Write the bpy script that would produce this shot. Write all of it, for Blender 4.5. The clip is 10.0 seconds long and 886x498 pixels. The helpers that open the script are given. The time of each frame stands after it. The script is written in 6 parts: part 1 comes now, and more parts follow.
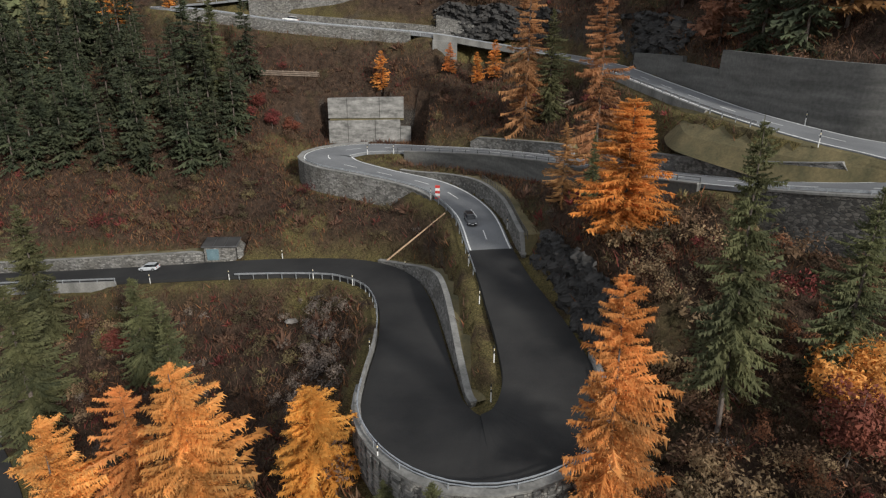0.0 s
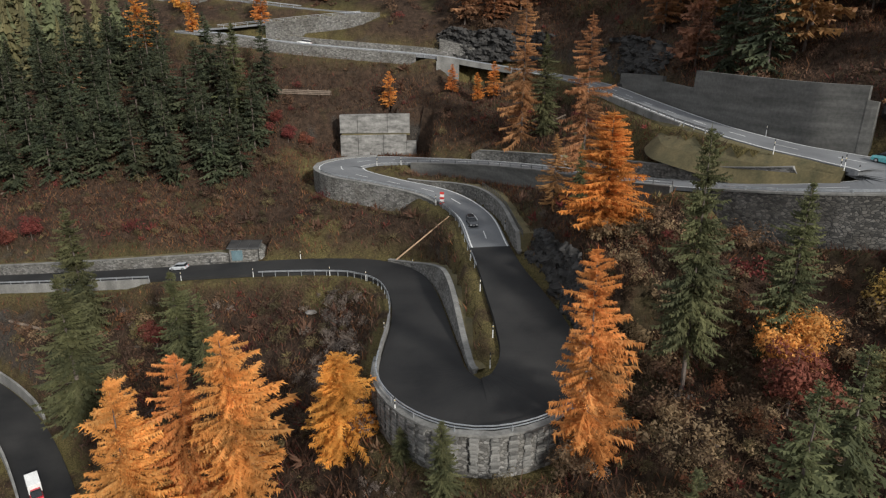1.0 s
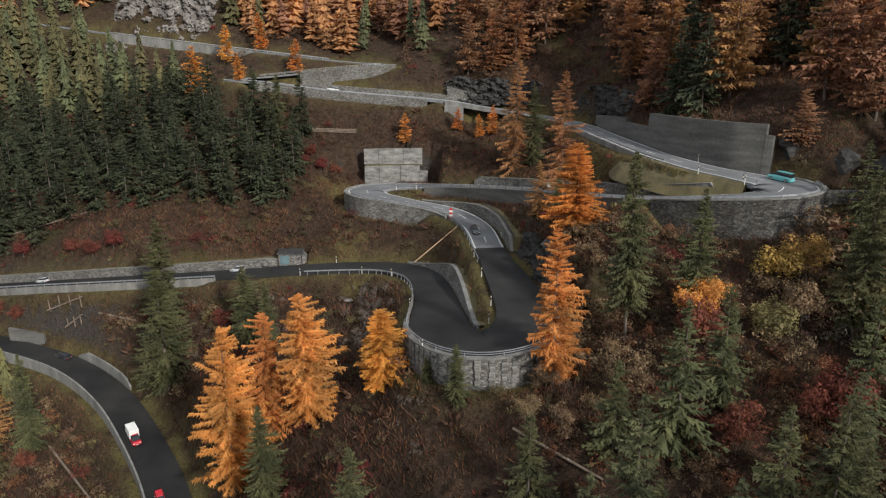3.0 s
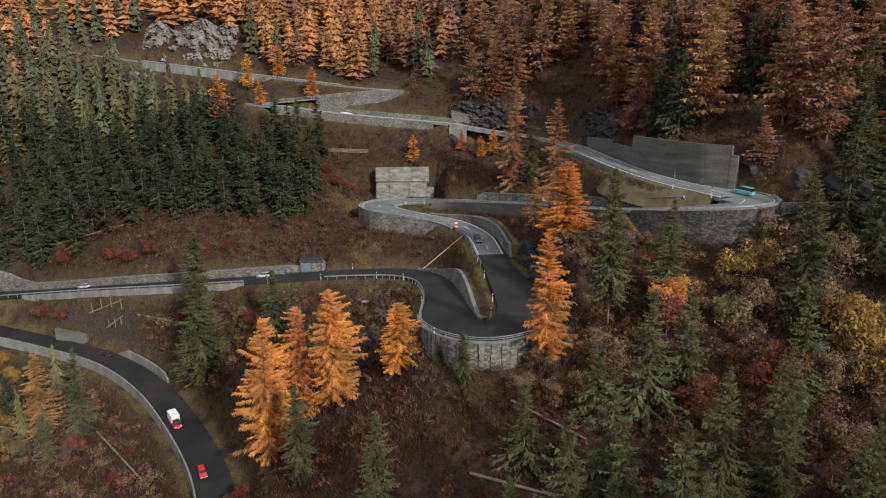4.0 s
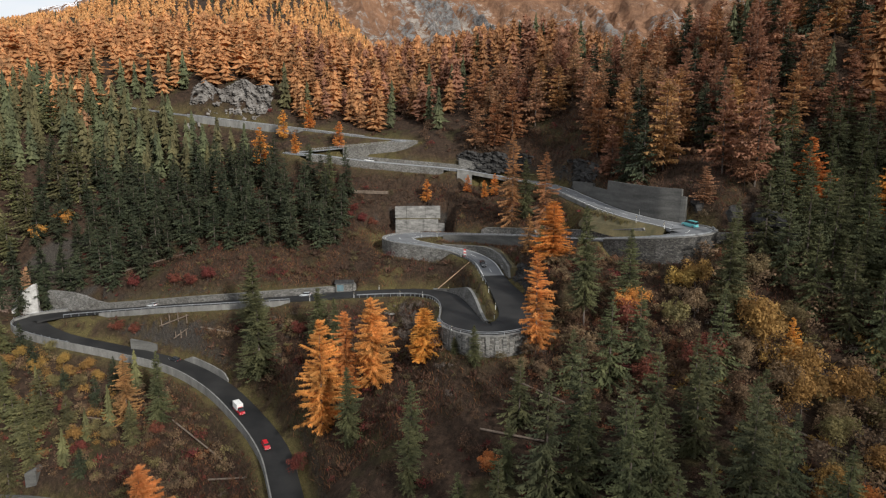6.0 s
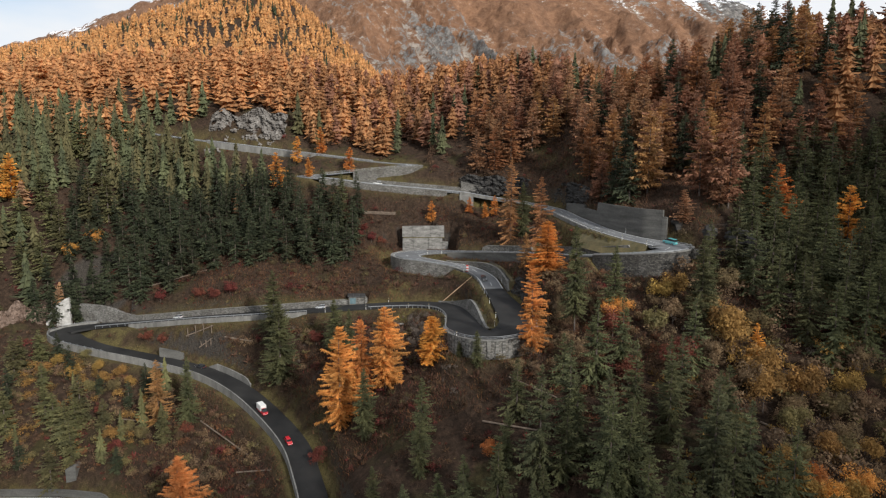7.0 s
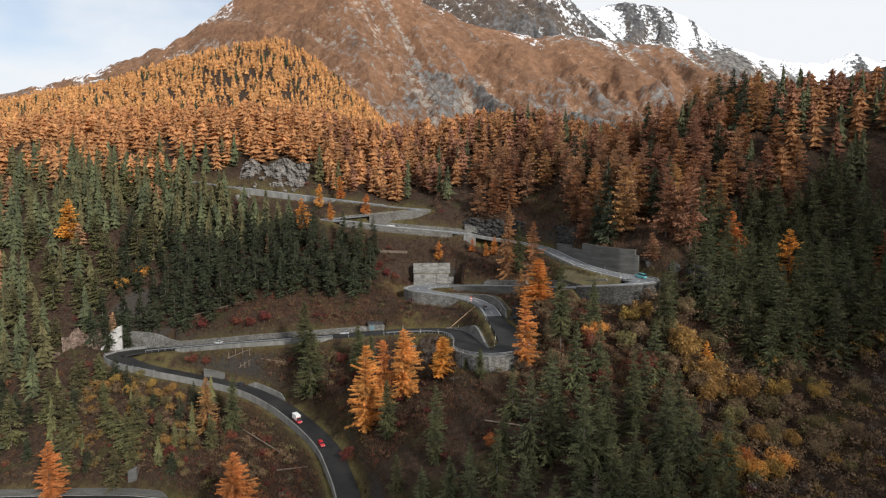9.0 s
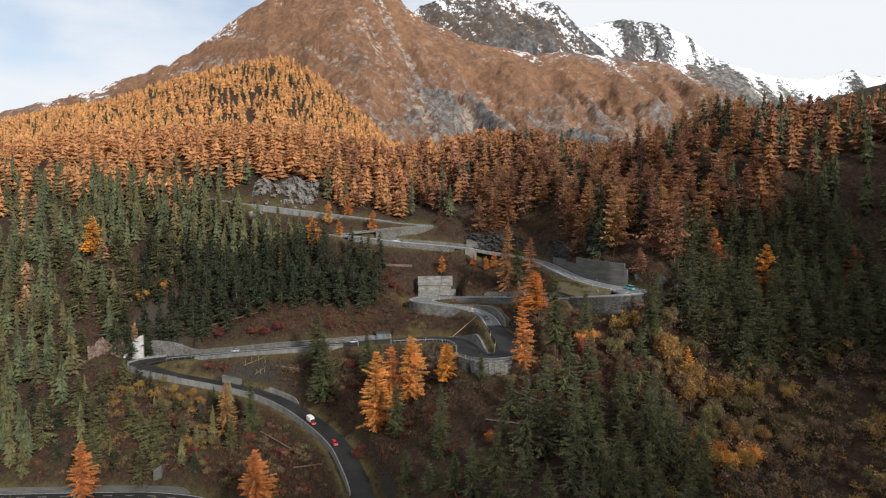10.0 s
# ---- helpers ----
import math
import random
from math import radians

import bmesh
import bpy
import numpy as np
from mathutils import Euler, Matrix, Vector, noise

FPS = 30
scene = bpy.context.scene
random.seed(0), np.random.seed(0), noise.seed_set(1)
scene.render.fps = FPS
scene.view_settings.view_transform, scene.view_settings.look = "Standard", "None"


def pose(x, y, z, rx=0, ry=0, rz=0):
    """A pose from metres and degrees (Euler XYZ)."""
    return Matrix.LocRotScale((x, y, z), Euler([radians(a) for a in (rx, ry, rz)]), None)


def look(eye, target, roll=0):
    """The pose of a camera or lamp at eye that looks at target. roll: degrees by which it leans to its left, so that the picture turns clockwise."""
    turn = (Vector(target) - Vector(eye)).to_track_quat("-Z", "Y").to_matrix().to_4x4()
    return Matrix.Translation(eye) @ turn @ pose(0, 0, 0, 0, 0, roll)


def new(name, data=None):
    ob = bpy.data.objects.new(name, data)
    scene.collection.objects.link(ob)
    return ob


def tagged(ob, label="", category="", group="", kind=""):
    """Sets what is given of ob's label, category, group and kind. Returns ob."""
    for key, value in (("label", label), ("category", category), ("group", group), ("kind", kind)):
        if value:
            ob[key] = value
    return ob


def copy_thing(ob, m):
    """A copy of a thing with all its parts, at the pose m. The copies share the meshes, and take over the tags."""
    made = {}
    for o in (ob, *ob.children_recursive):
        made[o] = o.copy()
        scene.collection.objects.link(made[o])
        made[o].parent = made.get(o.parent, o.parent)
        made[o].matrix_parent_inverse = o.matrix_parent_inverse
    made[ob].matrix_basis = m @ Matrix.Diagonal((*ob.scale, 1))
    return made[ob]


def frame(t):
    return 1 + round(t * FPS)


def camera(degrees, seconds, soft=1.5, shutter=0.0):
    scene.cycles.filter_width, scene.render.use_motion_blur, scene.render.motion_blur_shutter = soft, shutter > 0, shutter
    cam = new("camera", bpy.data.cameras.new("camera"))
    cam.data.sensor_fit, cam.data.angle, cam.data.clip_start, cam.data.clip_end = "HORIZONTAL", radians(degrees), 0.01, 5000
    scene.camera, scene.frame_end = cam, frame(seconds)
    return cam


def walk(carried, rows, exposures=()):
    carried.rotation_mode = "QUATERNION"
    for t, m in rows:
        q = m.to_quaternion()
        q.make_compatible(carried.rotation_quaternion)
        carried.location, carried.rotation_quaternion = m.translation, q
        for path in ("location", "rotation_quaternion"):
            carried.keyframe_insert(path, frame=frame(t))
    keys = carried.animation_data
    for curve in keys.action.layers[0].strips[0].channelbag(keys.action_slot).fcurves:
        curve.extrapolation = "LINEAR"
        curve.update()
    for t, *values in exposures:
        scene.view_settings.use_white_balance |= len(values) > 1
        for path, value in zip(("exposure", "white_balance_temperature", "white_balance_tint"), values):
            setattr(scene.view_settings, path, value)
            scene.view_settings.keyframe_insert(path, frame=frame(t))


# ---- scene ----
cam = camera(69.7, 10.0, soft=1.25)
METRES, EYE, TILT, LEAN, TURN = 200.0, 42.5, -21.0, 0.0, 0.0
EXPOSURE = 0.12
ROWS = [
    (0.0, 0.0, 0.0, 0.0, 0.0, 0.0, -0.0),
    (0.5, -0.0017, -0.0301, -0.0096, 0.01, 0.81, -0.04),
    (1.0, -0.004, -0.0652, -0.0204, 0.03, 1.71, -0.01),
    (1.5, -0.006, -0.1046, -0.0332, 0.08, 2.63, -0.07),
    (2.0, -0.0082, -0.1466, -0.0463, 0.09, 3.49, -0.08),
    (2.5, -0.0108, -0.1901, -0.0595, 0.13, 4.36, -0.07),
    (4.0, -0.0227, -0.3319, -0.1003, 0.16, 7.03, -0.16),
    (4.5, -0.0277, -0.3819, -0.1141, 0.16, 7.91, -0.17),
    (5.0, -0.0327, -0.4333, -0.1279, 0.18, 8.8, -0.18),
    (5.5, -0.0377, -0.4859, -0.1423, 0.17, 9.72, -0.2),
    (7.0, -0.0517, -0.6451, -0.1865, 0.13, 12.49, -0.22),
    (7.5, -0.0558, -0.6978, -0.2012, 0.14, 13.4, -0.23),
    (8.0, -0.0599, -0.7499, -0.2159, 0.13, 14.31, -0.25),
    (8.5, -0.0633, -0.8017, -0.2303, 0.15, 15.22, -0.26),
    (9.0, -0.0669, -0.8537, -0.2451, 0.16, 15.98, -0.26),
    (9.5, -0.0707, -0.9061, -0.2601, 0.17, 16.6, -0.26),
    (10.0, -0.0742, -0.9584, -0.275, 0.18, 17.22, -0.25),
]
walk(cam, [(t, pose(0, 0, EYE, TILT, LEAN, TURN) @ pose(METRES * x, METRES * y, METRES * z, 90 + pitch, roll, yaw)) for t, x, y, z, yaw, pitch, roll in ROWS], exposures=[(0.0, EXPOSURE, 6100, 10), (10.0, EXPOSURE, 6100, 10)])

# ---- light ----
world = bpy.data.worlds.new("sky")
scene.world = world
world.use_nodes = True
wn, wl = world.node_tree.nodes, world.node_tree.links
wn.clear()
sky = wn.new("ShaderNodeTexSky")
sky.sky_type, sky.sun_disc = "NISHITA", False
SUN_ELEV, SUN_AZ = 27.0, 145.0          # degrees; azimuth clockwise from +y
sky.sun_elevation, sky.sun_rotation = radians(SUN_ELEV), radians(SUN_AZ)
tex = wn.new("ShaderNodeTexCoord")
cloud = wn.new("ShaderNodeTexNoise")
cloud.inputs["Scale"].default_value, cloud.inputs["Detail"].default_value = 1.6, 6.0
drift = wn.new("ShaderNodeMapping")
drift.inputs["Location"].default_value = (0.6, 0.2, 0.0)
drift.inputs["Scale"].default_value = (-1.0, 1.0, 2.2)
wl.new(tex.outputs["Generated"], drift.inputs["Vector"])
wl.new(drift.outputs["Vector"], cloud.inputs["Vector"])
cover = wn.new("ShaderNodeMapRange")
cover.inputs["From Min"].default_value, cover.inputs["From Max"].default_value = 0.3, 0.5
wl.new(cloud.outputs["Fac"], cover.inputs["Value"])
veil = wn.new("ShaderNodeMixRGB")
wl.new(cover.outputs["Result"], veil.inputs["Fac"])
wl.new(sky.outputs["Color"], veil.inputs["Color1"])
veil.inputs["Color2"].default_value = (7.6, 7.5, 7.3, 1)
back = wn.new("ShaderNodeBackground")
back.inputs["Strength"].default_value = 0.112
wl.new(veil.outputs["Color"], back.inputs["Color"])
wout = wn.new("ShaderNodeOutputWorld")
wl.new(back.outputs["Background"], wout.inputs["Surface"])

sun = new("sun", bpy.data.lights.new("sun", "SUN"))
sun.data.energy, sun.data.angle, sun.data.color = 4.6, radians(5.0), (1.0, 0.93, 0.82)
SUN_DIR = Vector((math.sin(radians(SUN_AZ)) * math.cos(radians(SUN_ELEV)), math.cos(radians(SUN_AZ)) * math.cos(radians(SUN_ELEV)), math.sin(radians(SUN_ELEV))))
sun.matrix_world = look((0, 0, 300), Vector((0, 0, 300)) - SUN_DIR)

# ---- materials ----
def node_mat(name):
    m = bpy.data.materials.new(name)
    m.use_nodes = True
    nt = m.node_tree
    return m, nt.nodes, nt.links, nt.nodes["Principled BSDF"]


def noise_tex(n, l, scale, detail=5.0, rough=0.6, coord="Object", stretch=None):
    tc = n.new("ShaderNodeTexCoord")
    tx = n.new("ShaderNodeTexNoise")
    tx.inputs["Scale"].default_value, tx.inputs["Detail"].default_value, tx.inputs["Roughness"].default_value = scale, detail, rough
    if stretch:
        mp = n.new("ShaderNodeMapping")
        mp.inputs["Scale"].default_value = stretch
        l.new(tc.outputs[coord], mp.inputs["Vector"])
        l.new(mp.outputs["Vector"], tx.inputs["Vector"])
    else:
        l.new(tc.outputs[coord], tx.inputs["Vector"])
    return tx.outputs["Fac"]


def ramp(n, l, fac, stops):
    r = n.new("ShaderNodeValToRGB")
    el = r.color_ramp.elements
    while len(el) < len(stops):
        el.new(0.5)
    for e, (p, c) in zip(el, stops):
        e.position, e.color = p, (*c, 1)
    l.new(fac, r.inputs["Fac"])
    return r.outputs["Color"]


def mix(n, l, fac, a, b, kind="MIX"):
    m = n.new("ShaderNodeMixRGB")
    m.blend_type = kind
    for key, v in (("Fac", fac), ("Color1", a), ("Color2", b)):
        if isinstance(v, (int, float)):
            m.inputs[key].default_value = v
        elif isinstance(v, tuple):
            m.inputs[key].default_value = (*v, 1)
        else:
            l.new(v, m.inputs[key])
    return m.outputs["Color"]


def bump(n, l, p, height, strength, dist):
    b = n.new("ShaderNodeBump")
    b.inputs["Strength"].default_value, b.inputs["Distance"].default_value = strength, dist
    l.new(height, b.inputs["Height"])
    l.new(b.outputs["Normal"], p.inputs["Normal"])


def step(n, l, v, a, b):
    r = n.new("ShaderNodeMapRange")
    r.inputs["From Min"].default_value, r.inputs["From Max"].default_value = a, b
    l.new(v, r.inputs["Value"])
    return r.outputs["Result"]


def plain(name, a, b, fine=6.0, coarse=0.5, rough=0.8, relief=0.3, metal=0.0, stretch=None):
    """A surface between colours a and b, with stains at a coarse scale and grain at a fine one."""
    m, n, l, p = node_mat(name)
    big = noise_tex(n, l, coarse, 4, stretch=stretch)
    small = noise_tex(n, l, fine, 6)
    col = ramp(n, l, big, [(0.3, a), (0.7, b)])
    grain = ramp(n, l, small, [(0.3, (0.72, 0.72, 0.72)), (0.7, (1.15, 1.15, 1.15))])
    l.new(mix(n, l, 1.0, col, grain, "MULTIPLY"), p.inputs["Base Color"])
    p.inputs["Roughness"].default_value, p.inputs["Metallic"].default_value = rough, metal
    bump(n, l, p, small, relief, 0.05)
    return m


def leafy(name, a, b, c, through_light=0.25):
    """Foliage: colour varies from tree to tree and from twig to twig."""
    m, n, l, p = node_mat(name)
    a, c = [tuple(0.45 * p + 0.55 * q for p, q in zip(e, b)) for e in (a, c)]
    geo = n.new("ShaderNodeNewGeometry")
    info = n.new("ShaderNodeObjectInfo")
    at = n.new("ShaderNodeAttribute")
    at.attribute_name = "tint"
    blend = n.new("ShaderNodeMath")
    blend.operation = "MULTIPLY_ADD"
    blend.inputs[1].default_value = 0.4
    l.new(geo.outputs["Random Per Island"], blend.inputs[0])
    part_tint = n.new("ShaderNodeMath")
    part_tint.operation = "MULTIPLY"
    part_tint.inputs[1].default_value = 0.6
    l.new(at.outputs["Fac"], part_tint.inputs[0])
    l.new(part_tint.outputs["Value"], blend.inputs[2])
    twig = ramp(n, l, blend.outputs["Value"], [(0.1, a), (0.5, b), (0.9, c)])
    clump = noise_tex(n, l, 0.35, 3)
    shade = ramp(n, l, clump, [(0.3, (0.7, 0.7, 0.7)), (0.7, (1.2, 1.2, 1.2))])
    col = mix(n, l, 1.0, twig, shade, "MULTIPLY")
    stand = ramp(n, l, noise_tex(n, l, 0.12, 2), [(0.32, (0.6, 0.62, 0.66)), (0.5, (1.0, 0.96, 0.92)), (0.68, (1.3, 1.28, 1.2))])
    col = mix(n, l, 1.0, col, stand, "MULTIPLY")
    hsv = n.new("ShaderNodeHueSaturation")
    l.new(col, hsv.inputs["Color"])
    hue = n.new("ShaderNodeMapRange")
    hue.inputs["To Min"].default_value, hue.inputs["To Max"].default_value = 0.485, 0.512
    l.new(info.outputs["Random"], hue.inputs["Value"])
    l.new(hue.outputs["Result"], hsv.inputs["Hue"])
    val = n.new("ShaderNodeMapRange")
    val.inputs["To Min"].default_value, val.inputs["To Max"].default_value = 0.86, 1.15
    l.new(info.outputs["Random"], val.inputs["Value"])
    l.new(val.outputs["Result"], hsv.inputs["Value"])
    l.new(hsv.outputs["Color"], p.inputs["Base Color"])
    p.inputs["Roughness"].default_value = 0.75
    p.inputs["Specular IOR Level"].default_value = 0.2
    tr = n.new("ShaderNodeBsdfTranslucent")
    l.new(hsv.outputs["Color"], tr.inputs["Color"])
    ms = n.new("ShaderNodeMixShader")
    ms.inputs["Fac"].default_value = through_light
    l.new(p.outputs["BSDF"], ms.inputs[1])
    l.new(tr.outputs["BSDF"], ms.inputs[2])
    l.new(ms.outputs["Shader"], n["Material Output"].inputs["Surface"])
    return m


def stone_wall_mat(name, dark, light, size=0.55, mortar=(0.2, 0.19, 0.18)):
    m, n, l, p = node_mat(name)
    tc = n.new("ShaderNodeTexCoord")
    mp = n.new("ShaderNodeMapping")
    mp.inputs["Scale"].default_value = (1 / size, 1 / size, 1.7 / size)
    l.new(tc.outputs["Object"], mp.inputs["Vector"])
    cells, edges = n.new("ShaderNodeTexVoronoi"), n.new("ShaderNodeTexVoronoi")
    edges.feature = "DISTANCE_TO_EDGE"
    for v in (cells, edges):
        v.inputs["Scale"].default_value = 1.0
        l.new(mp.outputs["Vector"], v.inputs["Vector"])
    sep = n.new("ShaderNodeSeparateColor")
    l.new(cells.outputs["Color"], sep.inputs["Color"])
    face = ramp(n, l, sep.outputs["Red"], [(0.0, dark), (1.0, light)])
    joint = step(n, l, edges.outputs["Distance"], 0.02, 0.1)
    stain = ramp(n, l, noise_tex(n, l, 0.25, 5), [(0.35, (0.62, 0.6, 0.56)), (0.65, (1.1, 1.1, 1.1))])
    col = mix(n, l, joint, mortar, face)
    l.new(mix(n, l, 1.0, col, stain, "MULTIPLY"), p.inputs["Base Color"])
    p.inputs["Roughness"].default_value = 0.9
    bump(n, l, p, joint, 0.8, 0.12)
    return m


def ground_mat():
    m, n, l, p = node_mat("forest_floor")
    a = noise_tex(n, l, 0.05, 5)
    b = noise_tex(n, l, 0.6, 6, 0.7)
    c = noise_tex(n, l, 4.0, 6, 0.7)
    heath = ramp(n, l, b, [(0.25, (0.02, 0.0145, 0.011)), (0.5, (0.06, 0.04, 0.028)), (0.75, (0.125, 0.079, 0.052))])
    grass = ramp(n, l, b, [(0.3, (0.04, 0.034, 0.018)), (0.7, (0.095, 0.08, 0.036))])
    col = mix(n, l, step(n, l, a, 0.56, 0.66), heath, grass)
    at = n.new("ShaderNodeAttribute")
    at.attribute_name = "verge"
    verge = ramp(n, l, c, [(0.3, (0.08, 0.068, 0.028)), (0.55, (0.15, 0.125, 0.05)), (0.8, (0.25, 0.165, 0.08))])
    vf = n.new("ShaderNodeMath")
    vf.operation = "MULTIPLY"
    l.new(at.outputs["Fac"], vf.inputs[0])
    l.new(step(n, l, noise_tex(n, l, 0.16, 4), 0.33, 0.55), vf.inputs[1])
    col = mix(n, l, vf.outputs["Value"], col, verge)
    geo = n.new("ShaderNodeNewGeometry")
    sx = n.new("ShaderNodeSeparateXYZ")
    l.new(geo.outputs["Normal"], sx.inputs["Vector"])
    rock = ramp(n, l, c, [(0.3, (0.02, 0.018, 0.016)), (0.7, (0.12, 0.105, 0.09))])
    col = mix(n, l, step(n, l, sx.outputs["Z"], 0.5, 0.36), col, rock)
    speck = ramp(n, l, c, [(0.3, (0.3, 0.3, 0.3)), (0.7, (1.0, 1.0, 1.0))])
    l.new(mix(n, l, 1.0, col, speck, "MULTIPLY"), p.inputs["Base Color"])
    p.inputs["Roughness"].default_value = 0.95
    p.inputs["Specular IOR Level"].default_value = 0.1
    bump(n, l, p, b, 0.9, 1.0)
    return m


def mountain_mat(name, turf_a, turf_b, rock_a, rock_b):
    """Alpine slope: turf, with rock on the ribs and snow in the hollows, as the mesh's own fields tell."""
    m, n, l, p = node_mat(name)
    b = noise_tex(n, l, 0.012, 8, 0.7)
    c = noise_tex(n, l, 0.05, 8, 0.72)
    turf = ramp(n, l, c, [(0.3, turf_a), (0.7, turf_b)])
    rock = ramp(n, l, c, [(0.36, rock_a), (0.64, rock_b)])
    fields = []
    for key, lo, hi in (("rib", 0.45, 0.55), ("snow", 0.45, 0.55), ("scree", 0.44, 0.56)):
        at = n.new("ShaderNodeAttribute")
        at.attribute_name = key
        ma = n.new("ShaderNodeMath")
        ma.operation = "MULTIPLY_ADD"
        ma.inputs[1].default_value = 1.3
        l.new(c, ma.inputs[0])
        l.new(at.outputs["Fac"], ma.inputs[2])
        fields.append(step(n, l, ma.outputs["Value"], 0.65 + lo, 0.65 + hi))
    patch = ramp(n, l, b, [(0.35, (0.7, 0.72, 0.75)), (0.65, (1.2, 1.17, 1.12))])
    scree = ramp(n, l, c, [(0.35, (0.16, 0.13, 0.11)), (0.65, (0.36, 0.32, 0.28))])
    bare = mix(n, l, fields[2], mix(n, l, fields[0], turf, rock), scree)
    col = mix(n, l, 1.0, bare, patch, "MULTIPLY")
    l.new(mix(n, l, fields[1], col, (0.8, 0.82, 0.86)), p.inputs["Base Color"])
    p.inputs["Roughness"].default_value = 0.95
    p.inputs["Specular IOR Level"].default_value = 0.1
    bump(n, l, p, c, 0.9, 16.0)
    return m


BANK = plain("grassy_bank", (0.06, 0.055, 0.024), (0.14, 0.11, 0.05), 3, 0.3, 0.95, 0.8)
GROUND = ground_mat()
MOUNTAIN = mountain_mat("alpine_slope", (0.13, 0.07, 0.042), (0.29, 0.165, 0.1), (0.035, 0.034, 0.036), (0.27, 0.255, 0.24))
MOUNTAIN_SNOW = mountain_mat("snowy_slope", (0.06, 0.05, 0.045), (0.15, 0.115, 0.09), (0.03, 0.032, 0.036), (0.16, 0.155, 0.155))
ASPHALT_OLD = plain("grey_asphalt", (0.105, 0.108, 0.112), (0.165, 0.17, 0.175), 9, 0.15, 0.75, 0.2)
ASPHALT_NEW = plain("fresh_black_asphalt", (0.012, 0.012, 0.0122), (0.031, 0.030, 0.0285), 9, 0.09, 0.72, 0.2)
ASPHALT_NEW.node_tree.nodes["Principled BSDF"].inputs["Specular IOR Level"].default_value = 0.22
PAINT = plain("road_paint", (0.6, 0.6, 0.58), (0.75, 0.75, 0.73), 5, 1.0, 0.6, 0.1)
CONCRETE = plain("weathered_concrete", (0.11, 0.108, 0.10), (0.23, 0.225, 0.21), 3, 0.35, 0.9, 0.3, stretch=(1, 1, 0.25))
CONCRETE_LIGHT = plain("pale_concrete", (0.085, 0.082, 0.076), (0.255, 0.248, 0.232), 1.4, 0.7, 0.9, 0.3, stretch=(0.5, 0.5, 1.6))
CONCRETE_DARK = plain("dark_grey_concrete", (0.06, 0.059, 0.054), (0.135, 0.132, 0.122), 2, 0.35, 0.9, 0.3, stretch=(0.25, 0.25, 1.7))
STONE = stone_wall_mat("grey_stone_masonry", (0.07, 0.068, 0.064), (0.26, 0.252, 0.236), 0.6, (0.12, 0.115, 0.105))
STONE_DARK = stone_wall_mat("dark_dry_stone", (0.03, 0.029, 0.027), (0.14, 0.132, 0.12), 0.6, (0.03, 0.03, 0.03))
STEEL = plain("galvanised_steel", (0.3, 0.32, 0.34), (0.5, 0.52, 0.54), 8, 1.0, 0.45, 0.05, 0.6)
RUST = plain("dark_railing_steel", (0.05, 0.05, 0.052), (0.1, 0.1, 0.1), 8, 1.0, 0.6, 0.05, 0.3)
BARK = plain("grey_bark", (0.07, 0.055, 0.045), (0.16, 0.13, 0.11), 6, 1.0, 0.95, 0.6)
DEADWOOD = plain("weathered_timber", (0.10, 0.075, 0.055), (0.22, 0.17, 0.13), 6, 1.0, 0.9, 0.4)
PALEWOOD = plain("fresh_peeled_timber", (0.42, 0.27, 0.16), (0.55, 0.38, 0.25), 6, 1.0, 0.7, 0.2)
ROCK = plain("dark_rock", (0.008, 0.0075, 0.007), (0.042, 0.039, 0.036), 2.5, 0.4, 0.8, 0.9, stretch=(0.5, 0.5, 3.0))
ROCK_WARM = plain("warm_pale_rock", (0.1, 0.06, 0.042), (0.3, 0.225, 0.18), 0.9, 0.22, 0.9, 0.9)
ROCK_PALE = plain("pale_rock", (0.05, 0.042, 0.036), (0.25, 0.232, 0.212), 0.9, 0.22, 0.9, 0.9)
# plain spruce green, darkened to carry the shade of the near left stand
SPRUCE = leafy("spruce_needles", (0.023, 0.03, 0.019), (0.051, 0.062, 0.035), (0.103, 0.111, 0.061))
SPRUCE_OLIVE = leafy("olive_spruce_needles", (0.042, 0.05, 0.025), (0.098, 0.106, 0.05), (0.175, 0.172, 0.082))
# brighter copy of the needles: sun on the left slope put into the colour
SPRUCE_SUNLIT = leafy("sunlit_olive_needles", (0.058, 0.06, 0.028), (0.125, 0.122, 0.056), (0.22, 0.2, 0.095))
SPRUCE_MIXED = leafy("mixed_green_needles", (0.04, 0.049, 0.027), (0.095, 0.106, 0.055), (0.181, 0.184, 0.094))
CONCRETE_WHITE = plain("whitish_concrete", (0.3, 0.29, 0.27), (0.5, 0.49, 0.47), 1.4, 0.5, 0.9, 0.2)
LARCH = leafy("larch_needles", (0.41, 0.175, 0.045), (0.69, 0.32, 0.088), (0.85, 0.53, 0.2), 0.4)
LARCH_DEEP = leafy("deep_orange_larch_needles", (0.4, 0.15, 0.036), (0.66, 0.29, 0.066), (0.83, 0.45, 0.13), 0.4)
# duller copy of LARCH: the shade on the ridge is put into the colour
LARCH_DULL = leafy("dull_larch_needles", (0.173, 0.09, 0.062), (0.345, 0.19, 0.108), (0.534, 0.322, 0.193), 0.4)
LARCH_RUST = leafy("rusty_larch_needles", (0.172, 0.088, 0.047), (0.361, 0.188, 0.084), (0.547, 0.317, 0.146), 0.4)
# paler copy of LARCH: haze over the far hill is put into the colour
LARCH_HAZY = leafy("hazy_gold_larch_needles", (0.34, 0.147, 0.064), (0.54, 0.267, 0.119), (0.7, 0.386, 0.187), 0.4)
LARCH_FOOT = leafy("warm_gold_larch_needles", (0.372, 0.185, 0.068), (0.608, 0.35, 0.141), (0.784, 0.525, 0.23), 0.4)
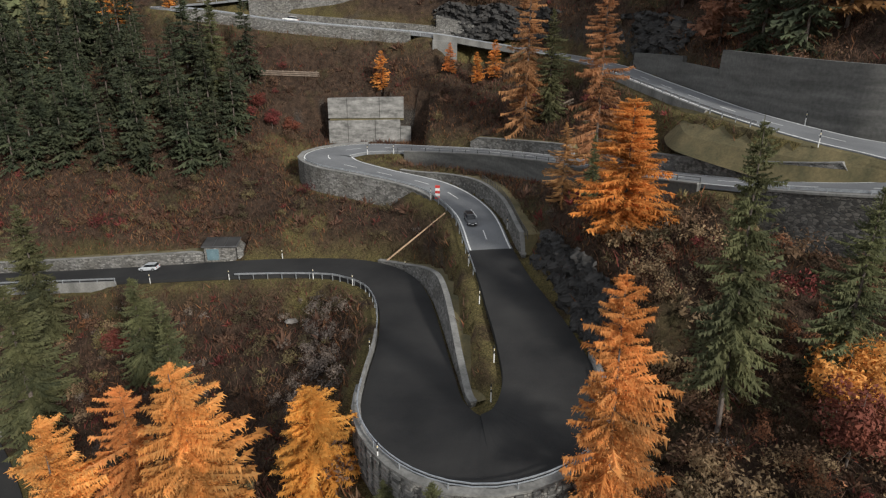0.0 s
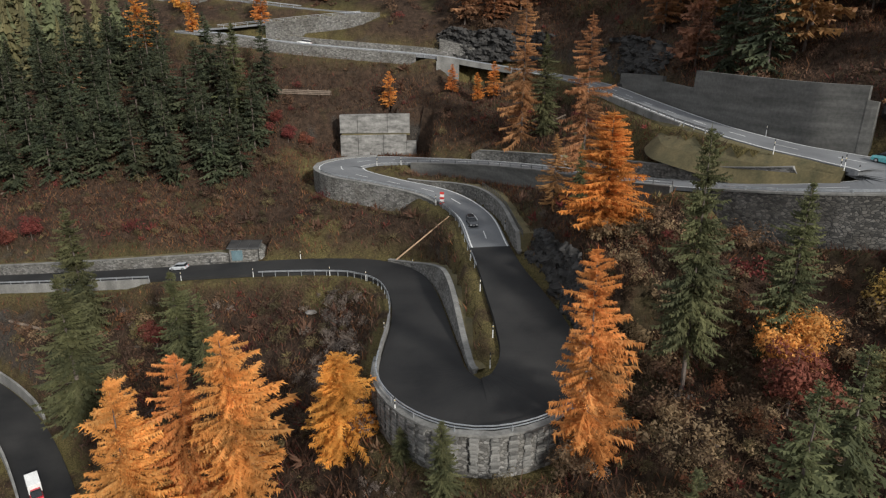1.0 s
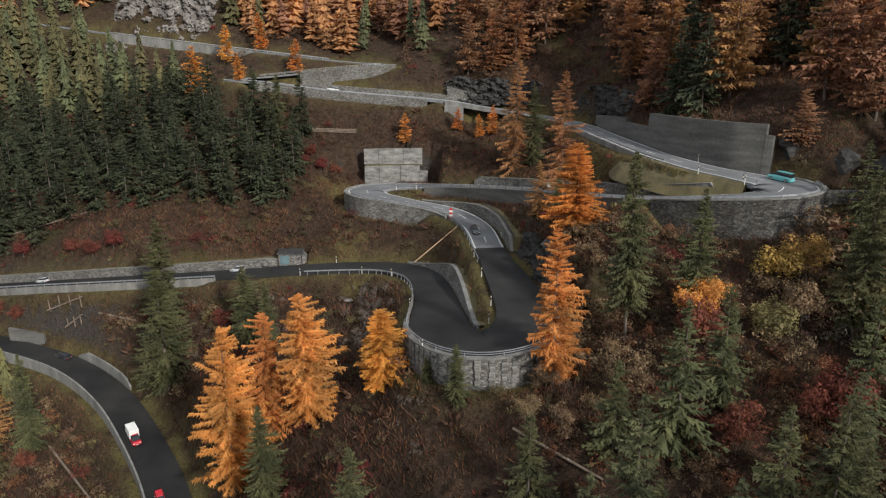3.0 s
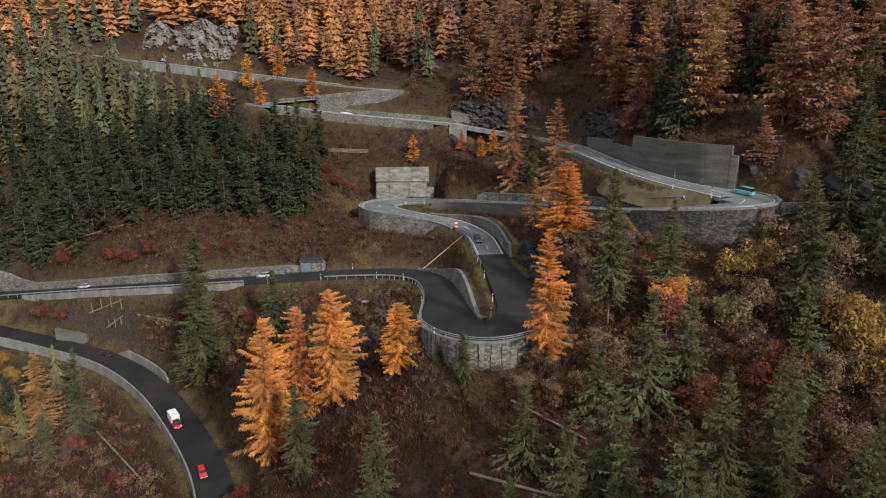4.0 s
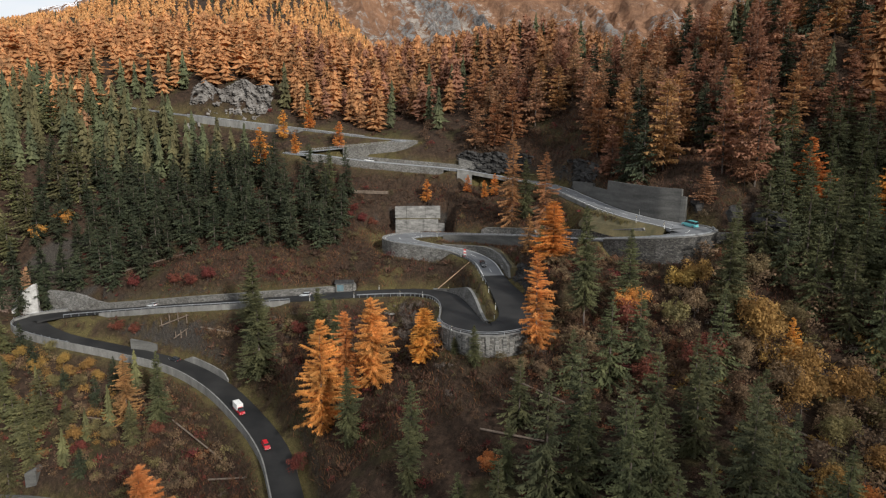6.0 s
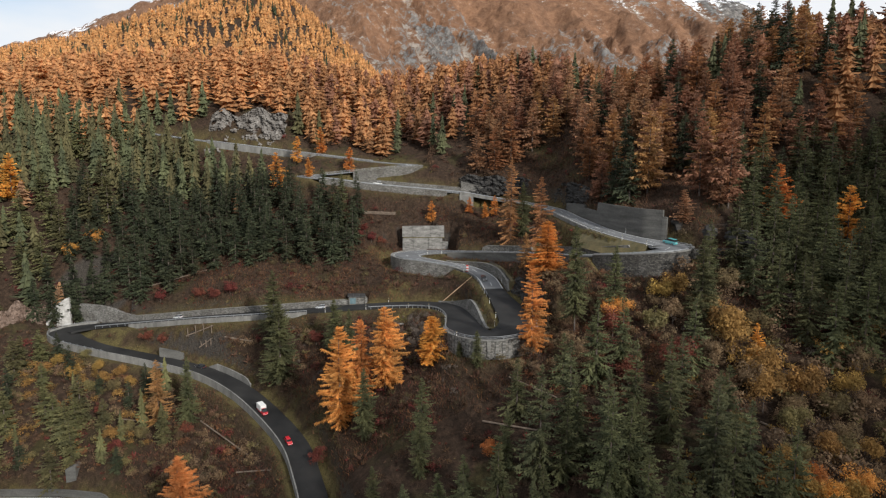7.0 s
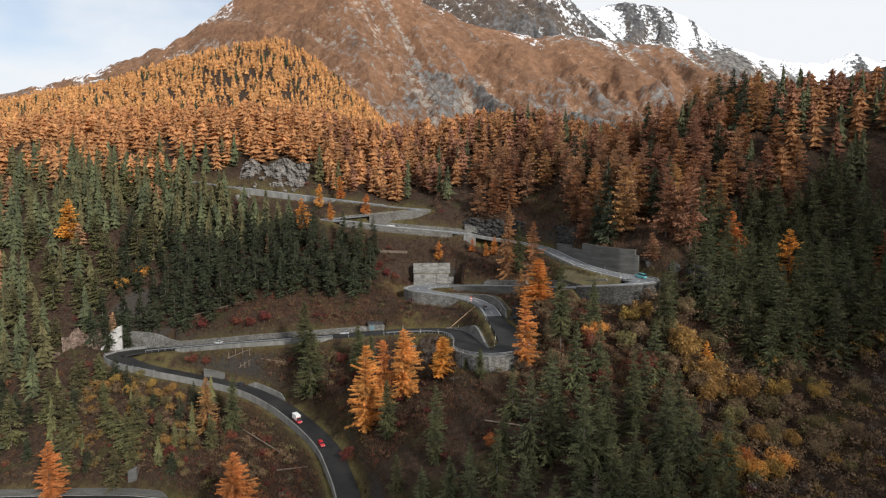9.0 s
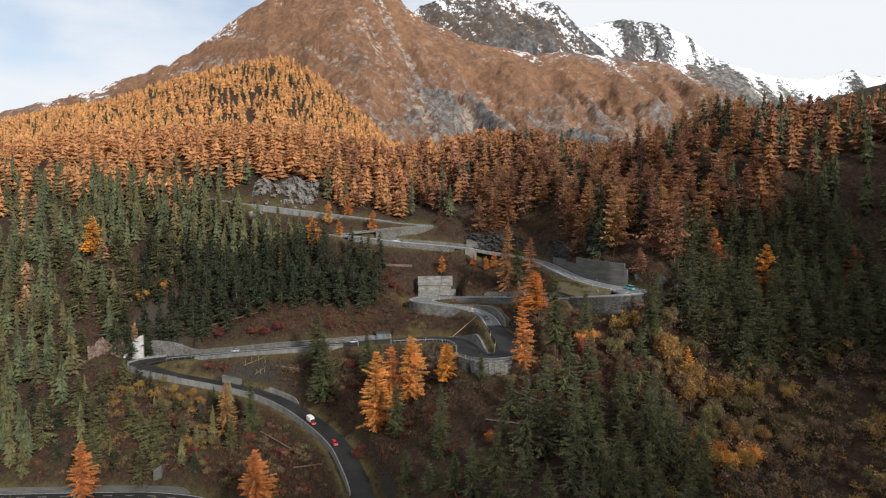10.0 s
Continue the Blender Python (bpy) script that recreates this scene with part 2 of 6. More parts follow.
BROWN = leafy("bare_brown_twigs", (0.053, 0.034, 0.022), (0.115, 0.071, 0.045), (0.213, 0.131, 0.079))
RED = leafy("dark_red_twigs", (0.07, 0.02, 0.018), (0.15, 0.045, 0.035), (0.26, 0.09, 0.06))
RUSSET_LEAF = leafy("russet_twigs", (0.09, 0.04, 0.022), (0.19, 0.085, 0.045), (0.3, 0.15, 0.08))
OCHRE = leafy("ochre_leaves", (0.164, 0.098, 0.032), (0.312, 0.195, 0.06), (0.451, 0.296, 0.096))
OLIVE = leafy("olive_brush", (0.08, 0.07, 0.033), (0.165, 0.138, 0.063), (0.26, 0.21, 0.1))
GREY_TWIG = leafy("grey_twigs", (0.07, 0.06, 0.05), (0.15, 0.125, 0.105), (0.26, 0.22, 0.19))
UNDER = leafy("olive_brown_undergrowth", (0.05, 0.042, 0.022), (0.105, 0.086, 0.044), (0.187, 0.149, 0.077))
THICKET = leafy("dull_brown_thicket", (0.093, 0.068, 0.04), (0.212, 0.155, 0.089), (0.34, 0.246, 0.14))


# ---- mesh helpers ----
def mesh_np(name, verts, faces, mat, smooth=False):
    """A mesh from arrays of vertices and of equal-sided faces."""
    verts, faces = np.asarray(verts, np.float32), np.asarray(faces, np.int32)
    k = faces.shape[1]
    me = bpy.data.meshes.new(name)
    me.vertices.add(len(verts))
    me.vertices.foreach_set("co", verts.ravel())
    me.loops.add(faces.size)
    me.loops.foreach_set("vertex_index", faces.ravel())
    me.polygons.add(len(faces))
    me.polygons.foreach_set("loop_start", np.arange(0, faces.size, k, dtype=np.int32))
    me.polygons.foreach_set("use_smooth", np.full(len(faces), smooth))
    me.update(calc_edges=True)
    me.materials.append(mat)
    return me


def part(name, me, parent, label=""):
    ob = new(name, me)
    ob.parent = parent
    if label:
        ob["label"] = label
    return ob


def from_bm(name, bm, mat):
    me = bpy.data.meshes.new(name)
    bmesh.ops.recalc_face_normals(bm, faces=bm.faces)
    bm.to_mesh(me)
    bm.free()
    me.materials.append(mat)
    return me


def box_bm(bm, size, m=None, bevel=0.0):
    r = bmesh.ops.create_cube(bm, size=1.0)
    bmesh.ops.scale(bm, vec=size, verts=r["verts"])
    if bevel:
        es = list({e for v in r["verts"] for e in v.link_edges})
        r = bmesh.ops.bevel(bm, geom=es, offset=bevel, segments=1, affect="EDGES")
    if m is not None:
        bmesh.ops.transform(bm, matrix=m, verts=r["verts"])
    return bm


def beam_bm(bm, a, b, r0, r1, sides=6):
    """A tapered round bar from a to b."""
    a, b = Vector(a), Vector(b)
    d = b - a
    res = bmesh.ops.create_cone(bm, cap_ends=True, segments=sides, radius1=r0, radius2=r1, depth=d.length)
    m = Matrix.Translation((a + b) / 2) @ d.to_track_quat("Z", "Y").to_matrix().to_4x4()
    bmesh.ops.transform(bm, matrix=m, verts=res["verts"])
    return bm


# ---- the road: one line from the pass down, x y z half-width ----
ROAD_TOP = [(-330, 285, 84, 3.4), (-255, 268, 75.5, 3.4), (-205, 261, 68, 3.4), (-157, 251, 61.8, 3.3), (-118, 243.5, 57.2, 3.3), (-80, 236, 52.9, 3.3), (-46, 228, 49.2, 3.5),
            (-29, 222.5, 48.0, 4.2), (-30, 216.5, 47.2, 4.0), (-48, 214, 45.6, 3.3), (-70, 213, 43.4, 3.5), (-85, 210.5, 42.2, 4.2), (-82, 206.5, 41.5, 4.0),
            (-68, 205, 40.4, 3.4), (-49, 203, 38.0, 3.3), (-30, 201, 36.4, 3.3), (-4, 197, 34.4, 3.3), (13, 192, 32.2, 3.4)]
ROAD_MID = [(29.5, 180, 30.2, 3.5), (39.5, 158, 29.0, 3.6), (43.5, 131, 27.6, 3.6), (48.5, 107, 25.9, 3.7), (54.6, 91.5, 24.8, 4.3), (60.2, 84.0, 24.2, 5.4), (64.8, 77.6, 23.6, 6.8),
            (60.6, 72.2, 22.8, 5.0), (52.2, 76.0, 21.3, 4.0), (44.2, 84.6, 19.5, 3.6), (36.5, 97.2, 17.4, 3.5), (28.5, 113, 15.3, 3.5), (19.5, 130, 13.1, 3.5), (8.2, 144.5, 11.1, 3.6),
            (-6.8, 154.6, 9.6, 4.0), (-19.5, 158.6, 8.8, 5.4), (-27.6, 154.5, 8.3, 6.2), (-25.0, 146.6, 8.0, 5.4)]
ROAD_HAIRPIN = [(-14.3, 138.8, 7.5, 3.9), (-1.6, 130.2, 6.6, 4.0), (5.6, 117.5, 5.3, 3.9), (8.0, 100.8, 3.9, 3.8), (9.4, 90.4, 3.2, 4.0), (10.8, 82.0, 2.5, 4.7), (12.4, 72.8, 1.3, 5.4), (12.7, 64.0, 0.5, 5.7),
                (10.3, 57.0, -0.1, 6.0), (4.6, 54.1, -0.6, 6.0), (0.0, 56.2, -1.0, 6.1), (-3.3, 62.0, -1.4, 6.1), (-4.1, 70.0, -1.9, 5.6), (-4.6, 80.0, -2.6, 4.8), (-5.6, 90.5, -3.4, 4.4), (-7.2, 99.0, -4.0, 4.5),
                (-9.8, 106.2, -4.6, 4.8), (-14.6, 112.4, -5.3, 5.0), (-22, 116.2, -5.9, 4.6), (-38.3, 119, -7.2, 4.4), (-63, 122, -9.8, 4.0), (-90, 126, -12.7, 3.7)]
ROAD_LOW = [(-113, 131, -15.5, 3.6), (-130, 136.5, -18.2, 3.6), (-151, 143, -21.5, 3.8), (-169, 147.0, -24.0, 4.8), (-181.0, 143.2, -25.5, 6.0), (-173, 134.2, -26.4, 5.4), (-156, 125.6, -27.6, 4.2),
            (-130, 118.6, -30.0, 4.0), (-107, 110.8, -32.4, 4.0), (-88, 97.6, -35.0, 4.1), (-71, 78.8, -37.7, 4.1), (-59, 62.2, -40.2, 4.1), (-52, 47, -42.5, 4.0), (-45.6, 29.6, -45.0, 4.0),
            (-40, 6, -48.5, 4.0), (-44, -22, -52.5, 4.6), (-62, -34, -55.0, 5.6), (-80, -18, -57.5, 4.6)]
ROAD_LAST = [(-92, 15, -60.5, 4.0), (-102, 44, -63.2, 3.8), (-118, 62, -65.0, 3.8), (-140, 70, -66.2, 3.7), (-162, 72.5, -67.2, 3.7), (-210, 75, -69.5, 3.7), (-270, 80, -73, 3.7)]


def spline(pts, spacing):
    """A smooth curve through the points, at even spacing."""
    p = np.array(pts, float)
    p = np.vstack([2 * p[0] - p[1], p, 2 * p[-1] - p[-2]])
    out = []
    for i in range(1, len(p) - 2):
        t = np.linspace(0, 1, 24, endpoint=False)[:, None]
        a, b, c, d = p[i - 1:i + 3]
        out.append(0.5 * (2 * b + (c - a) * t + (2 * a - 5 * b + 4 * c - d) * t ** 2 + (3 * b - a - 3 * c + d) * t ** 3))
    q = np.vstack(out + [p[-2:-1]])
    s = np.concatenate([[0], np.cumsum(np.linalg.norm(np.diff(q[:, :3], axis=0), axis=1))])
    u = np.arange(0, s[-1], spacing)
    return np.stack([np.interp(u, s, q[:, k]) for k in range(q.shape[1])], 1)


ROAD = spline(ROAD_TOP + ROAD_MID + ROAD_HAIRPIN + ROAD_LOW + ROAD_LAST, 1.0)
tang = np.gradient(ROAD[:, :2], axis=0)
tang /= np.linalg.norm(tang, axis=1)[:, None]
LEFT = np.stack([-tang[:, 1], tang[:, 0]], 1)


def smooth01(v):
    v = np.clip(v, 0, 1)
    return v * v * (3 - 2 * v)


def near(x, y, z):
    """The index of the road's sample nearest to a place."""
    return int(np.argmin(np.sum((ROAD[:, :3] - (x, y, z)) ** 2, axis=1)))


# ---- the lie of the land ----
LAND_FRONT = [(5, 43, -9), (-20, 44, -21), (-36, 58, -26), (22, 44, -5), (32, 56, 1), (42, 64, 6), (58, 58, 8), (74, 54, 8), (92, 62, 16), (42, 38, -5), (60, 28, -8), (0, 20, -23),
              (30, 8, -18), (60, 0, -20), (86, 24, -14), (112, 40, 0), (132, 60, 15), (0, -20, -33), (40, -40, -36), (-38, 20, -38), (-30, -30, -50), (100, -12, -24), (100, -60, -38),
              (150, 0, -12), (150, -60, -25), (180, 60, 24), (0, -80, -56), (0, -240, -85), (170, -240, -60), (60, -140, -55)]
LAND_LEFT = [(-84, 58, -52), (-76, 34, -56), (-112, 88, -47), (-140, 92, -50), (-140, 104, -42), (-170, 105, -46), (-205, 130, -32), (-230, 105, -50), (-215, 165, -8), (-197, 158, -13), (-260, 150, -14),
             (-300, 200, 22), (-320, 120, -35), (-117, 154, 1), (-75, 150, 2), (-150, 160, -6), (-177, 170, 0), (-173, 210, 29), (-200, 205, 36), (-235, 195, 34), (-245, 235, 60), (-120, 190, 22),
             (-130, 25, -75), (-200, 20, -90), (-200, -120, -105), (-120, -100, -85), (-320, 0, -95), (-420, 180, 20), (-420, 60, -60)]
LAND_BACK = [(-42, 140, -1), (-20, 128, 0), (-60, 172, 14), (-90, 192, 28), (-52, 186, 23), (-30, 180, 18.5), (0, 172, 20), (20, 160, 21), (22, 172, 26), (-80, 262, 66), (-132, 264, 80), (-38, 330, 84),
             (-130, 350, 110), (-250, 330, 102), (-330, 290, 86), (-26, 242, 56), (-26, 270, 66), (20, 215, 54), (-14, 56, -13.5), (9, 187, 25), (-182, 160, -12), (-165, 158, -13), (60, 215, 72), (25, 312, 102), (88, 258, 84), (60, 285, 100), (105, 330, 86), (170, 330, 95), (240, 325, 106), (-330, 370, 112)]
LAND_RIGHT = [(19, 96, 11), (21, 86, 10.5), (23, 76, 9), (25, 68, 7), (80, 76, 22.6), (90, 78, 23), (88, 90, 38), (108, 92, 25), (112, 74, 17), (130, 70, 15), (128, 84, 19), (72, 112, 40), (100, 114, 45), (75, 142, 50), (57, 172, 52), (92, 170, 70), (60, 142, 42), (138, 142, 86), (176, 126, 74), (222, 120, 92),
              (136, 236, 90), (168, 238, 104), (210, 238, 103), (245, 236, 104), (265, 200, 110), (265, 90, 84), (300, 0, 55), (280, -100, 20), (340, 120, 118), (340, 260, 134), (420, 60, 130), (230, 20, 32)]

knots = np.vstack([ROAD[4::9, :3], LAND_FRONT, LAND_LEFT, LAND_BACK, LAND_RIGHT])


def bend(a, b):
    d2 = np.maximum(((a[:, None, 0] - b[None, :, 0]) ** 2 + (a[:, None, 1] - b[None, :, 1]) ** 2) / 1e4, 1e-9)
    return d2 * np.log(d2) * 0.5


nk = len(knots)
lhs = np.zeros((nk + 3, nk + 3))
lhs[:nk, :nk] = bend(knots, knots) + 0.004 * np.eye(nk)
lhs[:nk, nk:] = np.c_[np.ones(nk), knots[:, :2] / 100]
lhs[nk:, :nk] = lhs[:nk, nk:].T
spline_w = np.linalg.solve(lhs, np.r_[knots[:, 2], 0, 0, 0])


def noise_at(x, y, size, octaves=4):
    return np.array([noise.fractal((a / size, b / size, 0.3), 0.9, 2.1, octaves) for a, b in zip(x, y)])


# skylines of the far hill and mountains: bearing (offset per metre ahead), rise (per metre ahead)
VIEW = (-15.0, -199.0, 60.0)
HILL = [(-1.1, 0.07), (-0.70, 0.125), (-0.61, 0.145), (-0.52, 0.158), (-0.43, 0.19), (-0.34, 0.212), (-0.25, 0.228), (-0.20, 0.20), (-0.16, 0.165), (-0.12, 0.13), (-0.075, 0.085), (-0.03, 0.08), (0.3, 0.06), (1.2, 0.05)]


def far_land(x, y):
    d = np.maximum(y - VIEW[1], 1.0)
    u = np.clip((x - VIEW[0]) / d, -1.1, 1.2)
    crest = np.interp(u, [h[0] for h in HILL], [h[1] for h in HILL])
    foot = np.interp(u, [-1.1, -0.7, -0.3, -0.16, -0.08, 0.0, 0.07, 0.2, 0.3, 1.2], [0.0, 0.055, 0.072, 0.07, 0.05, 0.075, 0.09, 0.085, 0.06, 0.05])
    rise = foot + (crest - foot) * smooth01((d - 520) / 980)
    z = VIEW[2] + d * rise
    return np.where(d > 1500, z - (d - 1500) * 0.35, z)


def land(x, y):
    """The lie of the land without the road's bench."""
    p = np.stack([x, y], 1)
    z = np.empty(len(p))
    for i in range(0, len(p), 20000):
        q = p[i:i + 20000]
        z[i:i + 20000] = bend(q, knots) @ spline_w[:nk] + np.c_[np.ones(len(q)), q / 100] @ spline_w[nk:]
    out = smooth01((np.maximum.reduce([y - 330, (-x - 300) * 1.0, x - 320, -y - 200]) / 110))
    z = np.clip(z, -110, 190)
    f = np.where(y > 60, far_land(x, y), np.clip(z, -110, 150))
    f = np.where((x > 200) & (y < 600), np.maximum(f, np.minimum(120 + (x - 300) * 0.5, 190)), f)
    return z * (1 - out) + f * out


# stretches where a retaining wall carries the road: from, to, side (left of the way down: 1), drop, metres over which the slope comes back
DROPS = [((12.4, 68, 0.8), (-3.2, 68, -1.8), 1, 5.5, 14), ((-19.5, 158.6, 8.8), (-4, 132, 6.8), -1, 5.5, 12), ((40, 91, 18.4), (-8, 155, 9.6), 1, 4.0, 9), ((67, 77, 23.5), (44, 85, 19.5), 1, 7.5, 12),
         ((-171, 146, -24.6), (-45.6, 29.6, -45), -1, 2.0, 7), ((38, 160, 29), (48, 108, 26), -1, 1.2, 5), ((-80, 205.8, 41.2), (-6, 197.6, 34.6), -1, 3.0, 8), ((-26, 219, 47.5), (-64, 213.2, 44.1), 1, 4.5, 6), ((-150, 249.5, 61), (-84, 237, 53.4), -1, 3.4, 8),
         ((-66, 122.4, -10.1), (-150, 142.7, -21.3), 1, 1.8, 6), ((-2, 196.6, 34.1), (22, 187.5, 31.3), -1, 6.0, 12), ((-258, 269, 75.7), (-205, 261, 68), -1, 4.5, 8)]
DROP_AT = np.zeros((len(ROAD), 3))
for da, db, dside, ddrop, dreach in DROPS:
    i0, i1 = sorted((near(*da), near(*db)))
    for i in range(i0, i1 + 1):
        DROP_AT[i] = dside, ddrop * min(1.0, 0.25 + min(i - i0, i1 - i) / 7), dreach
# stretches with a wall on the uphill side: from, to, side, height of the ground behind it, metres over which it comes up
RISES = [((-2.0, 61.5, -1.4), (-14, 111.5, -5.2), -1, 3.6, 26), ((-12, 137, 7.3), (8.4, 96.5, 3.5), 1, 2.9, 14), ((50.5, 77.6, 20.9), (24, 121.5, 14.2), -1, 2.2, 2), ((22, 125, 13.7), (3.5, 148.5, 10.5), -1, 1.9, 3), ((-46, 119.6, -8), (-150, 142.7, -21.3), -1, 1.8, 6),
         ((-56, 203.6, 39), (0, 196, 34), 1, 1.8, 4), ((-108, 111, -32.3), (-88, 97.6, -35), 1, 1.8, 4), ((-128, 66, -65.5), (-240, 77.5, -71), -1, 2.0, 3)]
RISE_AT = np.zeros((len(ROAD), 2))
for da, db, dside, dh, dt in RISES:
    i0, i1 = sorted((near(*da), near(*db)))
    for i in range(i0, i1 + 1):
        RISE_AT[i] = dside, 0.1 + (dh - 0.1) * smooth01(min(i - i0, i1 - i) / dt)
# cuts into the slope: x from, x to, y from, y to, height
CUTS = [(-34, -5, 160, 175.6, 7.4), (-34, -8, 175.6, 178.2, 12.9), (-184, -156, 148, 154.5, -25.0), (-52, -42, 123, 131, -8.2)]


def bench(x, y, z, rough):
    """Cuts the road's bench into heights z. Also tells how near the verge each place lies."""
    n = len(x)
    clear, cap, keep, low, lift = np.full(n, 1e9), np.full(n, 1e9), np.zeros(n), np.full(n, 1e9), np.zeros(n)
    for i in range(0, n, 4000):
        q = slice(i, i + 4000)
        dx, dy = x[q, None] - ROAD[None, :, 0], y[q, None] - ROAD[None, :, 1]
        d = np.hypot(dx, dy) - ROAD[None, :, 3]
        j = np.argmin(d, 1)
        r = np.arange(len(j))
        cl = d[r, j]
        clear[q], keep[q] = cl, ROAD[j, 2]
        walled = (RISE_AT[None, :, 1] > 0) & (np.sign(dx * LEFT[None, :, 0] + dy * LEFT[None, :, 1]) == RISE_AT[None, :, 0])
        cap[q] = np.min(np.where(d < np.where(walled, 2.45, 2.3), ROAD[None, :, 2] - 0.22, 1e9), axis=1)
        lift[q] = np.where(walled[r, j] & (cl > 2.4), RISE_AT[j, 1], 0)
        sgn = np.sign(dx[r, j] * LEFT[j, 0] + dy[r, j] * LEFT[j, 1])
        on = (DROP_AT[j, 1] > 0) & (sgn == DROP_AT[j, 0]) & (cl > -2.4)
        low[q] = np.where(on, ROAD[j, 2] - DROP_AT[j, 1] * (1 - smooth01((cl - 2.0) / np.maximum(DROP_AT[j, 2], 1))) - 0.1 + 0.12 * np.maximum(0, cl - 2.0 - DROP_AT[j, 2]) ** 2, 1e9)
    w = smooth01((clear - 1.2) / 5.0)
    out = (keep - 0.22 + lift) * (1 - w) + (z + rough * smooth01((clear - 2.5) / 6)) * w
    out = np.minimum(np.minimum(out, cap), low)
    for x0, x1, y0, y1, h in CUTS:
        out = np.where((x > x0) & (x < x1) & (y > y0) & (y < y1), np.minimum(out, h), out)
    return out, clear


def axis(lo, hi, stp, far_lo, far_hi):
    core = list(np.arange(lo, hi, stp))
    a, s = [core[0]], stp
    while a[-1] > far_lo:
        s *= 1.09
        a.append(a[-1] - s)
    b, s = [core[-1]], stp
    while b[-1] < far_hi:
        s *= 1.09
        b.append(b[-1] + s)
    return np.array(a[:0:-1] + core + b[1:])


gx, gy = axis(-205, 95, 1.6, -2600, 2600), axis(15, 235, 1.6, -1500, 2600)
X, Y = np.meshgrid(gx, gy)
fx, fy = X.ravel(), Y.ravel()
fz0 = land(fx, fy)
rough = noise_at(fx, fy, 14.0) * 1.1 + noise_at(fx, fy, 4.0, 3) * 0.45
fz, fclear = bench(fx, fy, fz0, rough)
nx, ny = len(gx), len(gy)
ii = (np.arange(ny - 1)[:, None] * nx + np.arange(nx - 1)[None, :]).ravel()
me = mesh_np("ground", np.c_[fx, fy, fz], np.c_[ii, ii + 1, ii + nx + 1, ii + nx], GROUND, True)
va = me.attributes.new("verge", "FLOAT", "POINT")
verge = 1 - smooth01((fclear - 0.8) / 5.0)
for mx, my, mr in ((39, 118, 12), (43, 106, 13), (47, 92, 15), (52, 82, 9), (-12, 151, 8), (2.5, 78, 6), (-155, 134, 9), (-30, 128, 7), (-40, 165, 10), (30, 118, 9), (8, 138, 8), (-25, 108, 6)):
    verge = np.maximum(verge, 1 - smooth01((np.hypot(fx - mx, fy - my) - mr * 0.5) / (mr * 0.5)))
va.data.foreach_set("value", verge.astype(np.float32))


def from_grid(field, x, y):
    """A field of the ground's own grid, at any place."""
    x, y = np.atleast_1d(np.asarray(x, float)), np.atleast_1d(np.asarray(y, float))
    i, j = np.clip(np.searchsorted(gx, x) - 1, 0, nx - 2), np.clip(np.searchsorted(gy, y) - 1, 0, ny - 2)
    u, v = (x - gx[i]) / (gx[i + 1] - gx[i]), (y - gy[j]) / (gy[j + 1] - gy[j])
    f = field.reshape(ny, nx)
    return f[j, i] * (1 - u) * (1 - v) + f[j, i + 1] * u * (1 - v) + f[j + 1, i] * (1 - u) * v + f[j + 1, i + 1] * u * v


def ground_z(x, y):
    return from_grid(fz, x, y)


ground = tagged(new("ground", me), "steep valley slope of russet heath and grass", "ground", kind="structure")


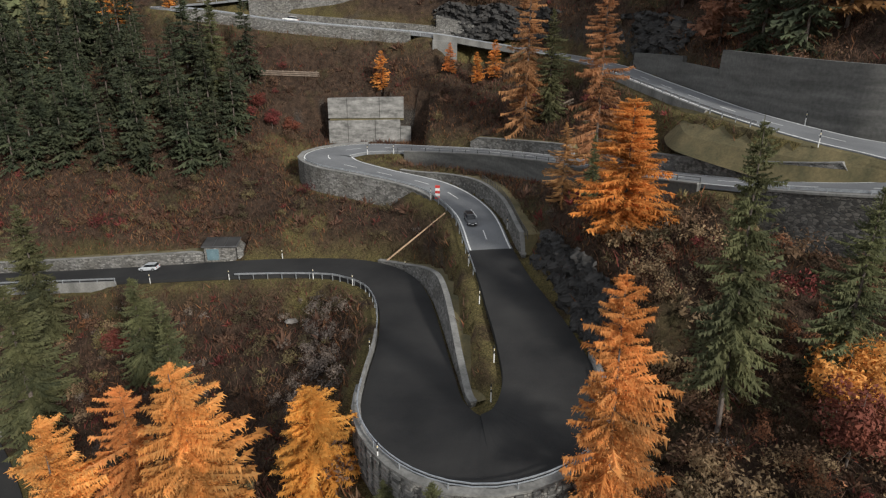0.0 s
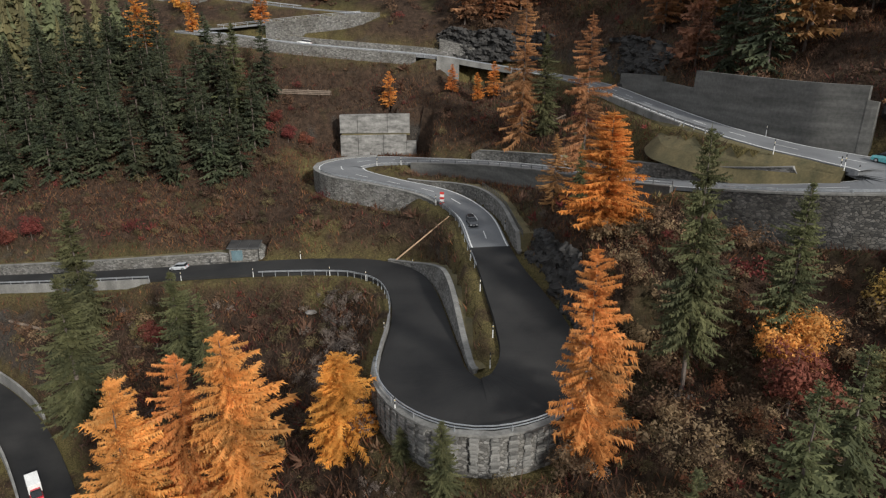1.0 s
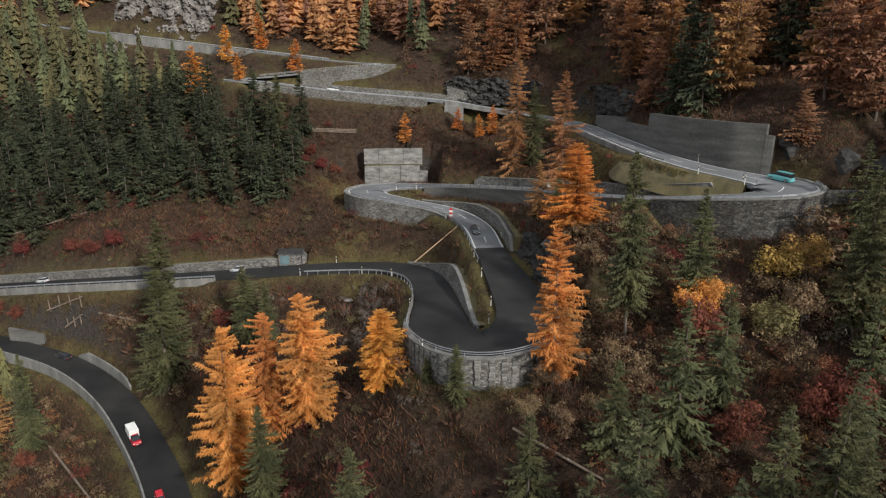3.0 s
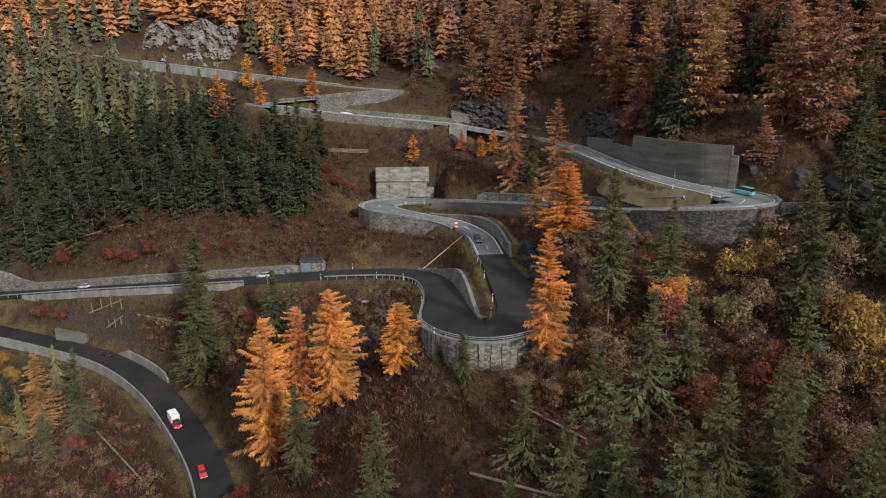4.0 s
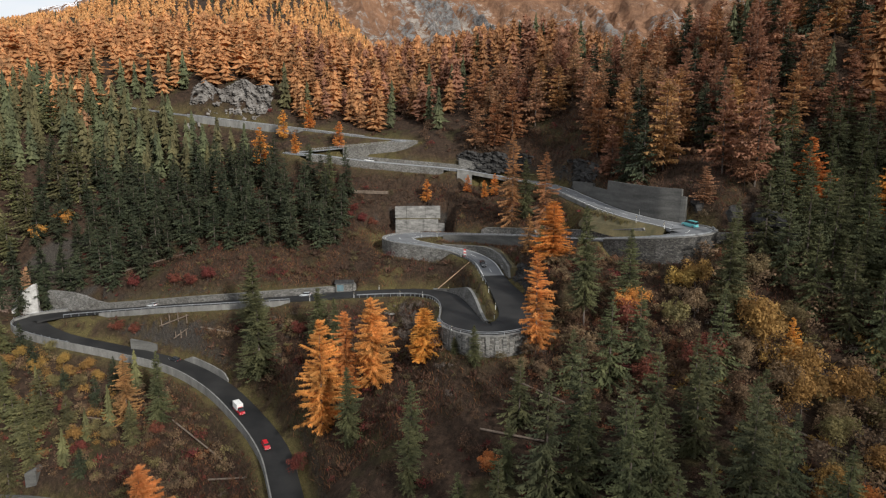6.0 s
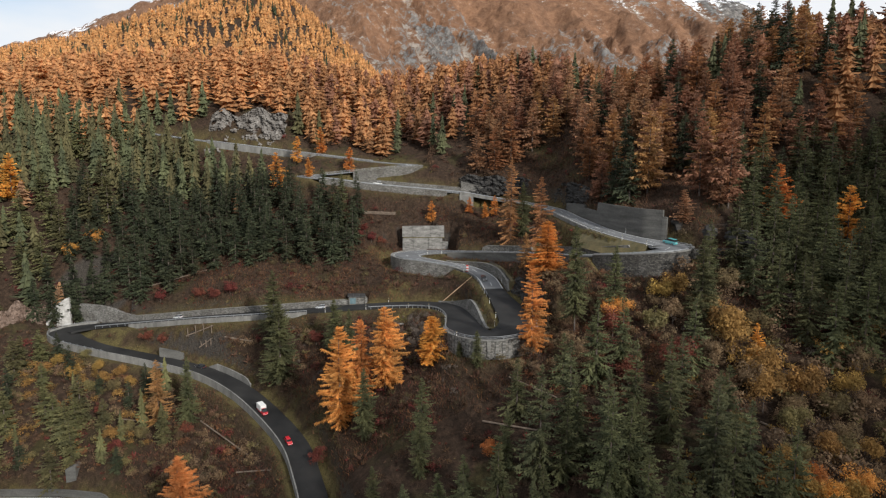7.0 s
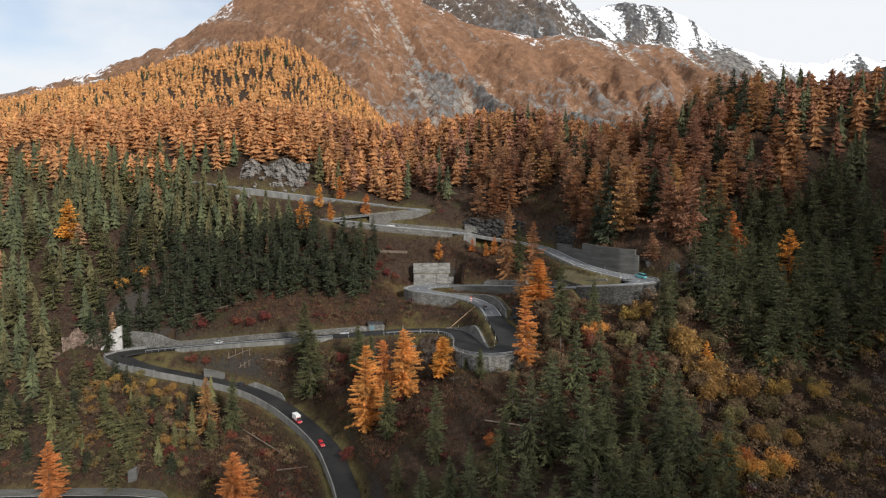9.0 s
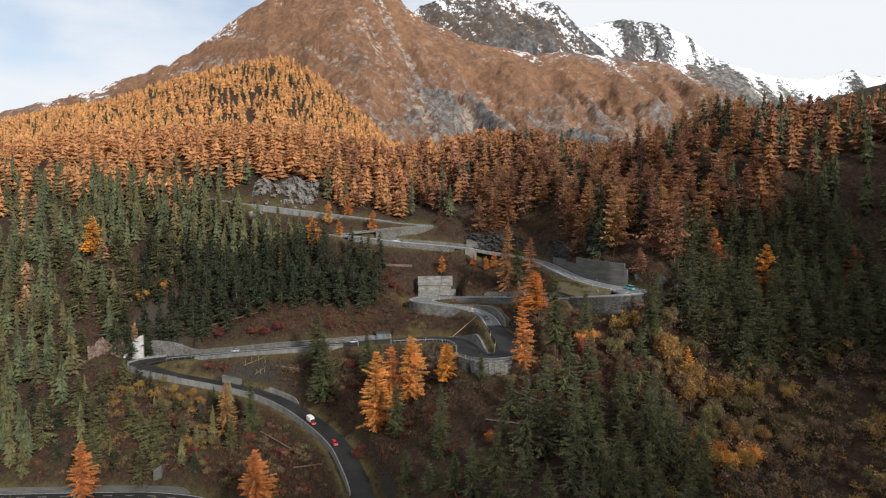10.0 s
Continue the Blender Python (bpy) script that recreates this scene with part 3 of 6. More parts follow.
# ---- mountains ----
def mountain(name, label, sky_line, near_d, crest_d, foot, cols, rows, rug, mat, lean=0.0, rocky=0.0, snow_k=0.9, snow_soft=0.2):
    """A massif whose crest draws the given skyline, with gullies that run slantwise down its face."""
    us = np.linspace(sky_line[0][0], sky_line[-1][0], cols)
    top = np.interp(us, [a for a, _ in sky_line], [b for _, b in sky_line])
    top = top + np.array([noise.fractal((u * 38, 1.7, 0), 0.8, 2.1, 5) for u in us]) * 0.005
    vs, fields = [], []
    for k in np.linspace(0, 1.2, rows):
        d = near_d + (crest_d - near_d) * k
        prof = k ** 1.1 if k <= 1 else 1 - (k - 1) * 1.6
        fade = min(1, max(0.1, (1.0 - k) * 5)) * min(1, k * 6 + 0.1)
        for u, tp in zip(us, top):
            px, py = VIEW[0] + u * d, VIEW[1] + d
            w = u + lean * (1 - k) + noise.noise((u * 4, k * 2.0, 3.3)) * 0.09
            g = noise.ridged_multi_fractal((w * 7 + 3.1, k * 1.2, 0.5), 0.9, 2.1, 4, 0.9, 2.0) - 1.0
            s = noise.ridged_multi_fractal((w * 24 + 1.3, k * 3.0, 7.5), 0.8, 2.2, 4, 0.9, 2.0) - 1.0
            f = noise.fractal((px / 170, py / 170, 1.5), 0.7, 2.1, 5)
            vs.append((px, py, VIEW[2] + d * (foot + (tp - foot) * prof) + (g * 0.8 + s * 0.8 + f * 0.8) * rug * fade))
            fields.append((u, k, s, g, noise.fractal((w * 3.2 + 5, k * 1.6, 2.2), 0.9, 2.1, 3)))
    fu, fk, fs, fg, fa = np.array(fields).T
    fs, fg, fa = [(q - q.mean()) / q.std() for q in (fs, fg, fa)]
    ribs = 0.35 + 0.06 * fs + 0.12 * fa + 0.03 * fg + rocky * smooth01((fu + 0.15) / 0.4) + 0.12 * smooth01((fk - 0.75) / 0.25)
    scree = 0.26 - 0.17 * fs + 0.06 * fa
    snows = 0.5 + (fk - snow_k) / snow_soft * 0.5 - 0.1 * fs + 0.05 * fa
    jj = (np.arange(rows - 1)[:, None] * cols + np.arange(cols - 1)[None, :]).ravel()
    me = mesh_np(name, vs, np.c_[jj, jj + 1, jj + cols + 1, jj + cols], mat, True)
    for key, field in (("rib", ribs), ("snow", snows), ("scree", scree)):
        me.attributes.new(key, "FLOAT", "POINT").data.foreach_set("value", np.array(field, np.float32))
    return tagged(new(name, me), label, "mountain", kind="structure")


mountain("mountain", "rocky russet mountain with fresh snow near its top",
         [(-1.3, 0.06), (-0.7, 0.142), (-0.607, 0.168), (-0.49, 0.20), (-0.40, 0.235), (-0.335, 0.285), (-0.27, 0.32), (-0.2, 0.345), (-0.155, 0.365), (-0.125, 0.362), (-0.085, 0.335), (-0.055, 0.302), (-0.02, 0.28), (0.04, 0.255),
          (0.12, 0.24), (0.2, 0.238), (0.31, 0.226), (0.39, 0.221), (0.46, 0.212), (0.53, 0.185), (0.58, 0.155), (0.75, 0.12), (1.4, 0.1)],
         1300, 2600, 0.03, 560, 140, 52, MOUNTAIN, -0.35, 0.1, 1.03, 0.2)
mountain("mountain_crest", "snow-dusted rocky crest behind the russet slope", [(-0.12, 0.25), (-0.055, 0.297), (-0.03, 0.315), (0.04, 0.322), (0.1, 0.318), (0.165, 0.316), (0.2, 0.28), (0.25, 0.247), (0.31, 0.2), (0.4, 0.15)],
         2500, 3000, 0.12, 260, 60, 46, MOUNTAIN_SNOW, -0.2, 0.3, 1.0, 1.2)
mountain("mountain_far", "snow-covered peak under low cloud", [(0.1, 0.2), (0.2, 0.275), (0.28, 0.292), (0.36, 0.275), (0.42, 0.225), (0.5, 0.205), (0.56, 0.2), (0.62, 0.212), (0.68, 0.2), (0.9, 0.16)],
         3000, 3900, 0.05, 240, 60, 60, MOUNTAIN_SNOW, -0.1, 0.3, 0.95, 1.2)


# unseen ridge added beyond the right-hand slope, its crest set to shade the hairpins
def shade_ridge():
    far, up = 700.0, math.tan(radians(SUN_ELEV))
    hx, hy = math.sin(radians(SUN_AZ)), math.cos(radians(SUN_AZ))
    # offset across the sun and height of the wanted shadow edge
    line = [(-700, -120), (-100, -14), (30, -14), (50, -32), (85, -40), (97, -14), (110, 2), (125, 20), (150, 46), (190, 84), (235, 84), (300, 60), (450, 0), (600, -100)]
    ps = np.linspace(line[0][0], line[-1][0], 150)
    zs = np.interp(ps, [e[0] for e in line], [e[1] for e in line])
    vs = []
    for k in np.linspace(-1, 1, 25):
        for p, z in zip(ps, zs):
            top = z + far * up + 5 * noise.fractal((p / 60, 2.2, 0), 0.8, 2.1, 4)
            off = far + k * 330
            vs.append((-hy * p + hx * off, hx * p + hy * off, top + (-140 - top) * abs(k) ** 0.85 + (18 * noise.fractal((p / 90, k * 4, 3), 0.8, 2.1, 4) if abs(k) > 0.05 else 0)))
    c = len(ps)
    jj = (np.arange(24)[:, None] * c + np.arange(c - 1)[None, :]).ravel()
    tagged(new("shade_caster", mesh_np("shade_caster", vs, np.c_[jj, jj + 1, jj + c + 1, jj + c], MOUNTAIN, True)), "unseen ridge added to shade the valley", "mountain", kind="structure")


shade_ridge()


# ---- road surface, walls and rails along the road ----
def sweep(name, i0, i1, outline, mat, stepping=1, closed=True):
    """Sweeps an outline along the road. outline(i) gives points of (offset to the left, height over the road)."""
    idx = list(range(i0, i1 + 1, stepping))
    vs = []
    for i in idx:
        for o, h in outline(i):
            vs.append((ROAD[i, 0] + LEFT[i, 0] * o, ROAD[i, 1] + LEFT[i, 1] * o, ROAD[i, 2] + h))
    k = len(outline(i0))
    fs = []
    for a in range(len(idx) - 1):
        for b in range(k if closed else k - 1):
            c = (b + 1) % k
            fs.append((a * k + b, a * k + c, (a + 1) * k + c, (a + 1) * k + b))
    me = mesh_np(name, vs, fs, mat)
    if closed and k == 4:
        bm = bmesh.new()
        bm.from_mesh(me)
        bm.verts.ensure_lookup_table()
        n = len(vs)
        bm.faces.new([bm.verts[j] for j in (3, 2, 1, 0)])
        bm.faces.new([bm.verts[n - 4 + j] for j in (0, 1, 2, 3)])
        bmesh.ops.recalc_face_normals(bm, faces=bm.faces)
        bm.to_mesh(me)
        bm.free()
    return me


I_SEAM = near(8.0, 100.8, 3.9)
I_LAST = near(-92, 15, -60.5)
I_END = len(ROAD) - 1


def road_piece(name, i0, i1, mat, label):
    me = sweep(name, i0, i1, lambda i: [(-ROAD[i, 3], 0), (0, 0.05), (ROAD[i, 3], 0), (ROAD[i, 3] + 0.1, -0.6), (-ROAD[i, 3] - 0.1, -0.6)], mat)
    return tagged(new(name, me), label, "road", kind="structure")


road_old = road_piece("road_old", 0, I_SEAM, ASPHALT_OLD, "worn grey asphalt mountain road with white lines")
road_new = road_piece("road_new", I_SEAM, I_END, ASPHALT_NEW, "freshly laid black asphalt hairpin road")


def edge_line(i0, i1, side, parent):
    me = sweep("edge_line", i0, i1, lambda i: [(side * (ROAD[i, 3] - 0.26), 0.022), (side * (ROAD[i, 3] - 0.52), 0.026)], PAINT, closed=False)
    return part("edge_line", me, parent, "white painted edge line")


def dashes(i0, i1, parent, length=4, gap=6):
    for i in range(i0, i1 - length, length + gap):
        me = sweep("lane_dash", i, i + length, lambda k: [(-0.09, 0.058), (0.09, 0.058)], PAINT, closed=False)
        part("lane_dash", me, parent)


for sd in (-1, 1):
    edge_line(20, I_SEAM, sd, road_old)
    edge_line(I_LAST + 20, I_END, sd, road_new)
dashes(20, I_SEAM, road_old)
dashes(I_LAST + 20, I_END, road_new)


def wall(name, a, b, side, mat, label, off=0.5, low=-4.0, high=1.0, thick=0.6, taper=0, lean=0.0, cap=None, cap_h=0.22, fill=False):
    """A wall beside the road from place a to place b. low and high: its foot and top over the road; taper: metres over which the top comes up from the road."""
    i0, i1 = sorted((near(*a), near(*b)))

    def height(i):
        if not taper:
            return high
        ta, tb = taper if isinstance(taper, tuple) else (taper, taper)
        return low_top + (high - low_top) * smooth01(min((i - i0) / ta, (i1 - i) / tb))
    low_top = min(0.1, high)

    def outline(i):
        o = ROAD[i, 3] + off
        h = float(height(i))
        return [(side * (o + lean * (h - low) * (1 if high > 0.5 else 0)), h), (side * (o + thick + lean * (h - low)), h), (side * (o + thick), low), (side * o, low)]
    ob = tagged(new(name, sweep(name, i0, i1, outline, mat, 2 if i1 - i0 > 8 else 1)), label, "wall", kind="structure")
    if cap:
        def cap_line(i):
            o = ROAD[i, 3] + off
            h = float(height(i))
            return [(side * (o - 0.1 + lean * (h - low) * (1 if high > 0.5 else 0)), h + 0.003), (side * (o + thick + 0.1 + lean * (h - low)), h + 0.003), (side * (o + thick + 0.1 + lean * (h - low)), h + cap_h), (side * (o - 0.1 + lean * (h - low) * (1 if high > 0.5 else 0)), h + cap_h)]
        part("coping", sweep("coping", i0, i1, cap_line, cap, 2 if i1 - i0 > 8 else 1), ob, "concrete coping")
    if fill or (high > 1.5 and low == -1.0 and mat is STONE):
        def back_line(i):
            o = ROAD[i, 3] + off + thick + lean * (float(height(i)) - low)
            h = float(height(i))
            return [(side * (o - 0.05), h - 0.1), (side * (o + 1.2), h + 0.0), (side * (o + 2.6), h + 0.05)]
        tagged(new("bank", sweep("bank", i0, i1, back_line, BANK, closed=False)), "grassy bank behind the stone wall", "bank", kind="structure")
    return ob


# hairpin C: outer stone wall, and the wall between its legs
WALL_HAIRPIN = wall("wall_hairpin_outer", (12.4, 68, 0.8), (-3.2, 68, -1.8), 1, STONE, "curved grey stone retaining wall below the hairpin", 0.15, -10.0, 0.05, 0.8, cap=CONCRETE, cap_h=0.3)
wall("wall_between_legs", (-2.6, 60.8, -1.4), (-16.5, 113.5, -5.4), -1, STONE, "stone wall with concrete coping between the hairpin's legs", 0.35, -1.0, 3.9, 0.7, (34, 22), 0.2, CONCRETE, 0.2, True)
# B: outer wall and the wall up the inner side towards C
wall("wall_bend_outer", (-19.5, 158.6, 8.8), (2, 125, 6), -1, STONE, "curved grey stone retaining wall below the upper bend", 0.15, -8.0, 0.05, 1.0, cap=CONCRETE, cap_h=0.25)
wall("wall_stone_inner", (-12, 137, 7.3), (8.4, 97, 3.5), 1, STONE, "grey stone wall along the uphill side of the road", 0.9, -1.0, 3.2, 0.6, (26, 1), cap=CONCRETE, cap_h=0.15)
# A to B: lower retaining wall and upper stone wall
wall("wall_leg_lower", (40, 91, 18.4), (-8, 155, 9.6), 1, CONCRETE_DARK, "grey retaining wall carrying the upper road", 0.15, -6, 0.05, 0.8, cap=CONCRETE, cap_h=0.2)
wall("wall_leg_upper", (50.5, 77.6, 20.9), (24, 121.5, 14.2), -1, STONE, "grey stone wall above the upper road", 0.9, -1.0, 2.4, 0.7, 1, cap=CONCRETE, cap_h=0.15)
wall("wall_leg_upper_far", (22, 125, 13.7), (3.5, 148.5, 10.5), -1, STONE, "low grey stone wall above the upper road", 0.9, -1.0, 2.2, 0.7, 2, cap=CONCRETE, cap_h=0.15)
# A: grassy bank inside the bend
BANK_A, BANK_B = near(46, 117, 26.6), near(62, 81.2, 24.0)


def bank_line(i):
    f = (BANK_B - i) / (BANK_B - BANK_A)
    w, out = ROAD[i, 3], 0.8 + 7.0 * f * smooth01((i - BANK_A) / 14)
    return [(-(w - 0.05), -0.12), (-(w + 0.25 * out), -0.3 - 0.4 * f), (-(w + out), -0.8 - 0.45 * out), (-(w + out + 2.5), -5.5), (-(w - 0.3), -5.5)]


tagged(new("bank_bend", sweep("bank_bend", BANK_A, BANK_B, bank_line, BANK)), "grassy bank inside the right-hand bend", "bank", kind="structure")
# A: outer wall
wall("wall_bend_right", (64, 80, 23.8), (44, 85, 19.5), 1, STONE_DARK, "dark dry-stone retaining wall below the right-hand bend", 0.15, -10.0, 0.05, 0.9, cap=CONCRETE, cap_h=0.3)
# C to D: low stone wall uphill
wall("wall_uphill_low", (-46, 119.6, -8), (-160, 145, -23), -1, STONE, "low grey stone wall along the uphill side of the black road", 0.9, -1.0, 2.2, 0.6, 8, cap=CONCRETE, cap_h=0.15)
wall("wall_leg_valley", (-66, 122.4, -10.1), (-150, 142.7, -21.3), 1, CONCRETE, "low concrete edge wall below the black road", 0.1, -2.6, 0.25, 0.5)
# D to E: parapet on the valley side
wall("parapet_low", (-171, 146, -24.6), (-45.6, 29.6, -45), -1, CONCRETE, "pale concrete parapet wall along the lower road", 0.15, -2.5, 0.9, 0.4)
wall("wall_low_uphill", (-108, 111, -32.3), (-88, 97.6, -35), 1, CONCRETE, "short concrete wall on the uphill side of the lower road", 0.5, -1, 2.2, 0.5, 4)
wall("wall_last", (-128, 66, -65.5), (-240, 77.5, -71), -1, CONCRETE_DARK, "grey concrete wall above the lowest road", 0.9, -1, 2.4, 0.5, 3)
# upper legs
wall("wall_upper_valley", (-76, 205.5, 41), (-8, 198, 34.8), -1, STONE, "long grey retaining wall below the upper road", 0.15, -3.4, 0.05, 0.7, cap=CONCRETE, cap_h=0.2)
wall("wall_upper_uphill", (-56, 203.6, 39), (0, 196, 34), 1, STONE, "grey stone wall above the upper road", 0.9, -1, 2.2, 0.7, 4)
wall("wall_top_valley", (-150, 250, 61), (-84, 237, 53.4), -1, CONCRETE, "concrete retaining wall below the top road", 0.15, -4.0, 0.05, 0.7)
wall("wall_mid_valley", (-26, 219, 47.5), (-60, 213.5, 44.5), 1, STONE, "grey stone wall below the hairpin leg", 0.15, -5.5, 0.05, 0.7, cap=CONCRETE, cap_h=0.2)


# ---- trees ----
def boughs(rng, h, r, whorls, per, segs, low=0.05, power=0.75, lift=0.35, sag=0.2, droop=0.35, tip=0.2, width=0.3, hang=0.35, ragged=0.3, gap=0.08, lop=0.15, shelf=0.0, fluff=1, soft=0.62, blunt=0.92, loose=0.4):
    """A conifer's crown: boughs in whorls round a stem of height h, each a drooping fan with a fringe of twigs to both sides and twigs that hang from it."""
    tier = (np.arange(whorls) + 0.8 * rng.random(whorls)) / whorls
    u = np.repeat(tier, per) + rng.normal(0, loose / whorls, whorls * per)
    broad = np.repeat(1 + shelf * rng.normal(0, 1, whorls), per)
    keep = rng.random(len(u)) >= gap
    u, broad = np.clip(u[keep], 0, 0.985), broad[keep]
    nb = len(u)
    az = rng.random(nb) * 2 * np.pi
    az0, az1 = rng.random(2) * 2 * np.pi
    ln = r * (1 - u) ** power * np.minimum(1, 0.66 + 1.7 * u) * np.clip(broad, 0.6, 1.4)
    ln *= (1 + lop * np.cos(az - az0 + 2 * u)) * (1 + 0.7 * lop * np.cos(2 * az - az1 + 5 * u)) * np.clip(1 + ragged * rng.normal(0, 0.6, nb), 0.45, 1.45)
    ln += 0.012 * h * (1 - u) + 0.1
    slope = lift * u - sag * (1 - u) + rng.normal(0, 0.09, nb)
    base = (low + (1 - low) * u) * h
    t = (np.arange(segs) + 0.5) / segs
    T = 0.06 + 0.94 * np.clip(np.broadcast_to(t, (nb, segs)) + rng.normal(0, 0.18 / segs, (nb, segs)), 0, 1)
    dt = 0.62 / segs
    bow = rng.normal(0, 0.16, nb)

    def along(q):
        a = az[:, None] + bow[:, None] * q
        ll = ln[:, None]
        return np.stack([np.cos(a) * ll * q, np.sin(a) * ll * q, base[:, None] + ll * (slope[:, None] * q - droop * q ** 2 + tip * q ** 4)], -1)
    p0, p1, pm = along(np.maximum(T - dt, 0.02)), along(T + dt * 0.8), along(T)
    a = az[:, None] + bow[:, None] * T
    fwd = np.stack([np.cos(a), np.sin(a), slope[:, None] - 2 * droop * T], -1)
    side = np.stack([-np.sin(a), np.cos(a), 0 * a], -1)
    up = np.array((0, 0, 1.0))
    wide = width * (0.35 * r + 0.65 * ln[:, None]) * np.minimum(1, 0.3 + 2.0 * T) * (1.12 - blunt * T)
    tris, owner = [], []
    ids = np.broadcast_to(np.arange(nb)[:, None], (nb, segs)).ravel()
    for sd in (-1, 1):
        w = (wide * (0.3 + 1.0 * rng.random((nb, segs))))[..., None]
        end = pm + side * (sd * w) + fwd * w * (0.45 + 0.5 * rng.random((nb, segs, 1))) - up * w * hang * (0.2 + 1.1 * rng.random((nb, segs, 1)))
        tris.append(np.stack([p0, p1, end], 2).reshape(-1, 3, 3))
        owner.append(ids)
    w = (wide * (0.5 + 0.7 * rng.random((nb, segs))))[..., None]
    end = pm + fwd * w * 0.3 - up * w * (0.25 + hang) + side * w * rng.normal(0, 0.35, (nb, segs, 1))
    tris.append(np.stack([p0 + side * w * 0.12, p1 - side * w * 0.12, end], 2).reshape(-1, 3, 3))
    owner.append(ids)
    for _ in range(fluff):
        w = (wide * (0.45 + 0.6 * rng.random((nb, segs))))[..., None]
        c = pm + side * w * rng.normal(0, 0.85, (nb, segs, 1)) + fwd * w * rng.normal(0.1, 0.3, (nb, segs, 1)) - up * w * 0.2
        q = rng.normal(0, 1, (nb, segs, 3, 3))
        q /= np.linalg.norm(q, axis=-1)[..., None]
        tris.append((c[:, :, None, :] + q * (soft * w)[..., None]).reshape(-1, 3, 3))
        owner.append(ids)
    e0, e1 = along(np.full((nb, 1), 0.9))[:, 0], along(np.full((nb, 1), 1.06))[:, 0]
    k = (side[:, -1] * (0.05 * ln[:, None] + 0.06))
    tris.append(np.stack([e0 - k, e0 + k, e1], 1))
    owner.append(np.arange(nb))
    k = 0.006 * h + 0.03
    tris.append(np.array([[(k, 0, h * 0.93), (-k, 0, h * 0.93), (0, 0, h * 1.02)], [(0, k, h * 0.93), (0, -k, h * 0.93), (0, 0, h * 1.02)]]))
    owner.append(np.array([0, 0]))
    tint = rng.random(nb)[np.concatenate(owner)]
    return np.vstack(tris).reshape(-1, 3), np.repeat(tint, 3)


def tiers(rng, h, r, n, k, low, power=0.8, jag=0.3, tall=1.8):
    """Ragged skirts of boughs, one over the other, widest below."""
    i = np.arange(n)[:, None]
    f0 = low + (1 - low) * i / n
    f1 = np.minimum(1.0, f0 + tall * (1 - low) / n)
    rr = r * np.maximum(0.05, 1 - i / n) ** power * np.minimum(1, 0.8 + 0.25 * i)
    az = rng.random((n, 1)) * 6.28 + np.arange(k)[None, :] * 2 * np.pi / k
    rad = rr * (1 - jag + 1.8 * jag * rng.random((n, k)) ** 1.5) * (0.85 + 0.3 * rng.random((n, 1)))
    rim = np.stack([np.cos(az) * rad, np.sin(az) * rad, f0 * h + rng.normal(0, 0.024 * h, (n, k))], -1)
    top = np.broadcast_to(np.stack([0 * f1, 0 * f1, f1 * h], -1), rim.shape)
    nxt = np.roll(rim, -1, axis=1)
    mid = (rim + nxt) / 2 * (0.7, 0.7, 1) + np.stack([0 * rad, 0 * rad, 0.03 * h * rng.random((n, k))], -1)
    v = np.concatenate([np.stack([top, rim, mid], 2), np.stack([top, mid, nxt], 2)], 1)
    tint = np.repeat(rng.random(n), v.shape[1] * 3)
    return v.reshape(-1, 3), tint


def far_tree(seed, r, n, k, low, power, jag, tall, fringe, width=0.3):
    """A tree for the far woods, ten units high: skirts of boughs with a fringe of twigs."""
    g = np.random.default_rng(seed)
    a, b = tiers(g, 10, r * 0.9, n, k, low, power, jag, tall), boughs(g, 10, r, fringe, 5, 1, low, power, 0.4, 0.1, 0.25, 0.1, width, 0.7, 0.3, 0.0, 0.18, 0.12, 1)
    return np.vstack([a[0], b[0]]), np.concatenate([a[1], b[1]])


def puff(rng, h, r, n, size, lobes=9, wild=0.35):
    """A rounded bushy crown: leaf sprays over many uneven lobes, thin towards the ground."""
    c = rng.normal(size=(lobes, 3)) * (0.5, 0.5, 0.42)
    c = np.clip(c, -0.85, 0.85) * (r, r, h * 0.36) + (0, 0, h * 0.56)
    lr = r * (0.3 + 0.28 * rng.random(lobes))
    k = rng.integers(lobes, size=n)
    d = rng.normal(size=(n, 3))
    d[:, 2] = np.where(rng.random(n) < 0.7, np.abs(d[:, 2]), d[:, 2])
    d /= np.linalg.norm(d, axis=1)[:, None]
    p = c[k] + d * (lr[k] * (0.6 + 0.55 * rng.random(n)))[:, None] * (1, 1, 1.15)
    a = np.cross(d, rng.normal(size=(n, 3)))
    a /= np.maximum(1e-6, np.linalg.norm(a, axis=1))[:, None]
    b = np.cross(d, a)
    s = (size * (0.6 + 0.8 * rng.random(n)))[:, None]
    tri = np.stack([p - a * s * 0.6, p + a * s * 0.6 - b * s * 0.2, p + b * s], 1) + rng.normal(0, wild, (n, 3, 3)) * s[:, :, None] * 0.8
    v = tri.reshape(-1, 3)
    v[:, 2] = np.maximum(v[:, 2], 0.05)
    return v, np.repeat(rng.random(lobes)[k], 3)


def leaf_mesh(name, v, tint, mat):
    """Loose triangles, with a tint for each bough."""
    me = mesh_np(name, v, np.arange(len(v)).reshape(-1, 3), mat)
    me.attributes.new("tint", "FLOAT", "POINT").data.foreach_set("value", np.asarray(tint, np.float32))
    return me


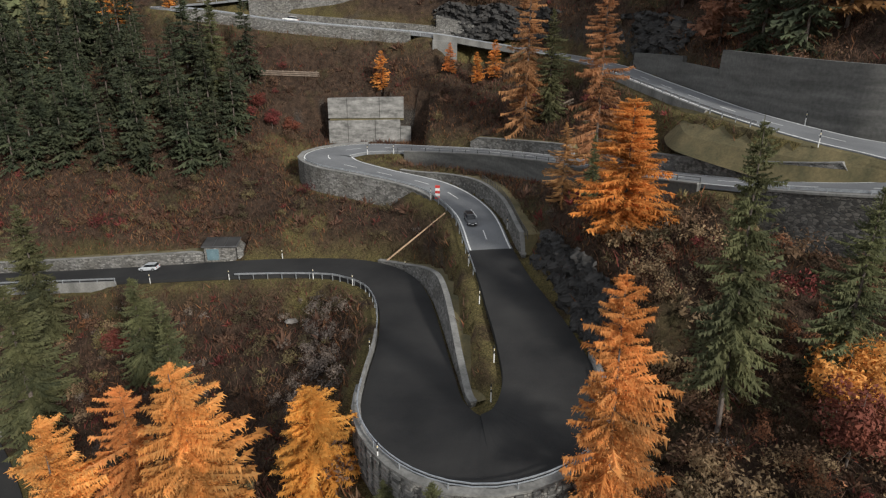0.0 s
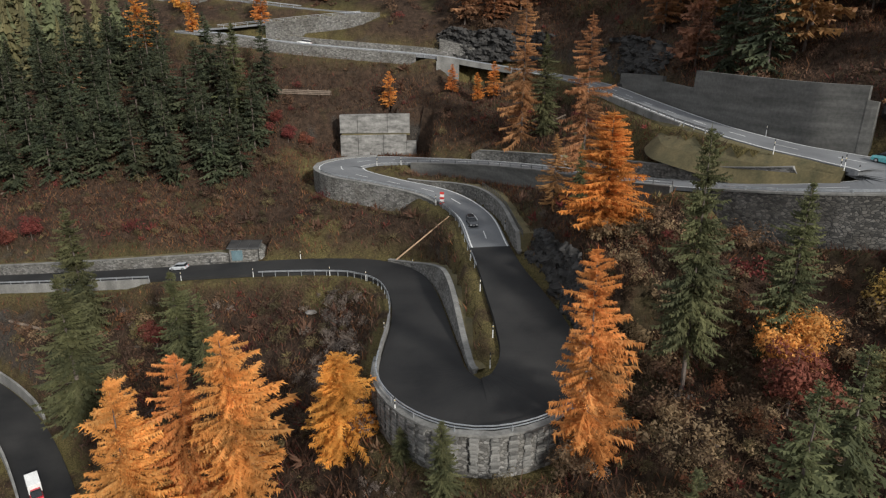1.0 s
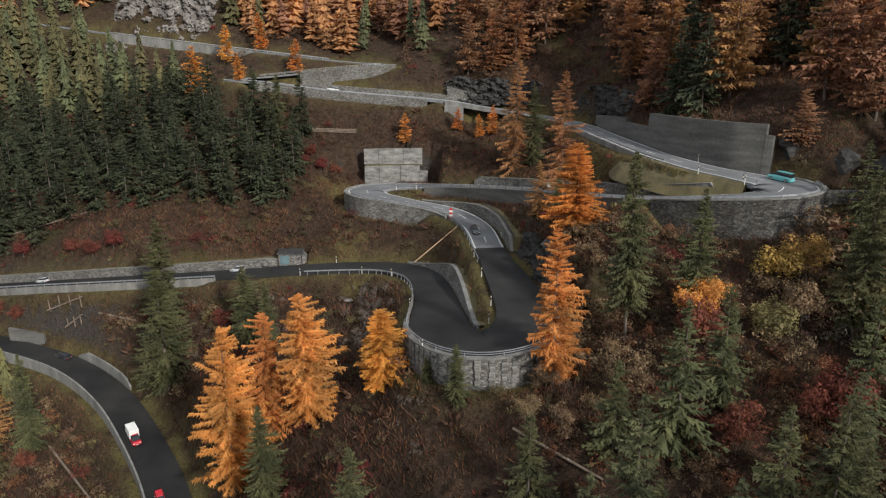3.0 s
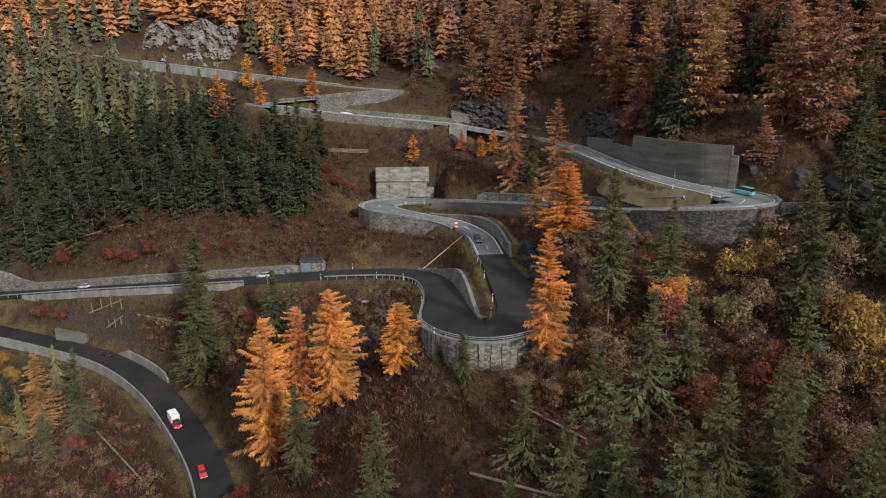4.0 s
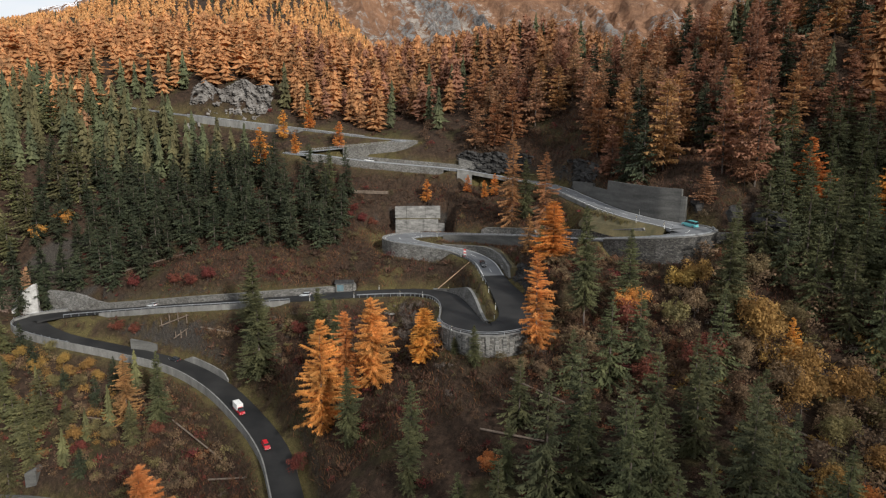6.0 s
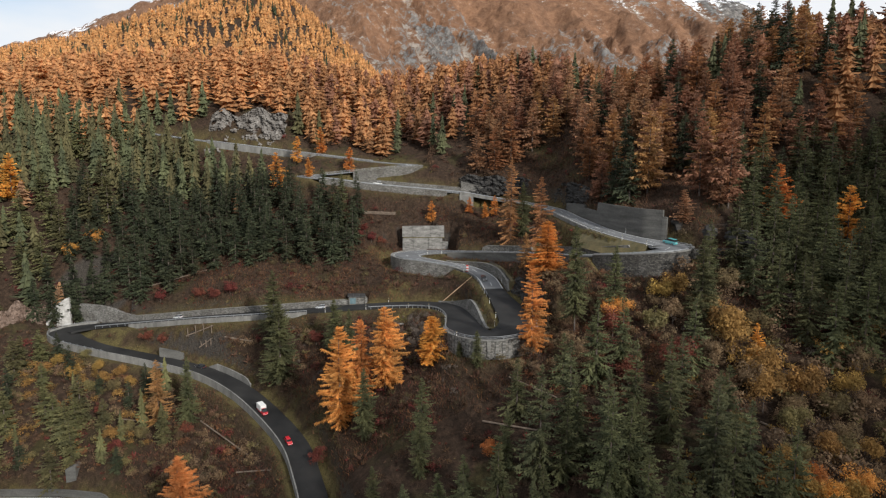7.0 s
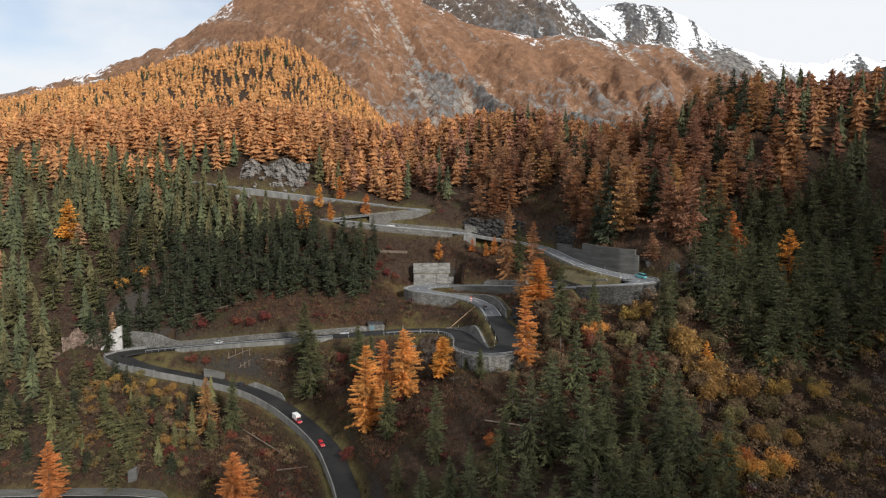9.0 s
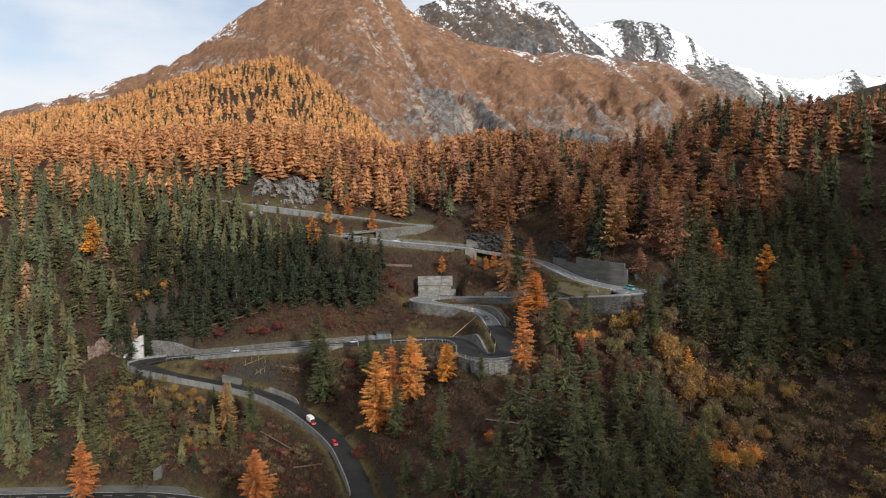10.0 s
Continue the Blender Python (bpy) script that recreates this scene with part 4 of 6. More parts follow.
def stem_mesh(rng, h, r, limbs, spread):
    bm = bmesh.new()
    beam_bm(bm, (0, 0, -1.0), (0, 0, h * 0.5), r, r * 0.62, 8)
    beam_bm(bm, (0, 0, h * 0.5), (0.02 * h * rng.normal() * 0.3, 0, h * 0.98), r * 0.6, r * 0.08, 6)
    for k in range(limbs):
        f = 0.12 + 0.8 * (k + rng.random()) / limbs
        a = rng.random() * 6.2832
        ln = spread * (1 - f) ** 0.8 * 0.75 + 0.2
        beam_bm(bm, (0, 0, f * h), (math.cos(a) * ln, math.sin(a) * ln, f * h - 0.1 * ln), r * 0.22 * (1.1 - f), r * 0.05, 4)
    return bm


def tree_kind(name, label, rng, h, r, crown_va, leaf, limbs=14):
    root = tagged(new(name), label, "tree")
    part("trunk", from_bm("trunk", stem_mesh(rng, h, max(0.16, h * 0.012), limbs, r), BARK), root, "bare grey-brown trunk with thin limbs")
    if crown_va:
        part("crown", leaf_mesh("crown", *crown_va, leaf), root)
    return root


TREES = {}


def build_kinds():
    spec = []
    for k in range(4):
        g = np.random.default_rng(10 + k)
        bare = k == 2
        cv = boughs(g, 26, 4.9, 42, 9, 12, 0.2 if bare else 0.05, 0.66, 0.45, 0.2, 0.34, 0.2, 0.24, 0.55, 0.35, 0.08, 0.16, 0.1, 1)
        spec.append(("spruce_bare" if bare else "spruce_big", "spruce", "tall dark green spruce with a bare lower trunk" if bare else "tall olive-green spruce on the valley slope", 26, 5.0, cv, SPRUCE_OLIVE, 20))
    for k in range(4):
        g = np.random.default_rng(15 + k)
        cv = boughs(g, 24, 4.6 + 0.3 * (k % 2), 30, 7, 6, 0.04, 0.64 + 0.06 * (k % 3), 0.45, 0.2, 0.34, 0.2, 0.28, 0.55, 0.35, 0.08, 0.18, 0.12, 1)
        spec.append(("spruce_mid", "spruce", "dark olive-green spruce on the steep slope", 24, 4.7, cv, SPRUCE_OLIVE if k != 1 else SPRUCE_MIXED, 10))
    for k in range(6):
        g = np.random.default_rng(20 + k)
        cv = boughs(g, 22, 4.0 + 0.4 * (k % 3), 26, 7, 4, 0.04 + 0.08 * (k == 4), 0.58 + 0.07 * (k % 3), 0.4, 0.22, 0.34, 0.2, 0.34, 0.6, 0.35, 0.06, 0.18, 0.1, 1)
        spec.append(("spruce", "spruce", "dark green spruce in the stand on the slope", 22, 4.2, cv, SPRUCE, 6))
        if k < 3:
            spec.append(("spruce_sunlit", "spruce", "olive-green spruce on the open slope", 22, 4.2, cv, SPRUCE_SUNLIT, 6))
    for k in range(4):
        g = np.random.default_rng(30 + k)
        cv = boughs(g, 25, (4.7, 4.4, 5.2, 4.9)[k], 44, 8, 20, 0.08, (0.48, 0.44, 0.46, 0.54)[k], 0.4, -0.02, 0.2, 0.06, 0.16, 0.8, 0.5, 0.05, 0.24, 0.1, 5, 0.3, 0.45, 1.3)
        spec.append(("larch_big", "larch", "tall golden-orange autumn larch", 25, 5.0, cv, LARCH, 34))
    g = np.random.default_rng(37)
    spec.append(("larch_round", "larch", "full rounded deep-orange larch", 22, 5.0, boughs(g, 22, 4.8, 44, 8, 18, 0.05, 0.46, 0.35, 0.0, 0.16, 0.05, 0.17, 0.7, 0.4, 0.03, 0.12, 0.0, 5, 0.3, 0.45, 1.5), LARCH_DEEP, 24))
    g = np.random.default_rng(36)
    spec.append(("larch_thin", "larch", "tall rust-red larch with layered thin limbs", 26, 5.2, boughs(g, 26, 4.8, 36, 8, 18, 0.06, 0.62, 0.2, 0.08, 0.25, 0.15, 0.16, 0.7, 0.6, 0.08, 0.2, 0.16, 4, 0.32, 0.55, 0.9), LARCH_RUST, 44))
    for k in range(5):
        g = np.random.default_rng(40 + k)
        cv = boughs(g, 24, 4.6 + 0.4 * (k % 3), 28, 7, 4, 0.1, 0.48 + 0.08 * (k % 3), 0.45, -0.02, 0.2, 0.1, 0.24, 0.7, 0.5, 0.05, 0.22, 0.1, 3, 0.5, 0.5, 1.0)
        gold = k in (1, 4)
        spec.append(("larch_gold" if gold else "larch", "larch", "bright orange autumn larch" if gold else "rusty orange autumn larch", 24, 5.0, cv, (LARCH_DULL, LARCH_DEEP, LARCH_DULL, LARCH_RUST, LARCH_DEEP)[k], 14))
    for key, mt, lab in (("ochre_tree", OCHRE, "ochre-leaved broadleaf tree on the slope"), ("red_tree", RED, "dark red autumn shrub tree"), ("gold_bush", LARCH, "small bright golden-orange tree"), ("thicket_tree", THICKET, "bare brown broadleaf tree on the slope"), ("olive_tree", OLIVE, "olive-green broadleaf tree on the slope")):
        for k in range(2):
            g = np.random.default_rng(50 + len(spec))
            spec.append((key, "broadleaf_tree", lab, 9, 3.6, puff(g, 9, 3.4, 3400, 0.24, 26, 0.5), mt, 14))
    spec.append(("dead_spruce", "spruce", "bare grey dead spruce among the green ones", 22, 3.0, boughs(np.random.default_rng(77), 22, 3.4, 30, 7, 5, 0.04, 0.8, 0.2, 0.2, 0.2, 0.1, 0.07, 0.3, 0.4, 0.2), GREY_TWIG, 90))
    for key, nm, lab, h, r, cv, mt, lb in spec:
        ob = tree_kind(nm, lab, np.random.default_rng(len(TREES) + 5), h, r, cv, mt, lb)
        TREES.setdefault(key, []).append((ob, h))


build_kinds()
USED = set()
tree_rng = np.random.default_rng(3)


def plant(key, x, y, top=None, height=None, fat=1.0, label=""):
    """A tree at x, y, up to the height top (over the sea of the plan) or of the given height."""
    kinds = TREES[key]
    fresh = [e for e in kinds if id(e[0]) not in USED]
    ob, h = fresh[0] if fresh else kinds[int(tree_rng.integers(len(kinds)))]
    z = float(ground_z(x, y)[0])
    hh = (top - z) if top is not None else height
    s = hh / h
    m = Matrix.Translation((x, y, z - 0.1)) @ Matrix.Rotation(tree_rng.normal() * 0.025, 4, "X") @ Matrix.Rotation(tree_rng.random() * 6.28, 4, "Z") @ Matrix.Diagonal((s ** 0.7 * fat, s ** 0.7 * fat, s, 1))
    if id(ob) not in USED:
        USED.add(id(ob))
        ob.matrix_basis = m
        made = ob
    else:
        made = copy_thing(ob, Matrix(m))
        made.matrix_basis = m
    if label:
        made["label"] = label
    return made


# trees that stand out, each at its place: x, y, height of the top over the plan, breadth
GOLD = [(-29, 59.5, 7.2, 1.15), (-36.8, 62, 2.2, 0.8), (-43.2, 56.2, 0.9, 0.95), (15.2, 47, 22.0, 0.8), (-88.7, 42.5, -34.0, 1.1), (-173.5, 70.5, -42.5, 0.9)]
for gxx, gyy, tp, ft in GOLD:
    plant("larch_big", gxx, gyy, tp, fat=ft)
for gxx, gyy, tp, ft in [(-14.2, 58.3, 4.2, 1.3), (25.4, 85.0, 31.2, 1.3)]:
    plant("larch_round", gxx, gyy, tp, fat=ft)
for gxx, gyy, tp, ft in [(26.2, 108, 45.8, 0.85), (20, 103, 25, 0.9), (18.8, 147, 51.8, 0.85), (-117, 91.4, -21.4, 1.0)]:
    plant("larch_thin", gxx, gyy, tp, fat=ft)
RUSSET = [(107.5, 92.3, 51, 1.05), (126.5, 81.3, 44, 1.0), (-100, 205, 54.5, 1.0), (-93, 226, 63.5, 0.8), (-82, 236, 69, 0.75), (-62.1, 215.3, 57.6, 0.85),
          (-83, 206, 52, 0.8), (-231, 190, 54, 1.1), (-17, 181, 31, 0.8), (2, 183, 33, 0.7), (9, 176, 31, 0.7), (14, 178, 34, 0.8), (27, 99, 20, 0.9)]
for gxx, gyy, tp, ft in RUSSET:
    plant("larch_gold", gxx, gyy, tp, fat=ft)
for gxx, gyy, tp, ft in [(81, 95.5, 69.4, 1.0), (88.5, 88.5, 67.8, 0.95), (68, 113.5, 70.4, 1.0), (72.5, 87.5, 42, 1.1), (85.4, 88.5, 52, 0.9)]:
    plant("larch", gxx, gyy, tp, fat=ft)
DARK = [(29.8, 57.5, 32.8, 0.78), (42.1, 58.6, 26.6, 0.85), (-78, 112, 8.8, 1.1), (-71.5, 94, 0.5, 1.35), (-51.6, 96.8, 0.7, 1.15), (-45.5, 92, -2, 0.8), (-6, 51, -1.5, 0.8), (-34.3, 46.6, -8.4, 0.9), (24, 146, 42, 0.8), (24, 99, 24, 0.6),
        (64.8, 48.2, 31.1, 1.0), (-104.3, 88.3, -19.1, 0.8), (-1, 44.8, 3.5, 0.9), (-60.8, 176.0, 44.6, 1.0)]
for gxx, gyy, tp, ft in DARK:
    plant("spruce_bare" if gxx == 29.8 else "spruce_big", gxx, gyy, tp, fat=ft)
STAND = [(-16.5, 29.5, 19), (12.2, 7.8, 28.5), (25.4, -4.9, 29), (30.4, -1.5, 23), (43.3, -19.1, 21), (51.2, 24.5, 18), (49.4, -1.3, 26), (38.1, -9.4, 22), (37.8, -24, 24), (32.5, -21.3, 22), (1.8, 1.0, 18), (7.0, -19.4, 22), (13.5, -27, 22), (1.1, -17.4, 16),
         (-6.2, -5.1, 18), (25.0, -33, 22), (53.3, -24.8, 18), (59.8, -19.8, 18), (30.8, 32.5, 24), (21.5, 20.2, 24), (-16.6, 20.0, 17), (-11.9, 2.6, 14), (36, 14, 25), (44, 12, 22), (22, 33, 16), (40, 40, 20), (57, 33, 22), (58, 12, 20), (9, 28, 17), (18, 6, 20), (5, 14, 15)]
STAND_RIGHT = [(93.3, 42.6, 26), (105.1, 57.5, 28), (105.8, 47.6, 28), (120.7, 60.3, 28), (112, 42.0, 26), (124.3, 51.1, 28), (134.4, 57.6, 28), (129.6, 38.3, 24), (147.1, 53.6, 26), (86.8, 48.6, 24), (84.0, 57.7, 24), (82.4, 66.8, 25), (90.8, 59.8, 28),
               (145.4, 98.7, 26), (133.6, 105.5, 26), (154.4, 97.0, 26), (122.8, 104.1, 24), (101.7, 109.9, 24), (92.0, 77.5, 22), (98, 66, 25), (112, 66, 25), (118, 76, 26), (138, 74, 26), (148, 70, 25), (140, 88, 25), (158, 84, 25), (74, 66, 17), (70, 57, 21)]
STAND_LEFT = [(-54.3, 184.3, 24), (-64.9, 178.1, 24), (-76.9, 159.2, 19.5), (-66.8, 158.7, 20), (-109.0, 161.6, 19), (-116.6, 154.6, 18), (-100.2, 159.5, 20), (-88.9, 180.1, 22), (-97.8, 177.5, 20), (-105.2, 183.1, 24), (-132.8, 173.1, 22), (-128.8, 197.5, 24), (-149.4, 195.3, 18),
              (-150.5, 177.4, 20), (-167.6, 173.7, 22), (-171.8, 196.9, 26), (-182.9, 180.6, 24), (-140.1, 175.4, 22), (-118.0, 178.2, 24), (-126.7, 155.3, 18), (-164.7, 200.7, 22), (-88, 160, 20), (-94, 168, 20), (-80, 172, 22), (-72, 186, 22)]
STAND_FAR = [(-190.5, 200.6, 24), (-193.5, 223.9, 24), (-212.1, 222.6, 24), (-191.1, 188.3, 26), (-274.5, 189.9, 24), (-250.0, 183.3, 24), (-234.1, 174.0, 22), (-220.7, 179.4, 24), (-216.2, 190.1, 22), (-206.7, 181.2, 24), (-199.5, 175.4, 24), (-226.9, 165.0, 24), (-238.4, 150.4, 24),
             (-259.3, 163.1, 26), (-212.2, 164.8, 22), (-203.4, 166.6, 22), (-183.2, 191.2, 26), (-222.0, 145.0, 18), (-214.8, 146.9, 16), (-218.3, 128.9, 16), (-206.4, 96.8, 24), (-183.6, 100.1, 22), (-148.8, 95.8, 20), (-159.9, 96.8, 14), (-187.9, 117.9, 18), (-145.7, 83, 17), (-180.3, 124, 14), (-138.8, 93.0, 12), (-172.0, 110.6, 12), (-195.3, 106.1, 16), (-187.2, 121.4, 15), (-198, 113.3, 18), (-152, 91, 16), (-149, 92.5, 15), (-175.8, 85, 20), (-151, 78.5, 17), (-112, 84, 14), (-178, 96, 18), (-165, 100, 15)]
for rows, key in ((STAND, "spruce_mid"), (STAND_RIGHT, "spruce_mid"), (STAND_LEFT, "spruce"), (STAND_FAR, "spruce_sunlit")):
    for gxx, gyy, hh in rows:
        plant(key, gxx, gyy, height=hh, fat=1.3 if rows is STAND_FAR else 1.0)
plant("dead_spruce", 24.3, -23.5, height=21)
for key, rows in (("gold_bush", [(1.5, 18.0, 5), (41, 56, 9), (44, 57.5, 7), (73.7, -5.3, 7), (-184.4, 178.7, 8), (-193.3, 173.0, 8), (70.6, -1.5, 8), (81.7, -2.1, 8)]),
                  ("ochre_tree", [(69.9, 37.6, 15), (72.5, 24, 12), (75, 30, 13), (70, 44, 12), (68.0, -4.5, 9), (78.3, -5.2, 8), (107.5, 24.4, 7), (60, 58, 10), (56, 58, 9), (62.0, -3.4, 9), (65.7, -0.7, 10), (81.3, 8, 8), (95.7, 27, 9), (83.6, 26, 13), (90.4, 8, 7), (-170.7, 119, 6), (-159.8, 112.3, 7), (-175.1, 116.5, 7), (-150.9, 113.6, 6), (-140.3, 111, 6), (-146.3, 109, 6), (-134.4, 107.2, 5), (-133, 87.4, 6)]),
                  ("thicket_tree", [(58, 52, 9), (64, 36, 8), (80, 22, 8), (88, 14, 7), (98, 22, 8), (104, 34, 7), (76, 58, 8), (70, 28, 9), (96, 4, 7), (60, 22, 8), (110, 10, 7), (86, 0, 7), (120, 24, 7), (20, 52, 5), (14, 46, 4.5), (10, 41, 4.5), (16, 38, 5)]), ("olive_tree", [(-121, 86.9, 6), (-128.2, 89.9, 6), (-140.7, 106, 6), (-151.1, 107.5, 6), (-158.5, 118, 5), (66, 50, 11), (80, 44, 9), (62, 12, 9), (90, 22, 9), (100, 14, 8), (70, 4, 9), (52, 50, 8), (84, 8, 8), (60, -12, 9), (76, 16, 9)]),
                  ("red_tree", [(-137.4, 129, 5), (-129.8, 127, 5), (-104.3, 138.3, 6), (-119.6, 142.1, 5), (-111.5, 138.9, 6), (-103.2, 83.5, 5), (-142.5, 97.5, 5), (-130.2, 83.7, 6), (-46, 172, 5), (-41, 174, 4.5), (-50, 176, 4.5), (53.5, 32.1, 12), (55, 35, 9), (40.0, 51.3, 9), (39.5, 31.9, 8), (-139.8, 149, 6), (-173.0, 172.3, 7), (108.9, 43.8, 7), (-50, 53, 6), (-60, 104, 6)])):
    for gxx, gyy, hh in rows:
        plant(key, gxx, gyy, height=hh, fat=1.0)
plant("larch_gold", 76.1, 37.4, height=13, fat=0.7, label="slender golden-yellow young larch")


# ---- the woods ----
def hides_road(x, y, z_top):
    """True where a tree would block the camera's view of the road."""
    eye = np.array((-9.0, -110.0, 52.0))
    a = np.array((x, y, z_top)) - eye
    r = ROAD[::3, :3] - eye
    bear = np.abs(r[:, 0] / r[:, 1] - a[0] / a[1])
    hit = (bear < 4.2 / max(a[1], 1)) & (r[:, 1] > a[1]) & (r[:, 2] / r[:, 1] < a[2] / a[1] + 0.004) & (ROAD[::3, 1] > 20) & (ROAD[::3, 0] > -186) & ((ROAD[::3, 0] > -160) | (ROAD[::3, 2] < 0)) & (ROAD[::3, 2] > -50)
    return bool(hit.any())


def scatter(rng, box, n, apart, taken):
    """Places inside a box, off the road and apart from one another."""
    out = []
    tries = 0
    while len(out) < n and tries < n * 30:
        tries += 1
        x, y = box[0] + (box[1] - box[0]) * rng.random(), box[2] + (box[3] - box[2]) * rng.random()
        if np.min(np.hypot(ROAD[::2, 0] - x, ROAD[::2, 1] - y) - ROAD[::2, 3]) < 4.5:
            continue
        if any((x - a) ** 2 + (y - b) ** 2 < apart * apart for a, b in taken):
            continue
        out.append((x, y))
        taken.append((x, y))
    return out


wood_rng = np.random.default_rng(8)
taken = [(g[0], g[1]) for g in GOLD + RUSSET + DARK + STAND + STAND_LEFT + STAND_RIGHT + STAND_FAR] + [(81, 95.5), (88.5, 88.5), (68, 113.5)]
# box, how many, how far apart, share of larches, heights
WOODS = [((-200, -54, 151, 200), 95, 6.2, 0.0, (17, 25)), ((54, 150, 104, 215), 95, 7.5, 0.75, (20, 30)), ((5, 60, 205, 240), 20, 7.5, 0.9, (20, 28)), ((20, 64, -50, 30), 22, 7.0, 0.0, (15, 24)), ((-40, 14, -30, 20), 9, 8.0, 0.0, (9, 15)),
         ((95, 165, 36, 112), 85, 6.0, 0.03, (19, 27)), ((-230, -125, 76, 122), 16, 7.5, 0.03, (9, 15))]
for box, n, apart, gold, (h0, h1) in WOODS:
    for x, y in scatter(wood_rng, box, n, apart, taken):
        hh = h0 + (h1 - h0) * wood_rng.random()
        z = float(ground_z(x, y)[0])
        # woods are thinned to fit the camera's view of the road
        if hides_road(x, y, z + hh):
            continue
        plant("larch" if wood_rng.random() < gold else "spruce_mid" if box[2] < 0 or box[0] == 95 else "spruce", x, y, height=hh)


def clone_many(name, label, pieces, spots, mat, cat="trees"):
    """Many far trees as one mesh. spots: x, y, z, height scale, width scale, turn."""
    vs, ts = [], []
    for x, y, z, sh, sw, a in spots:
        v, tint = pieces[int(wood_rng.integers(len(pieces)))]
        c, s = math.cos(a), math.sin(a)
        w = np.empty_like(v)
        w[:, 0], w[:, 1], w[:, 2] = (v[:, 0] * c - v[:, 1] * s) * sw + x, (v[:, 0] * s + v[:, 1] * c) * sw + y, v[:, 2] * sh + z
        vs.append(w)
        ts.append(0.5 * tint + 0.5 * wood_rng.random())
    return tagged(new(name, leaf_mesh(name, np.vstack(vs), np.concatenate(ts), mat)), label, cat, kind="stuff")


def stems(name, label, spots, unit):
    """The trunks of many far trees as one mesh."""
    vs = []
    for x, y, z, sh, sw, a in spots:
        h = unit * sh
        for k in range(3):
            p, q = a + k * 2.0944, a + (k + 1) * 2.0944
            vs += [(x + 0.3 * math.cos(p), y + 0.3 * math.sin(p), z), (x + 0.3 * math.cos(q), y + 0.3 * math.sin(q), z), (x, y, z + h * 0.9)]
    return tagged(new(name, mesh_np(name, vs, np.arange(len(vs)).reshape(-1, 3), BARK)), label, "tree trunks", kind="stuff")


def spots_in(rng, n, fx0, fx1, fy0, fy1, h0, h1, unit, test=None, apart=0.0):
    x, y = fx0 + (fx1 - fx0) * rng.random(n), fy0 + (fy1 - fy0) * rng.random(n)
    zz = from_grid(fz, x, y)
    d = np.min(np.hypot(x[:, None] - ROAD[None, ::4, 0], y[:, None] - ROAD[None, ::4, 1]), 1)
    out = []
    for a, b, c, dd in zip(x, y, zz, d):
        if dd < 9 or (-36 < a < -4 and 160 < b < 184) or (-158 < a < -100 and 238 < b < 262) or (test and not test(a, b, c)):
            continue
        if apart and any((a - o[0]) ** 2 + (b - o[1]) ** 2 < apart * apart for o in out):
            continue
        h = h0 + (h1 - h0) * rng.random()
        out.append((a, b, c - 0.3, h / unit, h / unit * (0.8 + 0.45 * rng.random()), rng.random() * 6.28))
    return out


far_larch = [far_tree(s, 3.0, 3, 6, 0.04, 0.55, 0.4, 1.4, 3, 0.5) for s in range(60, 66)]
mid_larch = [far_tree(s, 2.75, 7, 9, 0.08, 0.48 + 0.07 * (s % 3), 0.42, 1.4, 13, 0.3) for s in range(70, 78)]
hill_larch = [far_tree(s, 2.8, 5, 8, 0.06, 0.48 + 0.07 * (s % 3), 0.42, 1.4, 8, 0.34) for s in range(110, 116)]
far_spruce = [far_tree(s, 1.85, 9, 9, 0.03, 0.8, 0.34, 1.7, 9) for s in range(80, 88)]
leaf_bush = [puff(np.random.default_rng(s), 8, 4.0, 190, 0.5, 10, 0.5) for s in range(86, 90)]
shrub = [puff(np.random.default_rng(s), 8, 4.2, 260, 0.42, 14, 0.6) for s in range(95, 99)]
r2 = np.random.default_rng(21)


def on_hill(a, b, c):
    d = b - VIEW[1]
    u = (a - VIEW[0]) / d
    if not (-0.85 < u < 0.1 and d < 1500):
        return False
    keep = 1.0 if d < 1300 else 1.0 - (d - 1300) / 300 * (0.3 + 0.7 * smooth01((u + 0.45) / 0.25))
    return r2.random() < keep and noise.noise((a / 60, b / 60, 4)) > -0.5


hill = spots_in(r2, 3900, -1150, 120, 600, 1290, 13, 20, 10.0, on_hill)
clone_many("larch_wood_far", "sunlit golden larch forest on the hillside", far_larch, hill, LARCH_HAZY)
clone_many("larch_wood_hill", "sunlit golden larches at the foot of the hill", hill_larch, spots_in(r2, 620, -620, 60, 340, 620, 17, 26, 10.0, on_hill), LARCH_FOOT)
clone_many("spruce_wood_far", "scattered dark spruces on the larch hillside", far_spruce, spots_in(r2, 1100, -900, 60, 360, 1250, 16, 24, 10.0, lambda a, b, c: on_hill(a, b, c) and noise.noise((a / 45, b / 45, 9)) > 0.2), SPRUCE)


def away(a, b, c):
    return all((a - p) ** 2 + (b - q) ** 2 > 36 for p, q in taken)


ridge = spots_in(r2, 1200, -110, 300, 240, 400, 15, 23, 10.0, away, 7.8) + spots_in(r2, 1300, 120, 420, 60, 330, 15, 23, 10.0, lambda a, b, c: b > 118 + 0.2 * (a - 150) and away(a, b, c), 7.8)
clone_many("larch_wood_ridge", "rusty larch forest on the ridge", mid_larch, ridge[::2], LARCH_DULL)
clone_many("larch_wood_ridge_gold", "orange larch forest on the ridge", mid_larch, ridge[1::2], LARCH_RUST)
stems("larch_trunks_ridge", "dark bare trunks under the ridge forest", ridge, 10.0)
